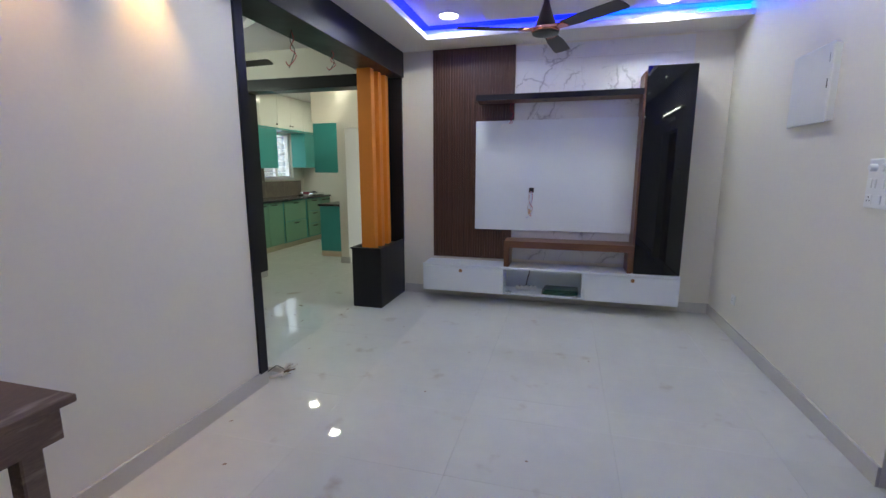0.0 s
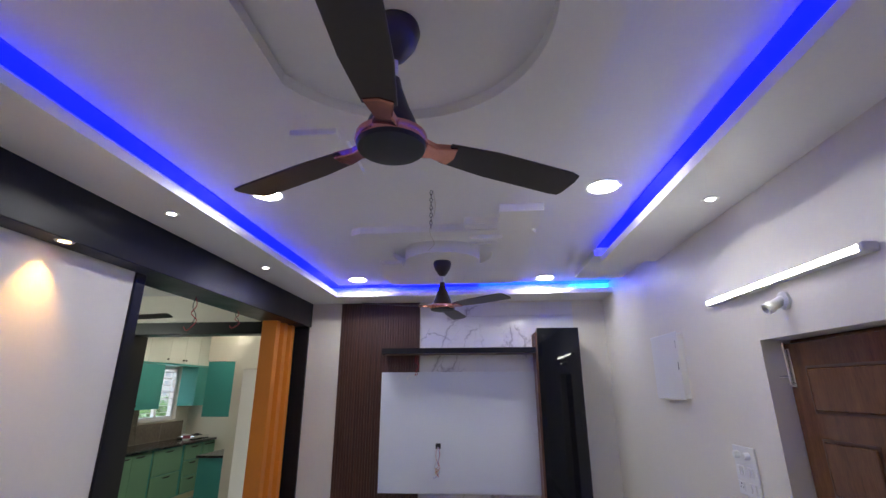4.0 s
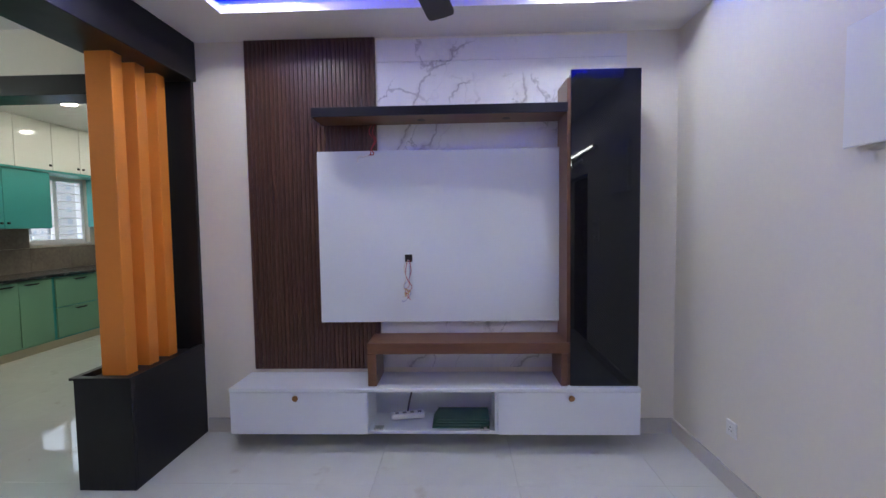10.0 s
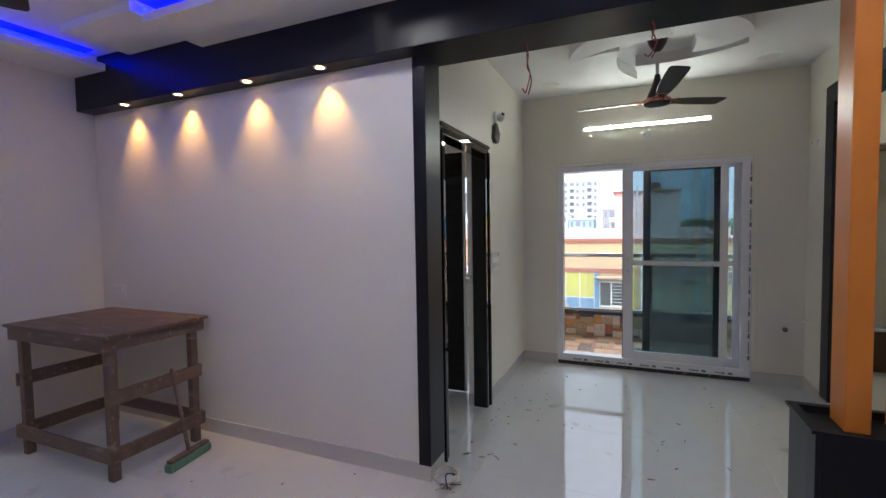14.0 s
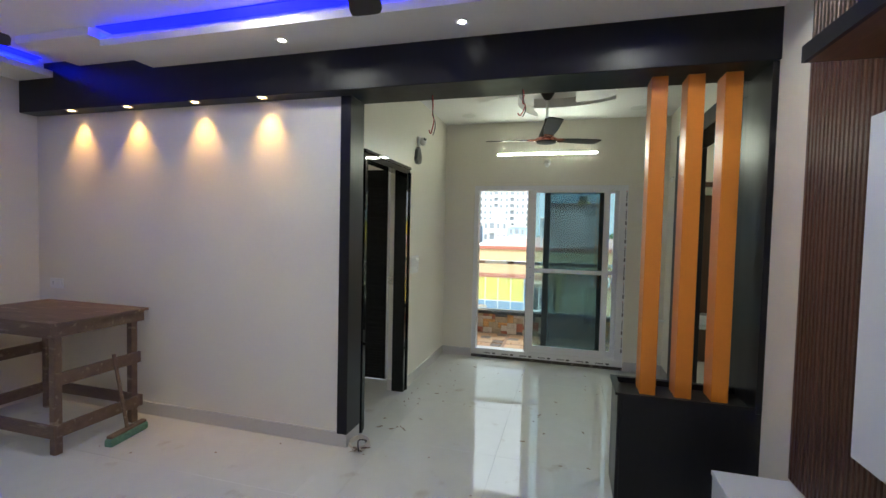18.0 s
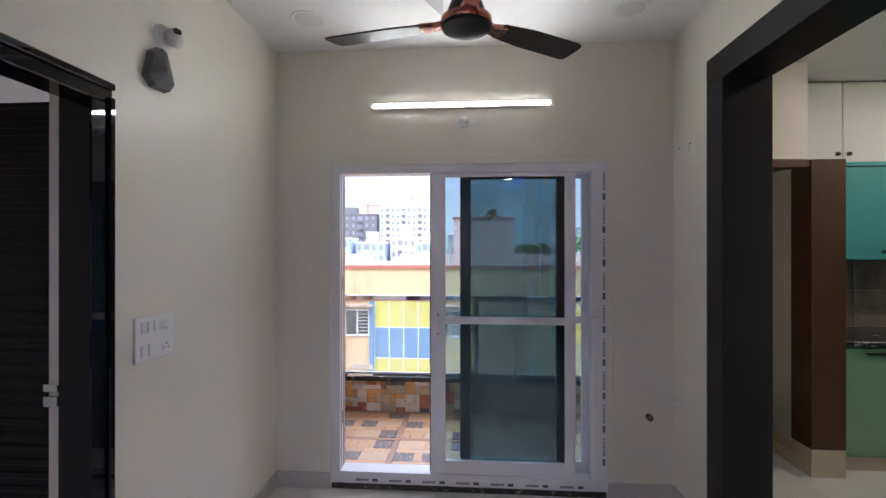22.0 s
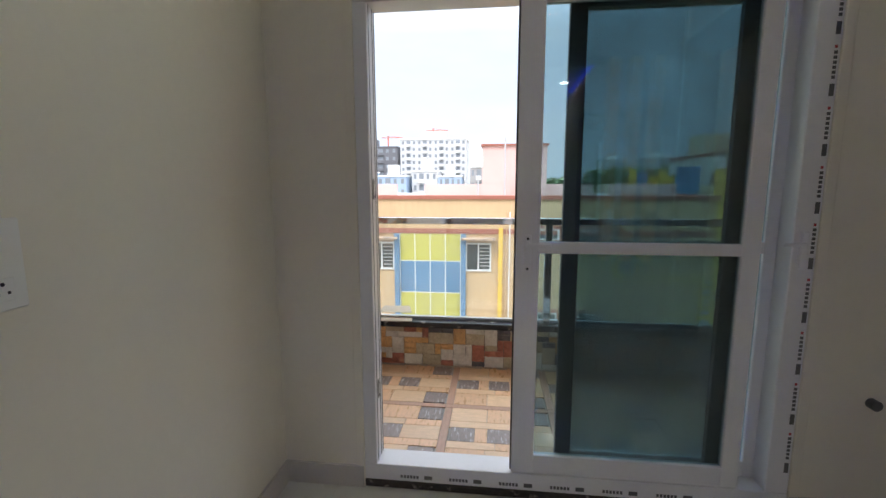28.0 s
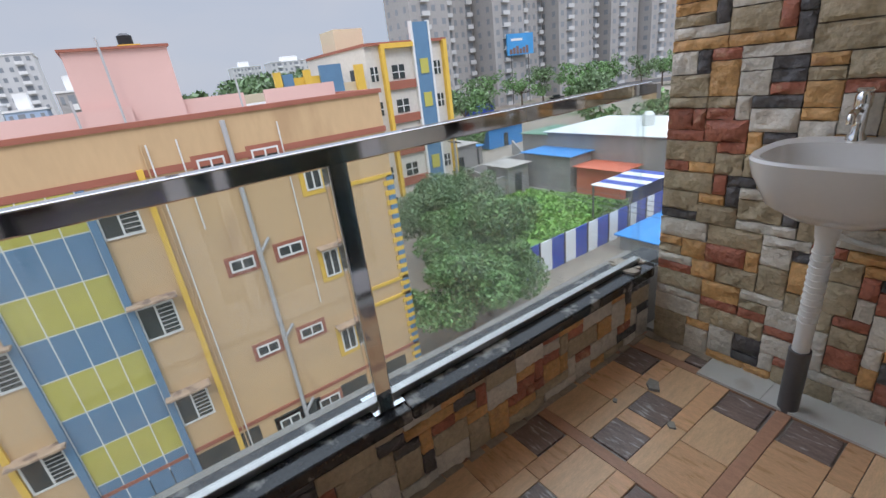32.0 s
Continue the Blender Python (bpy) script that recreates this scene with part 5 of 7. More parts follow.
part("panel_foot", boxes((0.165, 0.352, -0.107, 0.11, 0.0, 0.09)), M_CREAM, tallp, "cream tile foot")
part("lintel", boxes((0.25, 0.345, -0.95, -0.112, 1.99, 2.04), bevel=0.002), M_WOOD_BROWN, tallp)
nook = thing("alcove_bench", "low brown alcove bench with a white top", "bench", (-5.42, 5.97, 0.0))
part("bench_body", boxes((-0.18, 0.15, -0.36, 0.34, 0.0, 0.40), bevel=0.002), M_WOOD_BROWN, nook)
part("bench_top", boxes((-0.18, 0.17, -0.36, 0.36, 0.40, 0.43), bevel=0.002), M_WHITE, nook, "white top")
part("bench_step", boxes((-0.18, 0.02, -0.36, 0.15, 0.43, 0.55), bevel=0.002), M_WHITE, nook, "white step")
part("back_panel", boxes((-0.19, -0.16, -0.36, 0.20, 0.55, 2.05), bevel=0.002), M_WOOD_BROWN, nook, "brown back panel")
kw = thing("kitchen_window", "white kitchen window with security bars", "window", (-5.72, 8.36, 1.25))
part("frame", boxes((-0.04, 0.04, -0.46, 0.46, 0.0, 0.05), (-0.04, 0.04, -0.46, 0.46, 0.86, 0.91), (-0.04, 0.04, -0.46, -0.41, 0.05, 0.86), (-0.04, 0.04, 0.41, 0.46, 0.05, 0.86), (-0.03, 0.03, -0.03, 0.03, 0.05, 0.86)), M_UPVC, kw)
part("sill", boxes((-0.05, 0.12, -0.47, 0.47, -0.02, 0.0)), M_UPVC, kw)
kbar = link_data("bar", tube(bmesh.new(), (0, -0.44, 0), (0, 0.44, 0), 0.006, 8), M_UPVC, True)
for i in range(7):
    share("bar", kbar, kw, pose(0.055, 0, 0.12 + i * 0.115))
pn = part("pane", boxes((-0.004, 0.004, -0.41, 0.41, 0.05, 0.86)), M_GLASS, kw)
pn.visible_shadow = False
M_TUB = mat("white_tub", (0.75, 0.72, 0.70), 0.35)
M_TUB_BAND = mat("pink_band", (0.45, 0.10, 0.16), 0.4)
tub = thing("plastic_tub", "small white plastic tub with a pink band on the worktop", "tub", (-5.22, 8.64, 0.903))
part("tub_body", lathe([(0.0, 0.0), (0.055, 0.0), (0.065, 0.10), (0.0, 0.10)], 24), M_TUB, tub, "", True)
part("band", lathe([(0.0585, 0.03), (0.060, 0.03), (0.0645, 0.08), (0.0625, 0.08), (0.0585, 0.03)], 24), M_TUB_BAND, tub, "pink printed band", True)
hob = thing("gas_hob", "small steel gas hob on the worktop", "hob", (-5.30, 8.955, 0.903))
part("hob_body", boxes((-0.18, 0.18, -0.22, 0.22, 0.0, 0.05), bevel=0.01), M_CHROME, hob)
for hy in (-0.11, 0.11):
    part("burner", lathe([(0.0, 0.075), (0.03, 0.075), (0.045, 0.06), (0.09, 0.055), (0.09, 0.05), (0.0, 0.05)], 20, pose(0, hy, 0)), M_DARK, hob, "", True)
for px, py in ((-4.35, 7.15), (-4.45, 8.45), (-3.55, 6.45)):
    round_panel((px, py, ZC + 0.005), M_KITCHEN_PANEL, "lit round kitchen ceiling light", 0.085, "kitchen ceiling lights")
round_panel((-4.0, 1.2, ZC), M_FROST, "unlit round bedroom ceiling light", 0.085, "dining ceiling lights")
structure("trim_bedroom", boxes((-5.88, -3.6, 0.36, 0.40, 0.0, 0.012)), M_GRANITE, "dark granite strip in the bedroom floor")

# ---- litter on the floor ----
M_LITTER = mat("wood_shavings", (0.20, 0.13, 0.08), 0.9, var=0.4)
rng = random.Random(5)
for i in range(46):
    x, y = rng.uniform(-4.3, -2.2), rng.uniform(2.95, 4.6)
    if rng.random() < 0.45:
        x, y = rng.uniform(-3.9, -2.3), 2.95 + abs(rng.gauss(0, 0.25))
    s = rng.uniform(0.006, 0.022)
    chip = part("wood_chip", prism([(-s, -0.003), (s * 0.7, -0.004), (s, 0.002), (-s * 0.6, 0.004)], 0.0, 0.003, pose(0, 0, 0)), M_LITTER)
    chip.matrix_basis = pose(x, y, 0.0005, 0, 0, rng.uniform(0, 180))
    tagged(chip, "small brown wood shaving on the tiles", "debris", "wood shavings")
coil = thing("wire_coil", "small coil of loose wire on the floor", "wires", (-2.03, 3.0, 0.004))
bm = bmesh.new()
cable(bm, [(0.085 * math.cos(a) + 0.01 * math.sin(3 * a), 0.065 * math.sin(a), 0.006 + 0.002 * a) for a in [k * 0.7 for k in range(26)]], 0.006)
part("wire", bm, M_WHITE_WIRE, coil)
bm = bmesh.new()
cable(bm, [(-0.05, 0.02, 0.01), (0.0, 0.05, 0.05), (0.06, 0.02, 0.07), (0.11, 0.05, 0.02)], 0.004)
part("wire", bm, M_DARK, coil)
cord = thing("wall_cable", "thin grey cable hanging down beside the column", "wires", (-2.178, 2.905, 0.03))
part("wire", tube(bmesh.new(), (0, 0, 0), (0, 0, 2.35), 0.006, 8), M_GREY, cord)

for k in range(11):
    a = -0.5 + k * 0.2
    part("frayed_strip", tube(bmesh.new(), (0.05, 0.02, 0.012), (0.05 + rng.uniform(0.06, 0.13) * math.cos(a), 0.02 + rng.uniform(0.05, 0.10) * math.sin(a) + 0.02, rng.uniform(0.02, 0.085)), 0.004, 6), M_TABLE if k % 2 else M_WHITE_WIRE, coil)
M_SMEAR = mat("dried_mud", (0.30, 0.22, 0.17), 0.9, var=0.3, scale=40)
for i in range(34):
    x, y = rng.uniform(-1.9, 1.2), rng.uniform(0.2, 5.0)
    if i > 16:
        x, y = rng.uniform(-3.8, -1.9), rng.uniform(3.0, 5.2)
    s = rng.uniform(0.004, 0.014)
    pts = [(s * rng.uniform(0.5, 1.2) * math.cos(a * 0.9), s * rng.uniform(0.4, 0.9) * math.sin(a * 0.9)) for a in range(7)]
    dot = part("dirt_spot", prism(pts, 0.0, 0.0008), M_SMEAR)
    dot.matrix_basis = pose(x, y, 0.0004, 0, 0, rng.uniform(0, 180))
    tagged(dot, "small spot of dried dirt on the tiles", "debris", "dirt spots")
for bx, bz, bw, bh in [(-0.535, 0.12 + 0.11 * i, 0.018, 0.05) for i in range(9)] + [(0.0 + 0.006 * (i % 2), 0.14 + 0.11 * i, 0.016, 0.045) for i in range(9)] + [(0.525, 0.10 + 0.11 * i, 0.018, 0.05) for i in range(9)]:
    part("sticker_mark", boxes((bx - bw / 2, bx + bw / 2, -0.0995, -0.099, bz, bz + bh)), M_GREY, win, "smudged dark print on the frame")
for i in range(8):
    part("sticker_mark", boxes((-0.5 + i * 0.13, -0.43 + i * 0.13, -0.0995, -0.099, 0.042, 0.060)), M_GREY, win, "smudged dark print on the frame")

# ---- balcony ----
M_CONC = mat("rough_concrete", (0.36, 0.34, 0.31), 0.85, var=0.2, scale=5, bump=0.4, dark=(0.22, 0.20, 0.18), dark_at=0.6)
YL, YR, XP, ZF = 2.915, 5.505, -5.925, -0.01      # side walls, parapet face, tiled floor
structure("balcony_floor", boxes((XP - 0.24, XD - 0.19, 2.60, 5.70, -0.20, ZF - 0.010)), M_CONC, "cement bed of the balcony floor")
structure("parapet", boxes((XP - 0.22, XP - 0.02, YL - 0.15, YR + 0.17, ZF - 0.01, 0.285)), M_CONC, "low balcony parapet under the railing")
structure("wall_balcony_left", boxes((XP - 0.005, XD - 0.1, YD0 - 0.12, YL - 0.02, ZF - 0.01, 3.0)), M_WALL, "white balcony side wall above the stone cladding")
structure("wall_balcony_right", boxes((XP + 0.04, XD - 0.1, YR + 0.02, YR + 0.2, ZF - 0.01, 3.0)), M_CONC, "balcony side wall behind the stone cladding")
structure("ceiling_balcony", boxes((XP - 0.26, XD - 0.19, 2.60, 5.70, 2.62, 2.78)), M_CEIL, "white balcony slab overhead")
coping = thing("granite_coping", "polished black granite coping on the parapet", "coping", (XP - 0.11, 4.21, 0.285))
for row in ((-0.03, 0.14, -1.44, 0.028, 0.0, 0.045), (-0.03, 0.14, 0.031, 1.29, 0.0, 0.045), (-0.03, 0.095, 1.29, 1.46, 0.0, 0.043)):
    part("slab", boxes(row, bevel=0.006, seg=2), M_GRANITE, coping)

STONES = [
    mat("stone_pale_grey", (0.75, 0.70, 0.615), 0.5, var=0.22, scale=9, fine=60, bump=2.6, bump_scale=20, random=0.10),
    mat("stone_olive", (0.52, 0.43, 0.29), 0.5, var=0.28, scale=9, fine=60, bump=2.6, bump_scale=20, random=0.10, dark=(0.58, 0.50, 0.36), dark_at=0.60, dark_scale=14),
    mat("stone_rust", (0.47, 0.17, 0.11), 0.45, var=0.35, scale=9, fine=60, bump=2.6, bump_scale=20, random=0.12, dark=(0.66, 0.40, 0.26), dark_at=0.60, dark_scale=14),
    mat("stone_ochre", (0.74, 0.43, 0.18), 0.48, var=0.28, scale=9, fine=60, bump=2.6, bump_scale=20, random=0.10, dark=(0.55, 0.30, 0.15), dark_at=0.6, dark_scale=14),
    mat("stone_black", (0.13, 0.125, 0.13), 0.4, var=0.35, scale=9, fine=60, bump=2.6, bump_scale=20, random=0.08),
]
M_MORTAR = mat("dark_mortar", (0.19, 0.16, 0.13), 0.95, var=0.2)
stone_cache = {}


def stone_mesh(w, h, kind, colour):
    """A split-faced block lying in the xz plane, its rough face towards -y."""
    key = (w, h, kind, colour)
    if key in stone_cache:
        return stone_cache[key]
    r = random.Random(w * 1009 + h * 313 + kind * 71 + colour * 17)
    g = 0.0035
    sx, sz = w * MODX - g, h * MODZ - g
    nx, nz = 2 + 2 * w, 2 + 2 * h
    bm = bmesh.new()
    grid = []
    tilt_x, tilt_z = r.uniform(-0.004, 0.004), r.uniform(-0.004, 0.004)
    chips = [(r.uniform(-0.5, 0.5), r.uniform(-0.5, 0.5), r.uniform(0.12, 0.35), r.uniform(-0.007, 0.005)) for _ in range(2 + w)]
    for j in range(nz + 1):
        row = []
        for i in range(nx + 1):
            u, v = i / nx - 0.5, j / nz - 0.5
            rim_d = min(0.5 - abs(u), (0.5 - abs(v)) * sz / sx) * sx
            edge = rim_d < 1e-6
            d = r.uniform(0.004, 0.008)
            if not edge:
                d = 0.0075 + 0.0055 * min(1.0, rim_d / 0.010) + r.uniform(-0.0016, 0.0016) + tilt_x * u * 2 + tilt_z * v * 2
                for cu, cv, cr, ch in chips:
                    if (u - cu) ** 2 + ((v - cv) * sz / sx) ** 2 < cr * cr:
                        d += ch
            jx = r.uniform(-0.25, 0.25) / nx if 0 < i < nx else r.uniform(-0.0015, 0.0015) / sx
            jz = r.uniform(-0.25, 0.25) / nz if 0 < j < nz else r.uniform(-0.0015, 0.0015) / sz
            row.append(bm.verts.new(((u + jx) * sx, -max(0.0, d), (v + jz) * sz)))
        grid.append(row)
    for j in range(nz):
        for i in range(nx):
            a, b, c, d = grid[j][i], grid[j][i + 1], grid[j + 1][i + 1], grid[j + 1][i]
            if r.random() < 0.5:
                bm.faces.new((a, b, c)), bm.faces.new((a, c, d))
            else:
                bm.faces.new((a, b, d)), bm.faces.new((b, c, d))
    rim = grid[0] + [row[-1] for row in grid[1:]] + grid[-1][-2::-1] + [row[0] for row in grid[-2:0:-1]]
    back = [bm.verts.new((v.co.x, 0.02, v.co.z)) for v in rim]
    for i in range(len(rim)):
        j = (i + 1) % len(rim)
        bm.faces.new((rim[i], rim[j], back[j], back[i]))
    stone_cache[key] = link_data("stone", bm, STONES[colour], True)
    return stone_cache[key]


MODX, MODZ = 0.046, 0.0385


def clad(name, label, length, height, m, seed, skip=()):
    """Random stone cladding over a length and a height, from the lower left corner of the face."""
    t = thing(name, label, "stone cladding")
    t.matrix_basis = m
    part("mortar_bed", boxes((0, length, 0.006, 0.02, 0, height)), M_MORTAR, t)
    r = random.Random(seed)
    nx, nz = int(length / MODX), int(height / MODZ)
    kx, kz = length / (nx * MODX), height / (nz * MODZ)
    taken = set()
    for j in range(nz):
        for i in range(nx):
            if (i, j) in taken:
                continue
            for w, h in r.sample([(4, 2), (4, 2), (3, 2), (3, 1), (3, 1), (2, 1), (2, 1), (2, 2), (2, 3), (4, 1)], 5) + [(2, 1), (1, 2), (1, 1)]:
                cells = [(i + a, j + b) for a in range(w) for b in range(h)]
                if i + w <= nx and j + h <= nz and not any(c in taken for c in cells):
                    taken.update(cells)
                    area = w * h
                    weights = (5, 4.6, 0.7, 1.0, 0) if area >= 6 else (2.6, 2.8, 2.8, 2.5, 0.9) if area >= 3 else (0.9, 1.2, 2.4, 2.2, 2.2)
                    colour = r.choices(range(5), weights)[0]
                    flip = r.choice((0, 180))
                    share("stone", stone_mesh(w, h, r.randrange(3), colour), t,
                          Matrix.Translation(((i + w / 2) * MODX * kx, r.uniform(-0.002, 0.002), (j + h / 2) * MODZ * kz)) @ pose(0, 0, 0, 0, flip) @ Matrix.Diagonal((kx, 1, kz, 1)))
                    break
    return t


clad("parapet_cladding", "rough split-stone cladding on the balcony parapet", YR - YL, 0.295, pose(XP, YL, ZF, 0, 0, 90), 3)
clad("wall_cladding", "multi-coloured split-stone cladding on the balcony side wall", XD - 0.19 - XP, 1.565, pose(XD - 0.19, YL, ZF, 0, 0, 180), 8)
clad("wall_cladding", "multi-coloured split-stone cladding behind the wash basin", XD - 0.23 - XP, 2.62, pose(XP + 0.04, YR, ZF, 0, 0, 0), 21)

# patterned floor tiles, each a small mosaic
T_TAN = mat("tile_tan", (0.72, 0.43, 0.24), 0.33, var=0.22, scale=6, fine=40, stretch=(2, 9, 1), random=0.10, rvar=0.1)
T_SAND = mat("tile_sand", (0.74, 0.49, 0.29), 0.33, var=0.2, scale=6, fine=40, stretch=(9, 2, 1), random=0.10)
T_BROWN = mat("tile_brown", (0.47, 0.26, 0.17), 0.36, var=0.25, scale=7, fine=50, stretch=(3, 12, 1), random=0.08)
T_DARK = mat("tile_dark", (0.23, 0.17, 0.15), 0.33, var=0.5, scale=16, fine=90, stretch=(1.2, 5, 1), random=0.1, dark=(0.55, 0.50, 0.47), dark_at=0.57, dark_scale=15)
TL = 0.61
mosaic = [(T_BROWN, 0.0, 0.045, 0.0, TL), (T_BROWN, 0.045, TL, 0.0, 0.045),
          (T_SAND, 0.045, 0.195, 0.045, 0.255), (T_TAN, 0.045, 0.195, 0.255, 0.465), (T_DARK, 0.055, 0.19, 0.465, 0.60),
          (T_SAND, 0.195, 0.26, 0.045, 0.40), (T_TAN, 0.195, 0.26, 0.40, TL),
          (T_DARK, 0.26, 0.395, 0.055, 0.19), (T_TAN, 0.26, 0.395, 0.19, 0.26), (T_DARK, 0.26, 0.395, 0.26, 0.395), (T_SAND, 0.26, 0.395, 0.395, TL),
          (T_SAND, 0.395, 0.46, 0.045, 0.30), (T_TAN, 0.395, 0.46, 0.30, TL),
          (T_TAN, 0.46, TL, 0.045, 0.25), (T_SAND, 0.46, TL, 0.25, 0.465), (T_DARK, 0.465, 0.60, 0.465, 0.60)]
paving = thing("balcony_tiles", "worn brown and tan patterned balcony floor tiles", "tiles", (0, 0, ZF - 0.01), "", "structure")
paving["kind"] = "structure"
mosaic_me = {}
for i in range(3):
    for j in range(-2, 4):
        ox, oy = XP - 0.03 + i * TL, 3.527 + j * TL
        for k, (mt, x0, x1, y0, y1) in enumerate(mosaic):
            a0, a1, b0, b1 = max(ox + x0, XP), min(ox + x1, XD - 0.20), max(oy + y0, YL), min(oy + y1, YR)
            if a1 - a0 < 0.01 or b1 - b0 < 0.01:
                continue
            key = (k, round(a1 - a0, 3), round(b1 - b0, 3))
            if key not in mosaic_me:
                mosaic_me[key] = link_data("tile", boxes((0.001, a1 - a0 - 0.001, 0.001, b1 - b0 - 0.001, 0.0, 0.010), bevel=0.001), mt)
            share("tile", mosaic_me[key], paving, pose(a0, b0, 0))

rail = thing("balcony_railing", "polished steel and glass balcony railing", "railing", (XP - 0.06, 4.21, 0.33))
part("top_rail", boxes((-0.025, 0.025, -1.30, 1.30, 0.715, 0.762), bevel=0.004, seg=2), M_STEEL, rail)
part("bottom_channel", boxes((-0.016, 0.016, -1.295, 1.295, 0.0, 0.022), bevel=0.002), M_STEEL_DULL, rail)
part("post", boxes((-0.025, 0.025, -0.045, 0.005, 0.0, 0.725), bevel=0.004, seg=2), M_STEEL, rail)
part("post_base", boxes((-0.05, 0.05, -0.07, 0.03, 0.0, 0.006)), M_STEEL, rail)
for y0, y1 in ((-1.29, -0.05), (0.01, 1.29)):
    g = part("glass_panel", boxes((-0.005, 0.005, y0, y1, 0.02, 0.715)), M_DUSTY, rail, "clear dusty glass panel")
    g.visible_shadow = False
for y in (-1.285, 1.26):
    part("clamp", boxes((-0.014, 0.014, y, y + 0.03, 0.0, 0.72)), M_GLASS, rail).visible_shadow = False

part("return_pane", boxes((0.005, 0.10, 1.275, 1.285, 0.02, 0.715)), M_DUSTY, rail, "short dusty glass return at the wall").visible_shadow = False
part("post_clip", boxes((0.0, 0.06, 1.27, 1.30, 0.70, 0.755)), M_STEEL, rail)
M_CEMENT = mat("dried_cement", (0.44, 0.37, 0.30), 0.9, var=0.25, scale=12, bump=0.6, bump_scale=30, dark=(0.36, 0.31, 0.26), dark_at=0.55, dark_scale=9)
rc = random.Random(17)
for label, x0, y0, x1, y1 in (("dried cement smeared along the balcony wall", XP + 0.02, YR - 0.03, -4.85, YR - 0.03), ("dried cement smeared along the parapet foot", XP + 0.025, YL + 0.05, XP + 0.025, YR - 0.05)):
    smear = thing("cement_edge", label, "cement", (0, 0, ZF), "cement smears")
    n = 26
    for i in range(n):
        u = (i + 0.5) / n
        w, d = rc.uniform(0.03, 0.055), rc.uniform(0.002, 0.020)
        if x0 != x1:
            row = (x0 + (x1 - x0) * u - w / 2, x0 + (x1 - x0) * u + w / 2, y0 - d, y0 + 0.03)
        else:
            row = (x0 - 0.03, x0 + d * 0.6, y0 + (y1 - y0) * u - w, y0 + (y1 - y0) * u + w)
        part("lump", boxes((*row, 0.0005, rc.uniform(0.003, 0.009)), bevel=0.0015), M_CEMENT, smear)
cap = thing("cement_edge", "dried cement on the coping beside the stone wall", "cement", (XP - 0.04, 5.475, 0.328), "cement smears")
for i in range(9):
    x, y, s = rc.uniform(-0.08, 0.03), rc.uniform(-0.10, 0.05), rc.uniform(0.012, 0.03)
    part("lump", prism([(x - s, y - s), (x + s * 0.8, y - s * 0.6), (x + s, y + s * 0.7), (x - s * 0.5, y + s)], 0.001, rc.uniform(0.004, 0.014)), M_CEMENT, cap)

M_CARD = mat("cardboard", (0.42, 0.33, 0.24), 0.9, var=0.15, scale=8, bump=0.1)
card = thing("cardboard_scrap", "folded scrap of cardboard on the granite coping", "cardboard", (XP - 0.03, 3.075, 0.332), "", "", 8)
part("flap", prism([(-0.10, -0.13), (0.09, -0.11), (0.10, 0.13), (-0.08, 0.12)], 0.0, 0.004, pose(0, 0, 0, 0, -4)), M_CARD, card)
part("flap", prism([(-0.10, -0.13), (-0.20, -0.10), (-0.19, 0.10), (-0.08, 0.12)], 0.002, 0.006, pose(0, 0, 0.0, 0, 12)), M_CARD, card)
switch_plate((-5.12, YL + 0.018, 1.172), 180, 0.19, 0.105, (("socket", -0.012, 0.0), ("switch", 0.06, 0.0)), "white socket plate on the stone cladding")

# wash basin
M_CERAMIC = mat("white_ceramic", (0.78, 0.77, 0.75), 0.12, var=0.02)
basin = thing("wash_basin", "white ceramic wall-hung wash basin", "basin", (-5.28, YR, 0.02))


def ring(bm, w, d, z, cy, n=36, e=3.2):
    vs = []
    for i in range(n):
        a = 2 * math.pi * i / n
        c, s = math.cos(a), math.sin(a)
        vs.append(bm.verts.new((w * math.copysign(abs(c) ** (2 / e), c), cy + d * math.copysign(abs(s) ** (2 / e), s), z)))
    return vs


bm = bmesh.new()
rings = [ring(bm, 0.042, 0.05, 0.70, -0.20), ring(bm, 0.101, 0.11, 0.715, -0.20), ring(bm, 0.160, 0.155, 0.755, -0.205), ring(bm, 0.197, 0.19, 0.84, -0.21), ring(bm, 0.206, 0.20, 0.885, -0.212), ring(bm, 0.202, 0.195, 0.893, -0.212),
         ring(bm, 0.181, 0.15, 0.888, -0.235), ring(bm, 0.160, 0.125, 0.83, -0.235), ring(bm, 0.109, 0.09, 0.775, -0.235), ring(bm, 0.025, 0.025, 0.765, -0.235)]
for a, b in zip(rings, rings[1:]):
    for i in range(36):
        bm.faces.new((a[i], a[(i + 1) % 36], b[(i + 1) % 36], b[i]))
bm.faces.new(rings[0])
bm.faces.new(rings[-1])
part("bowl", bm, M_CERAMIC, basin, "", True)
tap = part("tap", lathe([(0.0, 0.0), (0.024, 0.0), (0.022, 0.01), (0.017, 0.02), (0.017, 0.085), (0.02, 0.09), (0.02, 0.12), (0.012, 0.13), (0.0, 0.13)], 20, pose(-0.04, -0.045, 0.89)), M_CHROME, basin, "chrome pillar tap", True)
bm = bmesh.new()
cable(bm, [(-0.04, -0.05, 0.965), (-0.04, -0.09, 0.975), (-0.04, -0.125, 0.965), (-0.04, -0.13, 0.945)], 0.010, 10)
part("spout", bm, M_CHROME, tap, "", True)
part("tap_handle", boxes((-0.06, -0.02, -0.052, -0.038, 1.018, 1.03), bevel=0.004), M_CHROME, tap)
part("waste_pipe", tube(bmesh.new(), (-0.02, -0.20, 0.70), (-0.04, -0.13, 0.20), 0.024, 18), M_PLASTIC, basin, "white ribbed waste pipe", True)
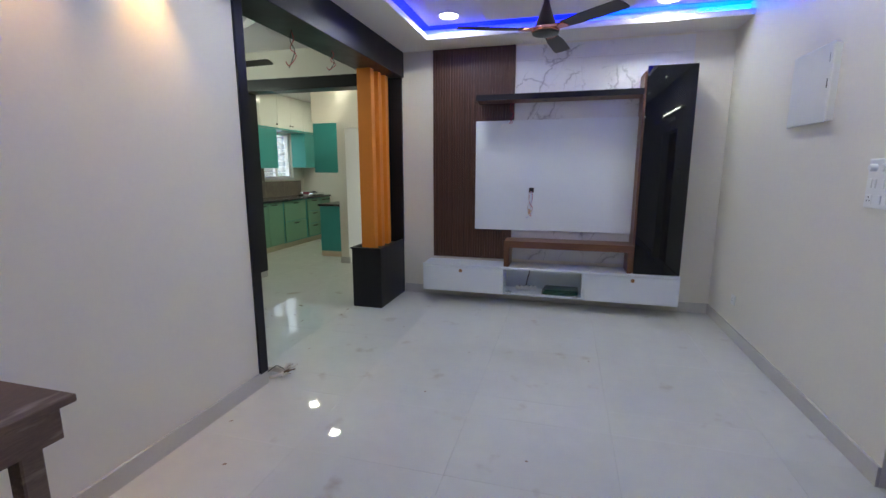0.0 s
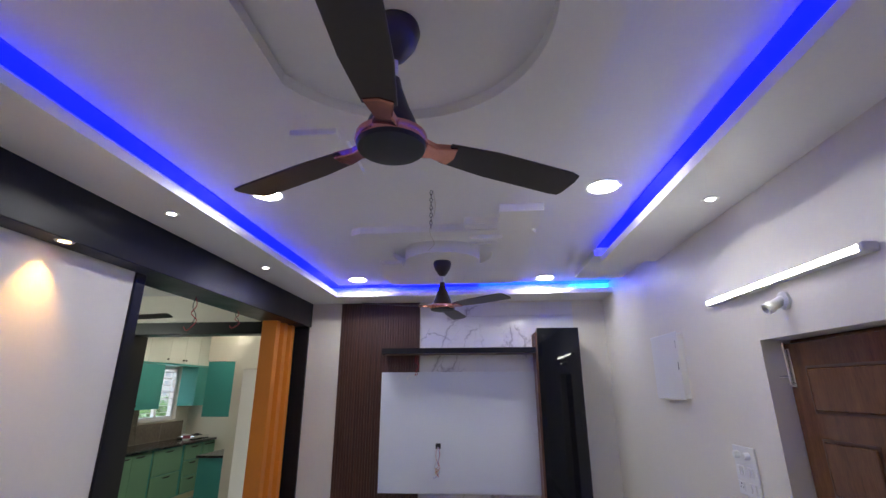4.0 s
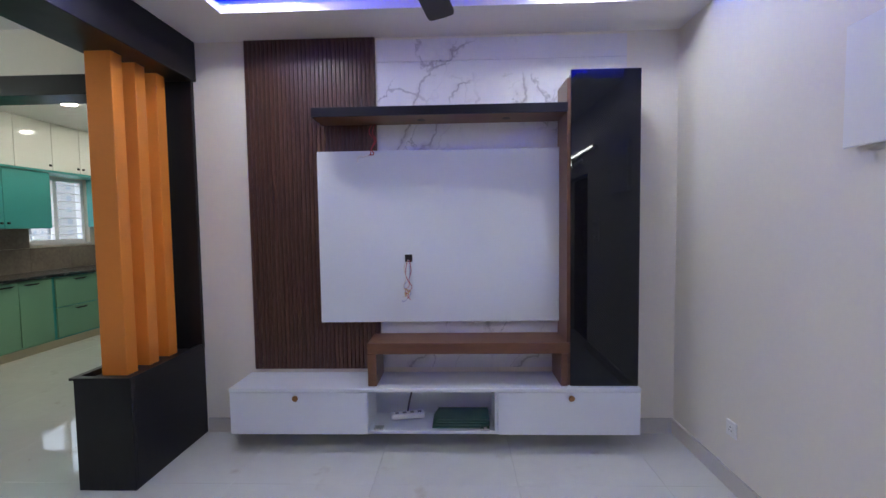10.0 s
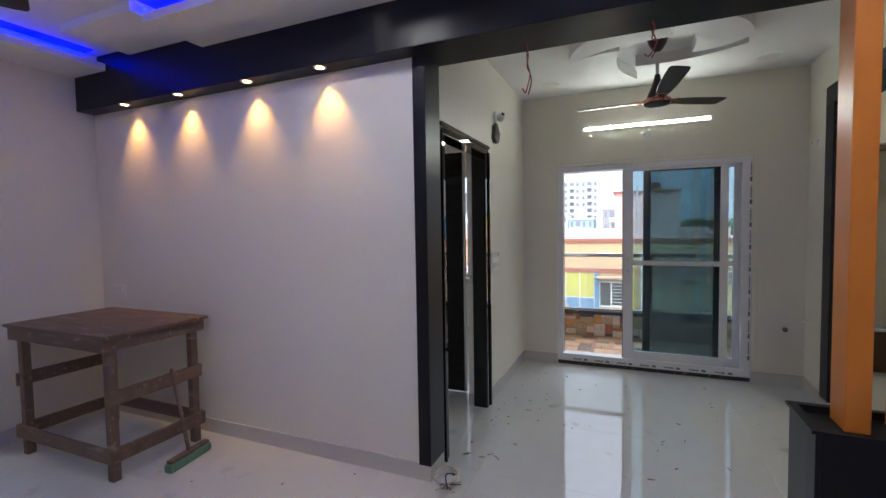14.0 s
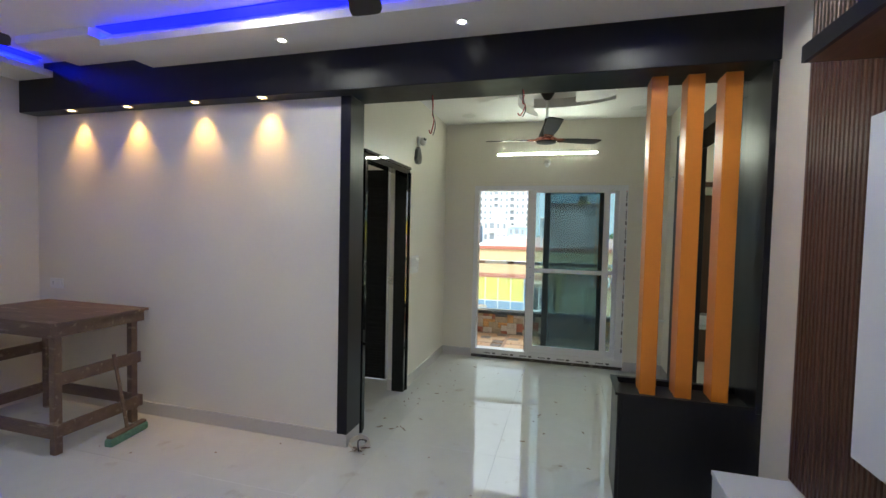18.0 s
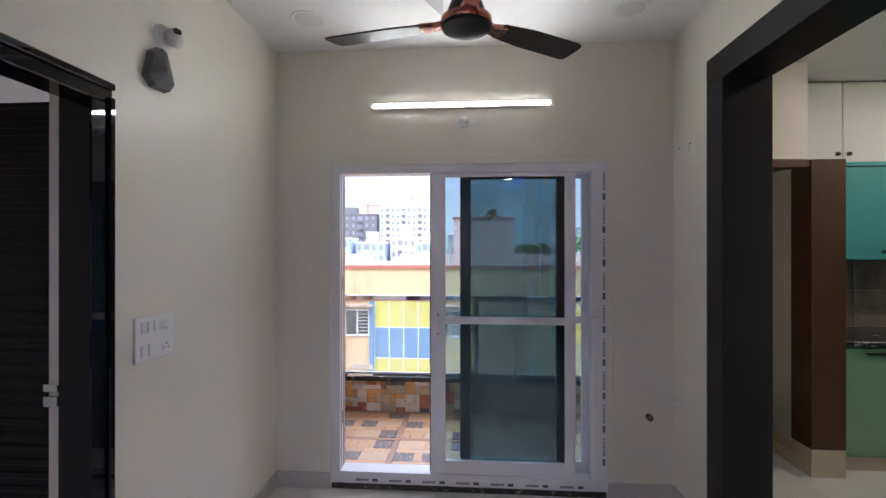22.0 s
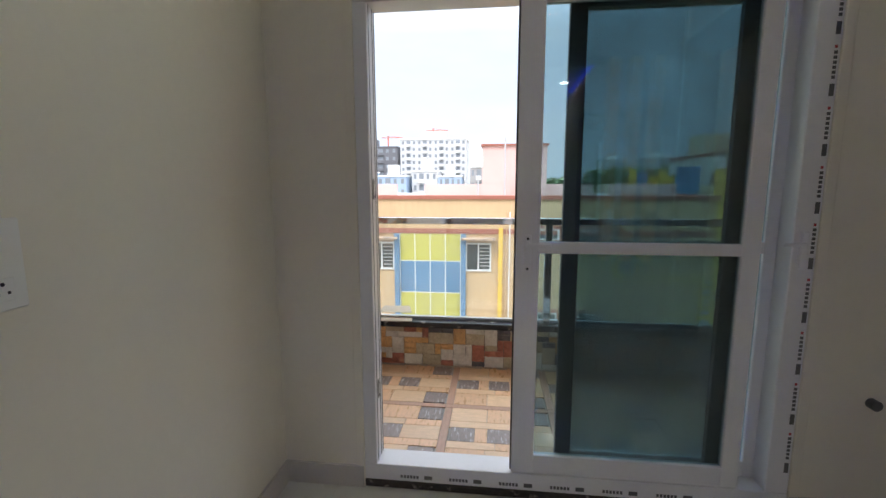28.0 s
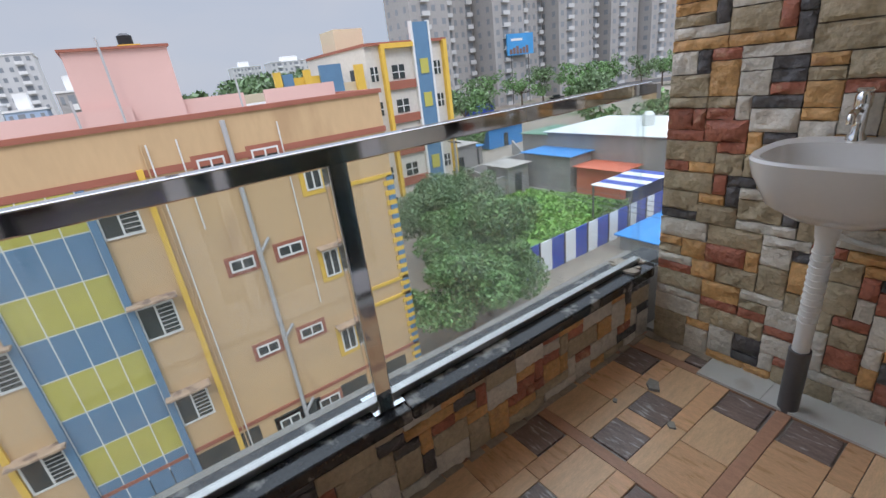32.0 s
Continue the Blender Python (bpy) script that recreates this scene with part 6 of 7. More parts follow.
for i in range(12):
    p = Vector((-0.02, -0.20, 0.70)).lerp(Vector((-0.04, -0.13, 0.20)), 0.2 + i * 0.045)
    q = Vector((-0.02, -0.20, 0.70)).lerp(Vector((-0.04, -0.13, 0.20)), 0.215 + i * 0.045)
    part("pipe_rib", tube(bmesh.new(), p, q, 0.027, 16), M_PLASTIC, basin, "", True)
part("trap_nut", tube(bmesh.new(), (-0.02, -0.20, 0.70), (-0.022, -0.195, 0.64), 0.034, 18, 0.026), M_PLASTIC, basin, "", True)
part("floor_pipe", tube(bmesh.new(), (-0.039, -0.135, 0.23), (-0.045, -0.115, -0.03), 0.031, 18), M_GREY, basin, "grey floor pipe", True)
bm = bmesh.new()
cable(bm, [(0.02, -0.05, 0.87), (-0.02, -0.06, 0.80), (-0.06, -0.08, 0.70), (-0.05, -0.06, 0.62), (0.05, -0.03, 0.58), (0.20, -0.02, 0.575), (0.34, -0.01, 0.585)], 0.009, 8)
part("supply_hose", bm, M_PLASTIC, basin, "white supply hose", True)
for sx, sy, s in ((-5.695, 5.175, 0.035), (-5.545, 5.035, 0.02), (-5.745, 5.005, 0.012)):
    scrap = part("mortar_scrap", prism([(-s, -s * 0.5), (s * 0.4, -s * 0.7), (s, 0.1 * s), (0.2 * s, s * 0.6), (-s * 0.7, s * 0.5)], 0.0, s * 0.35), M_CONC)
    scrap.matrix_basis = pose(sx, sy, ZF + 0.001, 0, 0, 40 * sx)
    tagged(scrap, "dried lump of mortar on the balcony tiles", "debris", "mortar lumps")

# ---- outside: ground ----
GZ = -10.8
M_EARTH = mat("dusty_ground", (0.24, 0.205, 0.165), 0.95, var=0.3, scale=0.12, fine=2.5, bump=0.3, bump_scale=2, dark=(0.10, 0.14, 0.06), dark_at=0.56, dark_scale=0.09)
M_ASPHALT = mat("asphalt", (0.075, 0.075, 0.075), 0.9, var=0.2, scale=0.4, fine=5)
M_GRASS = mat("grass", (0.13, 0.27, 0.05), 0.9, var=0.4, scale=0.6, fine=6, bump=0.6, bump_scale=5)
structure("ground", boxes((-2500, 400, -2000, 2500, GZ - 0.5, GZ)), M_EARTH, "dusty ground with scrub around the buildings")
structure("road", prism([(-140, 108), (-128, 100), (-70, 190), (-86, 196)], GZ + 0.0, GZ + 0.03), M_ASPHALT, "grey asphalt road beyond the plots")
structure("ground_grass", prism([(-36, 27), (-24.5, 22), (-22.8, 30), (-22.9, 36), (-30, 38), (-37, 33)], GZ, GZ + 0.05), M_GRASS, "patch of rough green grass")


def leaves(n, size, centre_fn, seed):
    """Many small leaf quads as one mesh."""
    r = np.random.RandomState(seed)
    c = centre_fn(r, n)
    ax = r.normal(size=(n, 3))
    ax /= np.linalg.norm(ax, axis=1)[:, None]
    ot = np.cross(ax, r.normal(size=(n, 3)))
    ot /= np.linalg.norm(ot, axis=1)[:, None]
    s = size * r.uniform(0.6, 1.3, (n, 1))
    v = np.stack([c - ax * s, c - ot * s * 0.45, c + ax * s, c + ot * s * 0.45], 1).reshape(-1, 3)
    f = np.arange(4 * n).reshape(-1, 4)
    me = bpy.data.meshes.new("leaves")
    me.from_pydata(v.tolist(), [], f.tolist())
    return me


def leaf_mat(name, color):
    m = mat(name, color, 0.6, var=0.35, scale=0.8, fine=9)
    n, l = m.node_tree.nodes, m.node_tree.links
    b = n["Principled BSDF"]
    src = b.inputs["Base Color"].links[0].from_socket
    geo = n.new("ShaderNodeNewGeometry")
    rg = n.new("ShaderNodeMapRange")
    rg.inputs["To Min"].default_value, rg.inputs["To Max"].default_value = 0.55, 1.6
    l.new(geo.outputs["Random Per Island"], rg.inputs["Value"])
    mu = n.new("ShaderNodeVectorMath")
    mu.operation = "SCALE"
    l.new(src, mu.inputs[0])
    l.new(rg.outputs["Result"], mu.inputs["Scale"])
    l.new(mu.outputs["Vector"], b.inputs["Base Color"])
    return m


M_LEAF = leaf_mat("tree_leaves", (0.115, 0.215, 0.075))
M_LEAF_DARK = leaf_mat("dark_leaves", (0.11, 0.175, 0.08))
M_BARK = mat("bark", (0.12, 0.09, 0.065), 0.9, var=0.4, scale=8, bump=0.5)


def tree(at, height, spread, n, size, seed, material=None, label="leafy green tree with an open crown"):
    t = thing("tree", label, "tree", at, "trees")
    r = random.Random(seed)
    bm = bmesh.new()
    fork = Vector((r.uniform(-0.3, 0.3), r.uniform(-0.3, 0.3), height * 0.38))
    tube(bm, (0, 0, 0), fork, height * 0.028, 8, height * 0.02)
    clumps = []
    for k in range(9):
        a = 2.4 * k + r.uniform(-0.4, 0.4)
        rad = spread * r.uniform(0.25, 0.85)
        top = Vector((rad * math.cos(a), rad * math.sin(a), height * r.uniform(0.5, 0.97) - 0.25 * rad))
        tube(bm, fork, top, height * 0.012, 6, height * 0.004)
        clumps.append((top, spread * r.uniform(0.28, 0.5)))
        for q in range(2):
            side = top + Vector((r.uniform(-1, 1), r.uniform(-1, 1), r.uniform(-0.5, 0.7))) * spread * 0.45
            clumps.append((side, spread * r.uniform(0.16, 0.34)))
    part("trunk", bm, M_BARK, t)
    cc = np.array([c for c, _ in clumps])
    cr = np.array([c for _, c in clumps])

    def centres(rs, m):
        k = rs.choice(len(cc), m, p=cr ** 2 / (cr ** 2).sum())
        d = rs.normal(size=(m, 3))
        d /= np.linalg.norm(d, axis=1)[:, None]
        return cc[k] + d * cr[k][:, None] * (rs.uniform(0.25, 1, (m, 1)) ** 0.5) * np.array([1, 1, 0.75])

    me = leaves(n, size, centres, seed)
    me.materials.append(material or M_LEAF)
    ob = new("crown", me)
    ob.parent = t
    return t


for x, y, h, s, n, sd, mt in ((-20.6, 16.6, 5.6, 3.2, 20000, 1, M_LEAF), (-28.2, 19.4, 5.6, 3.2, 11000, 2, M_LEAF_DARK), (-24.6, 18.6, 4.2, 2.4, 9000, 3, M_LEAF), (-32.5, 22.4, 4.4, 2.5, 6000, 4, M_LEAF_DARK), (-18.9, 14.0, 4.6, 2.0, 7000, 5, M_LEAF), (-28.6, 23.4, 2.9, 2.2, 5000, 7, M_LEAF), (-36.8, 26.4, 3.4, 2.2, 3000, 6, M_LEAF_DARK)):
    tree((x, y, GZ), h, s, int(n * 1.5), 0.105, sd, mt)
rng = random.Random(11)
far_rows = [(-58 - i * 1.2, 41 + i * 5.5, 3.5, 2.2) for i in range(3)] + [(-100 + i * 2.5, 88 + i * 7.5, 9.5, 4.6) for i in range(12)] + [(-78 - i * 2.0, 98 + i * 4.0, 7.0, 3.4) for i in range(6)] + [(-72, 55, 9.0, 4.5), (-78, 62, 8.0, 4.0), (-84, 70, 9.0, 4.6), (-46, 60, 6, 3), (-40, 66, 6, 3), (-62, 84, 8, 4)]
for i, (x, y, h, s) in enumerate(far_rows):
    tree((x + rng.uniform(-2, 2), y + rng.uniform(-2, 2), GZ), h, s, 900, 0.42, 40 + i, rng.choice((M_LEAF, M_LEAF_DARK)), "distant leafy roadside tree")
# far woods on the skyline
def woods(rs, m):
    x = rs.uniform(-330, -220, m)
    y = np.concatenate([rs.uniform(-10, 120, m - m // 4), rs.uniform(-150, -95, m // 4)])
    top = 13 + 6 * np.sin(y * 0.21) + 4 * np.sin(y * 0.07 + 2)
    return np.stack([x, y, GZ + rs.uniform(0, 1, m) ** 0.6 * top], 1)


me = leaves(16000, 2.0, woods, 77)
me.materials.append(M_LEAF_DARK)
tagged(new("far_woods", me), "distant dark green woods on the skyline", "trees", "", "stuff")
def tufts(rs, m):
    u, v = rs.uniform(0, 1, m), rs.uniform(0, 1, m)
    x = -35.5 + u * 12.3
    y = 24.5 + v * 10.5 + 1.5 * u
    return np.stack([x, y, GZ + 0.06 + rs.uniform(0, 0.32, m)], 1)


me = leaves(7000, 0.22, tufts, 31)
me.materials.append(leaf_mat("grass_blades", (0.15, 0.31, 0.06)))
tagged(new("grass", me), "rough green grass and weeds in the plot", "grass", "", "stuff")

# ---- apartment block across the lane ----
M_OCHRE = mat("ochre_plaster", (0.56, 0.385, 0.215), 0.85, var=0.08, scale=0.5, fine=6, stretch=(1, 1, 0.3), bump=0.1, dark=(0.47, 0.31, 0.17), dark_at=0.60, dark_scale=0.9)
M_REDBAND = mat("brick_red_paint", (0.33, 0.115, 0.075), 0.8, var=0.15, scale=1.5)
M_YELLOW = mat("yellow_paint", (0.72, 0.46, 0.075), 0.8, var=0.08, scale=1.5)
M_BLUEPAINT = mat("grey_blue_paint", (0.105, 0.215, 0.34), 0.75, var=0.12, scale=1.2)
M_LIME = mat("lime_yellow_paint", (0.47, 0.43, 0.095), 0.75, var=0.10, scale=1.2)
M_WINDARK = mat("dark_window_glass", (0.035, 0.045, 0.045), 0.12, var=0.4, scale=1.5)
M_LEDGE = mat("weathered_ledge", (0.42, 0.30, 0.21), 0.9, var=0.4, scale=4, dark=(0.16, 0.11, 0.09), dark_at=0.5)
M_PINK = mat("pink_plaster", (0.66, 0.42, 0.37), 0.85, var=0.06, scale=0.6, bump=0.1)
M_PVC = mat("grey_pvc", (0.42, 0.42, 0.42), 0.6, var=0.1)
M_WHITEPAINT = mat("white_paint", (0.72, 0.72, 0.70), 0.8, var=0.1, scale=0.7)
FX = -19.37


def fy(v):
    return 2.525 + (v - 2.45) * 0.862


def fz(v):
    return -1.61 + (v + 1.68) * 0.885


block = thing("apartment_block", "ochre apartment block with blue and yellow panels", "building", (FX, 0, 0))


def fbox(name, y0, y1, z0, z1, d0, d1, material, parent=None, label=""):
    return part(name, boxes((d0, d1, fy(y0), fy(y1), fz(z0), fz(z1))), material, parent or block, label)


walls = part("wall", boxes((-11, 0, -20, fy(12.85), GZ, fz(1.0))), M_OCHRE, block)
part("roof_slab", boxes((-10.8, -0.2, -19.8, fy(12.7), fz(1.0), fz(1.02))), M_CONC, block)
fbox("roof_edge", -26, 12.95, 1.0, 1.16, -0.25, 0.06, M_REDBAND)
part("roof_edge", boxes((-11.0, -0.25, fy(12.65), fy(12.95), fz(1.0), fz(1.16))), M_REDBAND, block)
fbox("band", -26, 12.9, -0.45, -0.24, 0.0, 0.04, M_REDBAND)
pan_edges = [-0.45, -1.64, -3.03, -4.38, -5.75, -7.14, -8.52, -9.9, -11.3]
for i in range(8):
    for c in range(4):
        y0 = -0.25 + c * 0.675
        fbox("facade_panel", y0 + 0.02, y0 + 0.655, pan_edges[i + 1] + 0.02, pan_edges[i] - 0.02, 0.0, 0.035, M_LIME if i % 2 == 0 else M_BLUEPAINT)
    fbox("white_joint", -0.25, 2.45, pan_edges[i + 1] - 0.02, pan_edges[i + 1] + 0.02, 0.0, 0.028, M_WHITEPAINT)
for c in range(5):
    y0 = -0.25 + c * 0.675
    fbox("white_joint", y0 - 0.02, y0 + 0.02, -11.6, -0.45, 0.0, 0.026, M_WHITEPAINT)
for y0 in (-0.48, 2.47):
    fbox("blue_fin", y0, y0 + 0.21, -11.6, -0.47, 0.0, 0.16, M_BLUEPAINT)
for y0 in (-1.86, 4.09):
    fbox("yellow_pilaster", y0, y0 + 0.18, -11.6, -0.2, 0.0, 0.12, M_YELLOW)


def facade_window(y0, y1, z0, z1, frame_mat, ledge=True, bars=True, border=0.0):
    w = fbox("window", y0, y1, z0, z1, 0.0, 0.02, M_WINDARK)
    t = 0.055
    part("frame", boxes((0.02, 0.05, fy(y0), fy(y1), fz(z0), fz(z0) + t), (0.02, 0.05, fy(y0), fy(y1), fz(z1) - t, fz(z1)), (0.02, 0.05, fy(y0), fy(y0) + t, fz(z0) + t, fz(z1) - t), (0.02, 0.05, fy(y1) - t, fy(y1), fz(z0) + t, fz(z1) - t),
                        (0.02, 0.05, (fy(y0) + fy(y1)) / 2 - 0.025, (fy(y0) + fy(y1)) / 2 + 0.025, fz(z0) + t, fz(z1) - t)), frame_mat, w)
    if bars:
        n = max(3, int((fz(z1) - fz(z0)) / 0.13))
        part("bars", boxes(*[(0.05, 0.065, (fy(y0) + fy(y1)) / 2, fy(y1) - t, fz(z0) + (i + 0.5) * (fz(z1) - fz(z0)) / n, fz(z0) + (i + 0.5) * (fz(z1) - fz(z0)) / n + 0.018) for i in range(n)]), M_WHITEPAINT, w)
    if ledge:
        part("ledge", boxes((0.0, 0.42, fy(y0) - 0.15, fy(y1) + 0.15, fz(z1) + 0.12, fz(z1) + 0.20), bevel=0.01), M_LEDGE, w, "weathered concrete sunshade")
    if border:
        part("border", boxes((0.0, 0.03, fy(y0) - border, fy(y1) + border, fz(z0) - border, fz(z0)), (0.0, 0.03, fy(y0) - border, fy(y1) + border, fz(z1), fz(z1) + border), (0.0, 0.03, fy(y0) - border, fy(y0), fz(z0), fz(z1)), (0.0, 0.03, fy(y1), fy(y1) + border, fz(z0), fz(z1))), M_REDBAND if border < 0.15 else M_YELLOW, w)
    return w


for f in range(4):
    dz = -3.56 * f
    if f < 3:
        for y0, y1 in ((-1.66, -0.5), (2.67, 3.78)):
            facade_window(y0, y1, -2.05 + dz, -0.83 + dz, M_WHITEPAINT)
    for y0, y1 in ((5.78, 6.64), (7.52, 8.47), (-3.28, -2.76), (-4.55, -4.06), (-9.3, -8.5)):
        if f < 3 or y0 > 0:
            facade_window(y0, y1, -0.67 + dz, -0.22 + dz, M_WHITEPAINT, False, False, 0.12)
    if f < 3:
        facade_window(9.14, 9.79, -2.05 + dz, -0.93 + dz, M_WHITEPAINT, f > 0, False, 0.16)
        fbox("yellow_band", 9.95, 12.85, (-2.26, -6.92, -7.72)[f], (-2.11, -6.77, -7.57)[f], 0.0, 0.05, M_YELLOW)
for i in range(22):
    z = -2.2 - 0.42 * i
    fbox("quoin", 12.55, 12.87, z - 0.21, z, 0.0, 0.05, M_BLUEPAINT)
    fbox("quoin", 12.40, 12.87, z - 0.42, z - 0.21, 0.0, 0.05, M_YELLOW)
for y, z1 in ((6.87, 0.85), (-3.72, 0.75)):
    p = part("downpipe", tube(bmesh.new(), (0.12, fy(y), fz(z1)), (0.12, fy(y), GZ), 0.075, 10), M_PVC, block, "grey downpipe", True)
    for k in range(3):
        z = -3.5 - 3.6 * k
        part("branch", tube(bmesh.new(), (0.12, fy(y), fz(z - 0.3)), (0.12, fy(y) + 0.38, fz(z + 0.2)), 0.055, 8), M_PVC, p, "", True)
for y, z0, z1 in ((4.42, -12, 0.5), (4.56, -12, 0.48), (5.41, -2.45, 0.5), (8.63, -6.5, 0.55), (-5.2, -6.5, 0.3)):
    part("conduit", tube(bmesh.new(), (0.05, fy(y), fz(z0)), (0.05, fy(y), fz(z1)), 0.022, 6), M_OCHRE if y == 4.42 else M_WHITEPAINT, block, "", True)
for y0, y1, z1 in ((1.0, 5.0, -10.6), (5.6, 7.6, -10.7), (8.6, 12.0, -10.7)):
    fbox("shutter", y0, y1, -13.5, z1, -0.02, 0.03, M_WINDARK, None, "dark ground-floor opening")
fbox("yellow_band", -26, 12.85, -10.45, -10.3, 0.0, 0.05, M_REDBAND)
stairhead = part("stairhead", boxes((-7.5, -4.4, 3.18, 6.10, fz(1.0), 3.05)), M_PINK, block, "pink rooftop stair room")
part("stair_roof", boxes((-7.6, -4.3, 3.11, 6.17, 3.05, 3.13)), M_REDBAND, stairhead)
part("tank_stand", boxes((-6.6, -5.9, 4.8, 5.5, 3.13, 3.33)), M_YELLOW, stairhead)
part("water_tank", lathe([(0, 3.33), (0.24, 3.33), (0.24, 3.63), (0.12, 3.71), (0, 3.71)], 18, pose(-6.25, 5.1, 0)), M_DARK, stairhead, "black water tank", True)
for y0, y1, x in ((0.5, 4.5, -4.2), (5.4, 8.2, -4.6), (8.6, 11.3, -3.2), (-16, -1, -5.0)):
    part("roof_wall", boxes((x - 0.15, x, y0, y1, fz(1.0), fz(1.0) + 0.55)), M_PINK, block, "low pink rooftop wall")
for y, h in ((4.2, 2.6), (3.0, 0.9), (7.9, 1.2)):
    part("roof_pipe", tube(bmesh.new(), (-3.9, y, fz(1.0)), (-3.9, y, fz(1.0) + h), 0.035, 6), M_PVC, block)


# ---- further buildings ----
def grid_building(name, label, x, y0, y1, z1, depth, floors, cols, wall, trim, group="", rz=0, bays=True, south=True):
    """A tower with its front towards +x: walls, roof, window and balcony rows."""
    b = thing(name, label, "building", (x, (y0 + y1) / 2, GZ), group, "", rz)
    w, h = (y1 - y0), z1 - GZ
    part("wall", boxes((-depth, 0, -w / 2, w / 2, 0, h)), wall, b)
    part("roof", boxes((-depth - 0.2, 0.2, -w / 2 - 0.2, w / 2 + 0.2, h, h + 0.4), (-depth * 0.6, -depth * 0.3, -w * 0.2, w * 0.15, h + 0.4, h + 3.2)), trim, b)
    cw, fh = w / cols, h / floors
    glassy = M_HAZED_GLASS
    win = link_data("window", boxes((0.0, 0.06, -cw * 0.20, cw * 0.20, 0.0, fh * 0.45)), glassy)
    bal = link_data("balcony", boxes((0.0, 0.9, -cw * 0.42, cw * 0.42, 0.0, fh * 0.06), (0.84, 0.9, -cw * 0.42, cw * 0.42, fh * 0.06, fh * 0.34)), trim)
    # Flat darker sheet stands in for the shade inside each balcony.
    hollow_shade = link_data("recess", boxes((0.0, 0.03, -cw * 0.36, cw * 0.36, fh * 0.05, fh * 0.85)), glassy)
    for c in range(cols):
        y = -w / 2 + (c + 0.5) * cw
        for f in range(floors):
            z = f * fh
            if bays and c % 3 == 1:
                share("balcony", bal, b, pose(0, y, z))
                share("recess", hollow_shade, b, pose(0, y, z))
            else:
                share("window", win, b, pose(0, y, z + fh * 0.35))
    if south:
        n = max(2, int(depth / 4))
        for c in range(n):
            for f in range(floors):
                share("window", win, b, pose(-depth * (c + 0.5) / n, -w / 2, f * fh + fh * 0.35, 0, 0, -90))
    return b


# Window tone lightened: the distance haze is put into its colour.
M_HAZED_GLASS = mat("hazed_far_window", (0.23, 0.25, 0.27), 0.4, var=0.2)
M_TOWER = mat("grey_tower_plaster", (0.36, 0.345, 0.33), 0.9, var=0.12, scale=0.15, fine=1.5)
M_TOWER2 = mat("pale_tower_plaster", (0.55, 0.55, 0.54), 0.9, var=0.08, scale=0.2)
M_RAW = mat("raw_concrete_frame", (0.16, 0.16, 0.17), 0.95, var=0.2, scale=0.2)
M_PALEBLUE = mat("pale_blue_plaster", (0.35, 0.45, 0.58), 0.85, var=0.1, scale=0.3)
for i, (x, y0, y1, z1) in enumerate(((-110, 72, 84, 46), (-116, 85, 97, 46), (-108, 98, 110, 44), (-112, 111, 122, 46), (-106, 123, 136, 46), (-112, 137, 150, 48), (-108, 152, 168, 46), (-104, 170, 190, 46))):
    grid_building("apartment_tower", "tall unfinished grey concrete apartment tower", x, y0, y1, z1, 12, 18, 5 if i % 2 else 4, M_TOWER, M_TOWER2, "grey towers")
hoard = thing("billboard", "blue billboard on the grey tower", "billboard", (-106.5, 0, 0))
M_SIGN = mat("sign_blue", (0.05, 0.30, 0.62), 0.5, var=0.2, scale=0.3)
M_SIGN2 = mat("sign_brown", (0.20, 0.12, 0.10), 0.5, var=0.4, scale=0.5)
part("board", boxes((-0.4, 0.0, 101.5, 112.0, 2.8, 8.5)), M_SIGN, hoard)
for i in range(6):
    part("picture_block", boxes((0.0, 0.05, 102.3 + i * 1.3, 103.3 + i * 1.3, 3.1, 4.4 + 0.4 * (i % 3))), M_SIGN2, hoard)
part("lettering_bar", boxes((0.0, 0.05, 103.0, 107.5, 6.6, 7.2)), M_WHITEPAINT, hoard)
for y in (103, 110):
    part("leg", boxes((-0.3, -0.1, y - 0.1, y + 0.1, GZ, 2.8)), M_GREY, hoard)
grid_building("apartment_tower", "white high-rise apartment tower on the skyline", -160, -29.8, -6.6, 16.5, 14, 12, 12, M_TOWER2, M_WHITEPAINT, "skyline towers", 0, True, False)
raw = grid_building("apartment_tower", "dark unfinished tower with a crane on top", -165, -57, -32, 14.4, 14, 9, 10, M_RAW, M_RAW, "skyline towers", 0, True, False)
M_CRANE = mat("crane_red", (0.50, 0.16, 0.12), 0.6)
for cx, cy, cz in ((-168, -36, 14.4), (-166, -19, 16.5)):
    cr = thing("tower_crane", "small red tower crane on the skyline", "crane", (cx, cy, cz), "cranes")
    part("mast", boxes((-0.25, 0.25, -0.25, 0.25, -0.2, 4.5)), M_CRANE, cr)
    part("jib", boxes((-0.15, 0.15, -2.5, 5.5, 3.6, 3.9)), M_CRANE, cr)
    part("stay", tube(bmesh.new(), (0, 0, 4.5), (0, 4.5, 3.9), 0.08, 5), M_CRANE, cr)
for i, (y0, y1, z1, mt) in enumerate(((-66, -55, 1.5, M_WHITEPAINT), (-54, -46, 3.4, M_PALEBLUE), (-45, -38, 2.4, M_TOWER2), (-37, -29, 4.3, M_PALEBLUE), (-28, -20, 3.2, M_PALEBLUE), (-19, -12, 4.6, M_TOWER2), (-11, -5, 3.0, M_PALEBLUE), (-3, 3, 5.5, M_TOWER))):
    grid_building("low_block", "low pale blue and white apartment house in the distance", -118 - 3 * (i % 3), y0, y1, z1, 9, 5, 4, mt, M_WHITEPAINT, "low houses", 0, True, False)
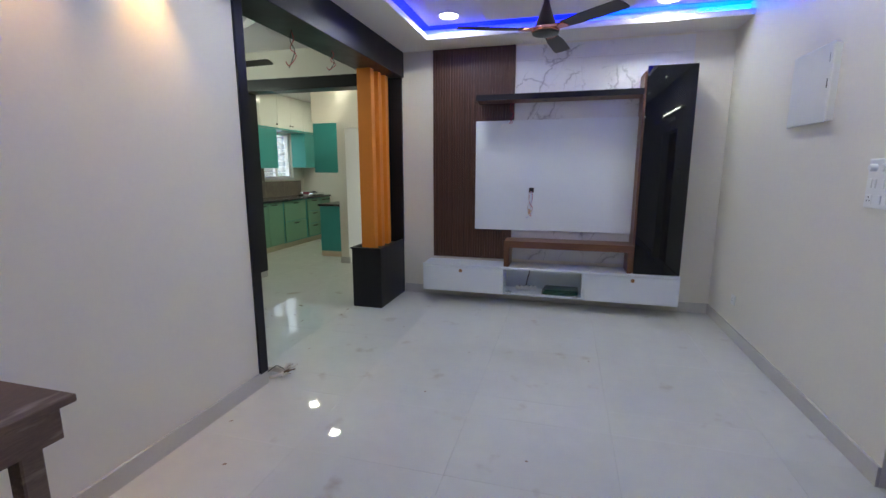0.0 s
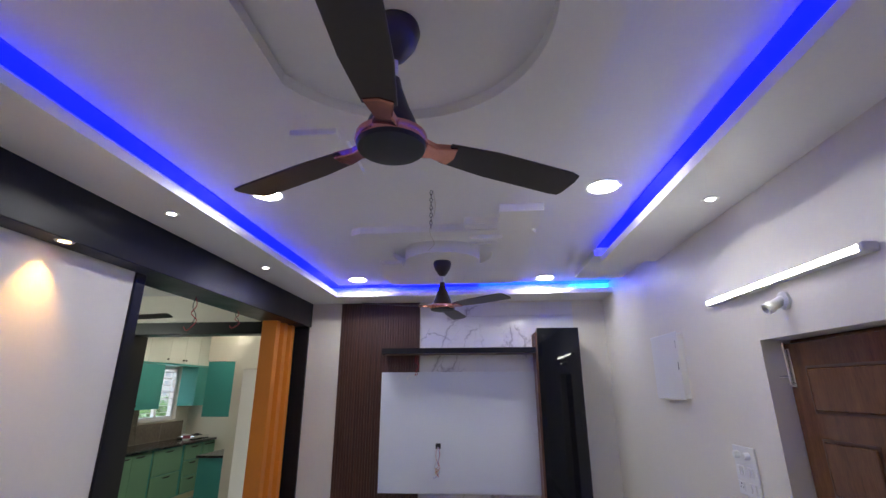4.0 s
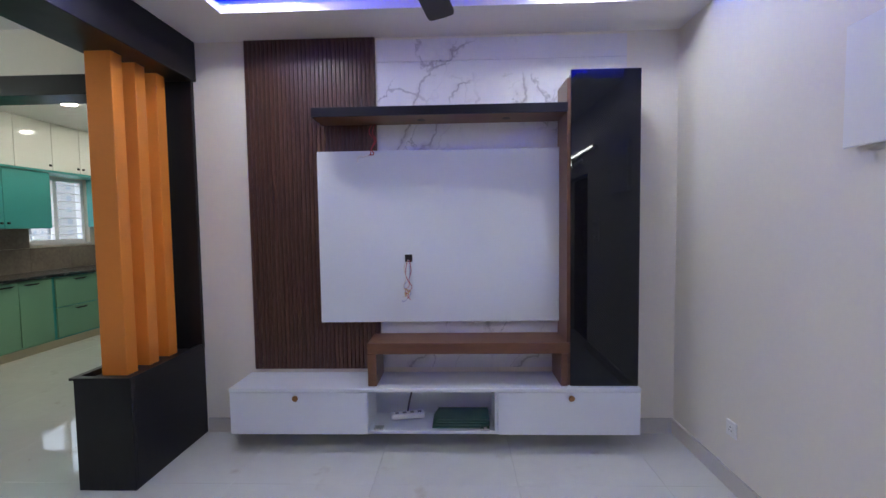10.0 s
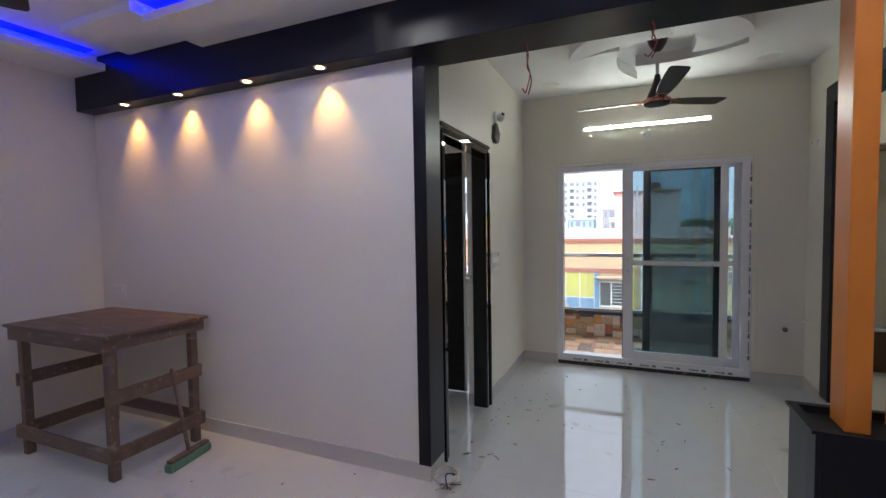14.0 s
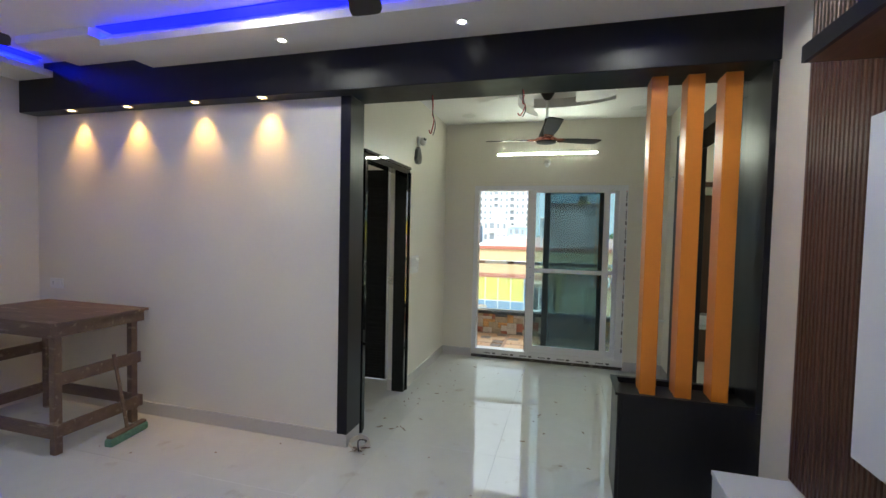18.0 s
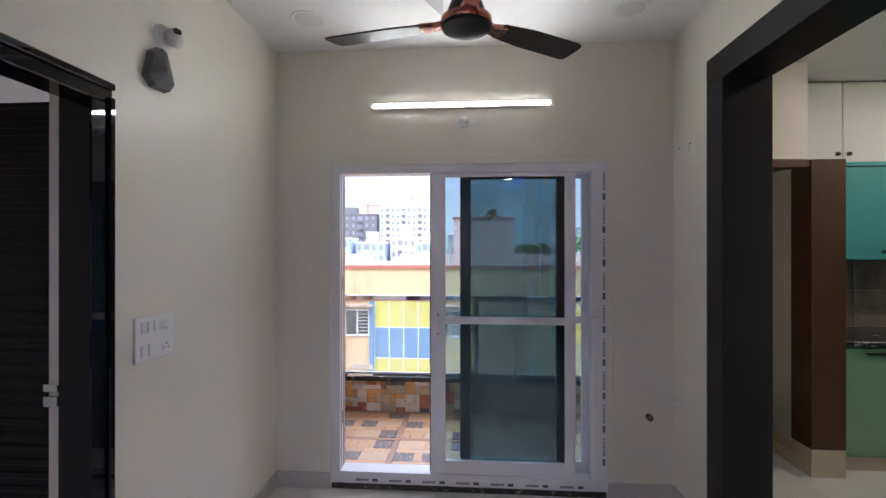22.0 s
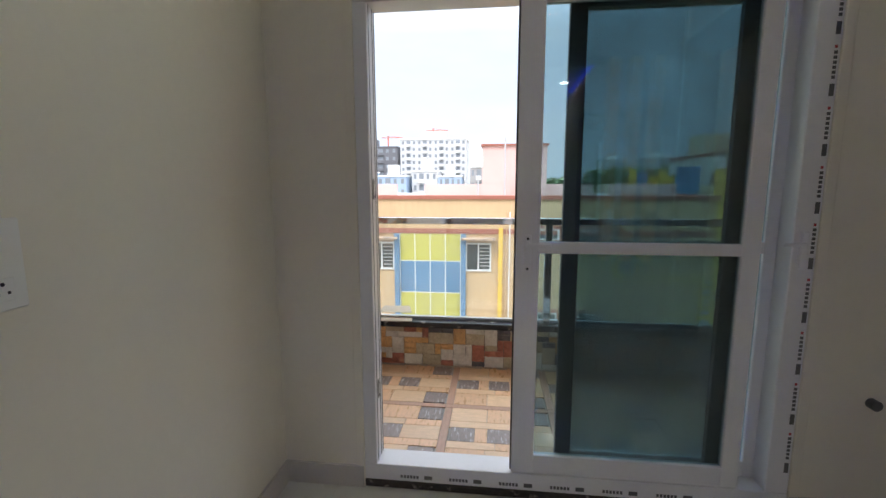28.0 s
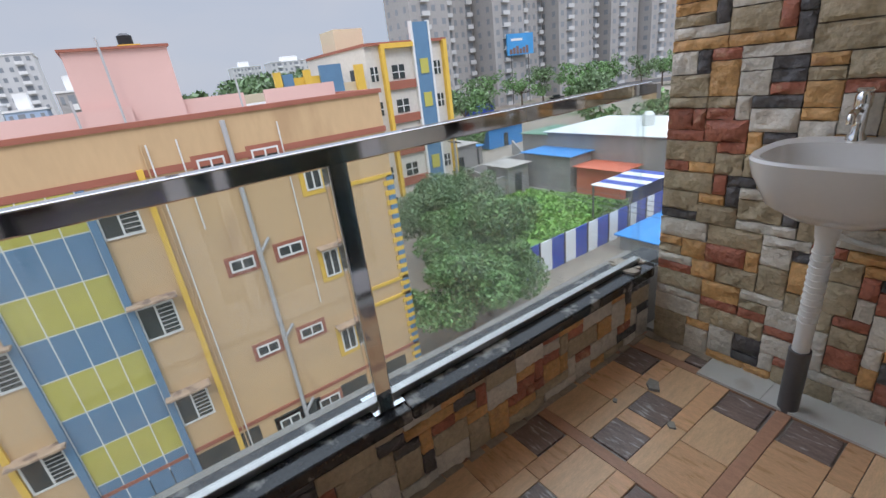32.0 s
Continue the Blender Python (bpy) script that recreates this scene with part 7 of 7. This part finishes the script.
for i, (y0, y1, z1) in enumerate(((30, 46, 10), (52, 80, 11), (84, 100, 10), (104, 124, 9))):
    grid_building("apartment_tower", "far pale apartment block on the skyline", -300, y0 + 40, y1 + 40, z1 + 6, 14, 9, 8, M_TOWER2, M_WHITEPAINT, "skyline towers", 0, True, False)

# white house with yellow frames and a blue stair strip
wh = thing("apartment_house", "white apartment house with yellow frames and blue strip", "building", (-43, -0.25, -0.45))
part("wall", boxes((-14, 0, 23.6, 32.2, GZ, 4.3)), mat("off_white_plaster", (0.60, 0.565, 0.51), 0.85, var=0.12, scale=0.4, fine=4, bump=0.1), wh)
part("roof_edge", boxes((-14, 0.3, 23.5, 32.3, 4.3, 4.55)), M_REDBAND, wh)
part("blue_strip", boxes((0.0, 0.35, 28.6, 30.3, GZ, 6.0)), M_BLUEPAINT, wh)
part("strip_edge", boxes((0.0, 0.4, 28.4, 28.6, GZ, 6.1)), M_WHITEPAINT, wh)
part("strip_edge", boxes((0.0, 0.4, 30.3, 30.5, GZ, 6.1)), M_WHITEPAINT, wh)
for y0, y1 in ((25.0, 25.35), (31.8, 32.2)):
    part("yellow_frame", boxes((0.0, 0.5, y0, y1, -9.5, 4.4)), M_YELLOW, wh)
part("yellow_frame", boxes((0.0, 0.5, 25.35, 28.4, 4.0, 4.4)), M_YELLOW, wh)
for f in range(5):
    z = 1.4 - 3.0 * f
    part("floor_band", boxes((0.0, 0.25, 25.35, 28.4, z - 0.9, z - 0.15)), M_REDBAND, wh)
    for y0, y1 in ((23.9, 24.6), (26.1, 27.4), (30.8, 31.5)):
        w = part("window", boxes((0.0, 0.05, y0, y1, z, z + 1.2)), M_WINDARK, wh)
        part("frame", boxes((0.05, 0.10, y0, y1, z + 0.55, z + 0.62), (0.05, 0.10, (y0 + y1) / 2 - 0.04, (y0 + y1) / 2 + 0.04, z, z + 1.2)), M_WHITEPAINT, w)
    part("stair_window", boxes((0.35, 0.42, 29.0, 29.9, z + 0.2, z + 1.5)), M_LIME, wh)
    for k in range(3):
        part("side_window", boxes((-3.5 - 3.6 * k, -2.3 - 3.6 * k, 23.55, 23.6, z, z + 1.2)), M_WINDARK, wh)
part("roof_room", boxes((-11, -7.5, 24.4, 27.6, 4.55, 6.6)), M_CREAM, wh)
annex = thing("apartment_house", "yellow and blue terrace house beside the white house", "building", (-41, -0.5, -0.35))
part("wall", boxes((-9, 0, 14.5, 22.6, GZ, 1.55)), M_CREAM, annex)
for y0, y1 in ((15.0, 15.5), (17.3, 17.8), (21.6, 22.3)):
    part("yellow_fin", boxes((0.0, 0.4, y0, y1, GZ, 2.8)), M_YELLOW, annex)
part("blue_panel", boxes((0.0, 0.3, 18.6, 20.4, GZ, 3.0)), M_BLUEPAINT, annex)
part("terrace_rail", boxes((-0.1, 0.0, 15.5, 18.6, 1.55, 2.3)), M_YELLOW, annex)
part("blue_panel", boxes((0.0, 0.3, 15.6, 16.4, GZ, 2.6)), M_BLUEPAINT, annex)

# ---- plots beside the block ----
M_SHEET_BLUE = mat("blue_sheet", (0.02, 0.22, 0.55), 0.5, var=0.15, scale=0.8)
M_SHEET_WHITE = mat("white_sheet", (0.62, 0.64, 0.63), 0.5, var=0.12, scale=0.4)
M_SHEET_RED = mat("red_sheet", (0.55, 0.13, 0.07), 0.6, var=0.15, scale=0.8)
M_BLOCKWALL = mat("grey_block_wall", (0.27, 0.26, 0.25), 0.95, var=0.2, scale=0.8, bump=0.3)
M_STRIPE_BLUE = mat("stripe_blue", (0.035, 0.075, 0.36), 0.5, var=0.1)
M_STRIPE_WHITE = mat("stripe_white", (0.70, 0.72, 0.74), 0.5, var=0.1)
fence = thing("site_fence", "blue and white striped sheet-metal site fence", "fence", (-21.9, 19.5, GZ))
for i in range(15):
    part("sheet", boxes((-0.03 - 0.02 * (i % 2), 0.03, i * 1.1, i * 1.1 + 1.09, 0.0, 2.0)), M_STRIPE_BLUE if i % 2 else M_STRIPE_WHITE, fence)
for i in range(8):
    part("fence_post", boxes((0.03, 0.10, i * 2.2, i * 2.2 + 0.07, 0.0, 2.1)), M_GREY, fence)
shelter = thing("striped_shed", "open shed with a blue and white striped roof", "shed", (-23.4, 33.2, GZ))
for i in range(6):
    part("roof_sheet", boxes((-1.6, 1.6, -2.6 + i * 0.9, -1.72 + i * 0.9, 3.0, 3.05)), M_STRIPE_BLUE if i % 2 else M_STRIPE_WHITE, shelter)
for x in (-1.5, 1.5):
    for y in (-2.4, 2.6):
        part("leg", boxes((x - 0.05, x + 0.05, y - 0.05, y + 0.05, 0, 3.0)), M_GREY, shelter)
part("side_sheet", boxes((-1.55, 1.55, 2.6, 2.66, 0, 3.0)), M_STRIPE_BLUE, shelter)


def shed(label, x0, x1, y0, y1, h, roof, wall):
    s = thing("shed", label, "shed", ((x0 + x1) / 2, (y0 + y1) / 2, GZ), "sheds")
    w, d = (x1 - x0) / 2, (y1 - y0) / 2
    part("wall", boxes((-w, w, -d, d, 0, h - 0.1)), wall, s)
    part("roof", boxes((-w - 0.3, w + 0.3, -d - 0.3, d + 0.3, h - 0.1, h), bevel=0.03), roof, s)
    part("doorway", boxes((w, w + 0.04, -0.5, 0.4, 0, min(2.0, h - 0.4))), M_WINDARK, s)
    return s


shed("long workshop with a white sheet roof", -37, -21, 39.5, 50, 5.0, M_SHEET_WHITE, M_BLOCKWALL)
shed("small shed with a blue sheet roof", -37.2, -31.5, 36.3, 39.4, 3.5, M_SHEET_BLUE, M_BLOCKWALL)
shed("red brick shed with a red sheet roof", -31, -26.5, 36.6, 39.2, 2.6, M_SHEET_RED, M_SHEET_RED)
shed("low shed with a green sheet roof", -44, -38, 43, 49, 4.0, mat("green_sheet", (0.10, 0.22, 0.15), 0.6), M_BLOCKWALL)
shed("bright blue metal container", -62, -57, 49, 56, 3.0, M_SHEET_BLUE, M_SHEET_BLUE)
shed("small blue metal kiosk by the road", -84, -80, 66, 71, 4.0, M_STRIPE_BLUE, M_STRIPE_BLUE)
shed("small blue tarpaulin shelter", -52, -50.5, 40, 42, 2.4, M_SHEET_BLUE, M_BLOCKWALL)
shed("low shelter under a bright blue plastic sheet", -20.6, -17.4, 27.8, 33.5, 1.1, M_SHEET_BLUE, M_BLOCKWALL)
structure("ground_yard", prism([(-45, 32.8), (-37, 32.0), (-33.5, 36.0), (-38, 43.5), (-51, 46.5)], GZ, GZ + 0.04), mat("yard_concrete", (0.33, 0.31, 0.28), 0.95, var=0.25, scale=0.6, bump=0.2), "pale concrete yard between the walls")
shed("grey concrete block hut", -39, -36, 32.8, 35.5, 2.8, M_CONC, M_BLOCKWALL)
shed("grey parapet house behind the block", -54, -48, 34, 39, 3.4, M_CONC, M_BLOCKWALL)
for label, pts in (("grey block compound wall", [(-42.6, 33.2), (-36.5, 31.6), (-37.0, 38.2)]), ("grey block compound wall", [(-60, 34), (-57.5, 42), (-62, 49)]), ("grey block compound wall", [(-51, 48), (-43, 42), (-42.6, 33.2)])):
    cw = thing("compound_wall", label, "wall", (0, 0, GZ), "compound walls")
    for (ax, ay), (bx, by) in zip(pts, pts[1:]):
        ln = math.hypot(bx - ax, by - ay)
        m = pose(ax, ay, 0, 0, 0, math.degrees(math.atan2(by - ay, bx - ax)))
        bm = boxes((0, ln, -0.12, 0.12, 0, 1.9))
        bmesh.ops.transform(bm, matrix=m, verts=bm.verts)
        part("wall_run", bm, M_BLOCKWALL, cw)
for y, z in ((44.5, -5.8),):
    tk = thing("roof_tank", "white water tank on the workshop roof", "tank", (-29, y, z))
    part("tank_body", lathe([(0, 0), (0.55, 0), (0.55, 1.0), (0.3, 1.25), (0, 1.25)], 18), M_SHEET_WHITE, tk, "", True)
car = thing("parked_car", "dark parked car by the far road", "car", (-98, 112, GZ + 0.03), "", "", 60)
part("body", boxes((-2.0, 2.0, -0.8, 0.8, 0.3, 0.9), bevel=0.15, seg=2), M_DARK, car)
part("cabin", boxes((-1.1, 1.0, -0.7, 0.7, 0.88, 1.45), bevel=0.2, seg=2), M_WINDARK, car)
for x in (-1.3, 1.3):
    for y in (-0.75, 0.75):
        part("wheel", tube(bmesh.new(), (x, y - 0.1, 0.32), (x, y + 0.1, 0.32), 0.32, 14), M_DARK, car)
for k in range(4):
    wr = thing("overhead_wire", "thin overhead power wire above the plots", "wire", (0, 0, 0), "overhead wires")
    bm = bmesh.new()
    cable(bm, [(-36 - k * 0.5, 27 + k * 0.3, -4.6), (-30, 24.5 + k * 0.4, -5.4), (-22, 22 + 0.5 * k, -5.6), (-12, 19 + 0.6 * k, -4.8)], 0.012, 4)
    part("strand", bm, M_GREY, wr)
pole = thing("power_pole", "concrete power pole by the lane", "pole", (-36.5, 27.2, GZ))
part("pole_shaft", tube(bmesh.new(), (0, 0, 0), (0, 0, 6.6), 0.14, 8, 0.10), M_CONC, pole)
part("cross_arm", boxes((-0.9, 0.9, -0.05, 0.05, 6.1, 6.2)), M_GREY, pole)
pole2 = thing("power_pole", "concrete power pole behind the balcony line", "pole", (-12, 19.8, GZ))
part("pole_shaft", tube(bmesh.new(), (0, 0, 0), (0, 0, 6.6), 0.14, 8, 0.10), M_CONC, pole2)
part("cross_arm", boxes((-0.05, 0.05, -0.9, 1.3, 5.9, 6.0)), M_GREY, pole2)

# ---- floor tiles ----
def tiles(x0, x1, y0, y1, name, label):
    t = thing(name, label, "tiles", (0, 0, -0.004), "", "structure")
    cache = {}
    i0, j0 = math.floor((x0 + 3.8) / 0.8), math.floor((y0 - 3.93) / 0.8)
    for i in range(i0, i0 + 14):
        for j in range(j0, j0 + 16):
            a0, a1 = max(x0, -3.8 + 0.8 * i), min(x1, -3.0 + 0.8 * i)
            b0, b1 = max(y0, 3.93 + 0.8 * j), min(y1, 4.73 + 0.8 * j)
            if a1 - a0 < 0.02 or b1 - b0 < 0.02:
                continue
            key = (round(a1 - a0, 3), round(b1 - b0, 3))
            if key not in cache:
                cache[key] = link_data("tile", boxes((0.0004, key[0] - 0.0004, 0.0004, key[1] - 0.0004, -0.006, 0.004), bevel=0.0004), M_TILE)
            share("tile", cache[key], t, pose(a0, b0, 0))


tiles(XL, XR, YB, 2.89, "living_floor_tiles", "glossy cream vitrified floor tiles")
tiles(XD, XR, 2.89, YT, "dining_floor_tiles", "glossy cream vitrified floor tiles in the dining area")
tiles(-5.62, -2.1, YT, 9.2, "kitchen_floor_tiles", "glossy cream vitrified kitchen floor tiles")
tiles(-5.9, -2.15, -0.25, 2.89, "bedroom_floor_tiles", "glossy cream vitrified bedroom floor tiles")
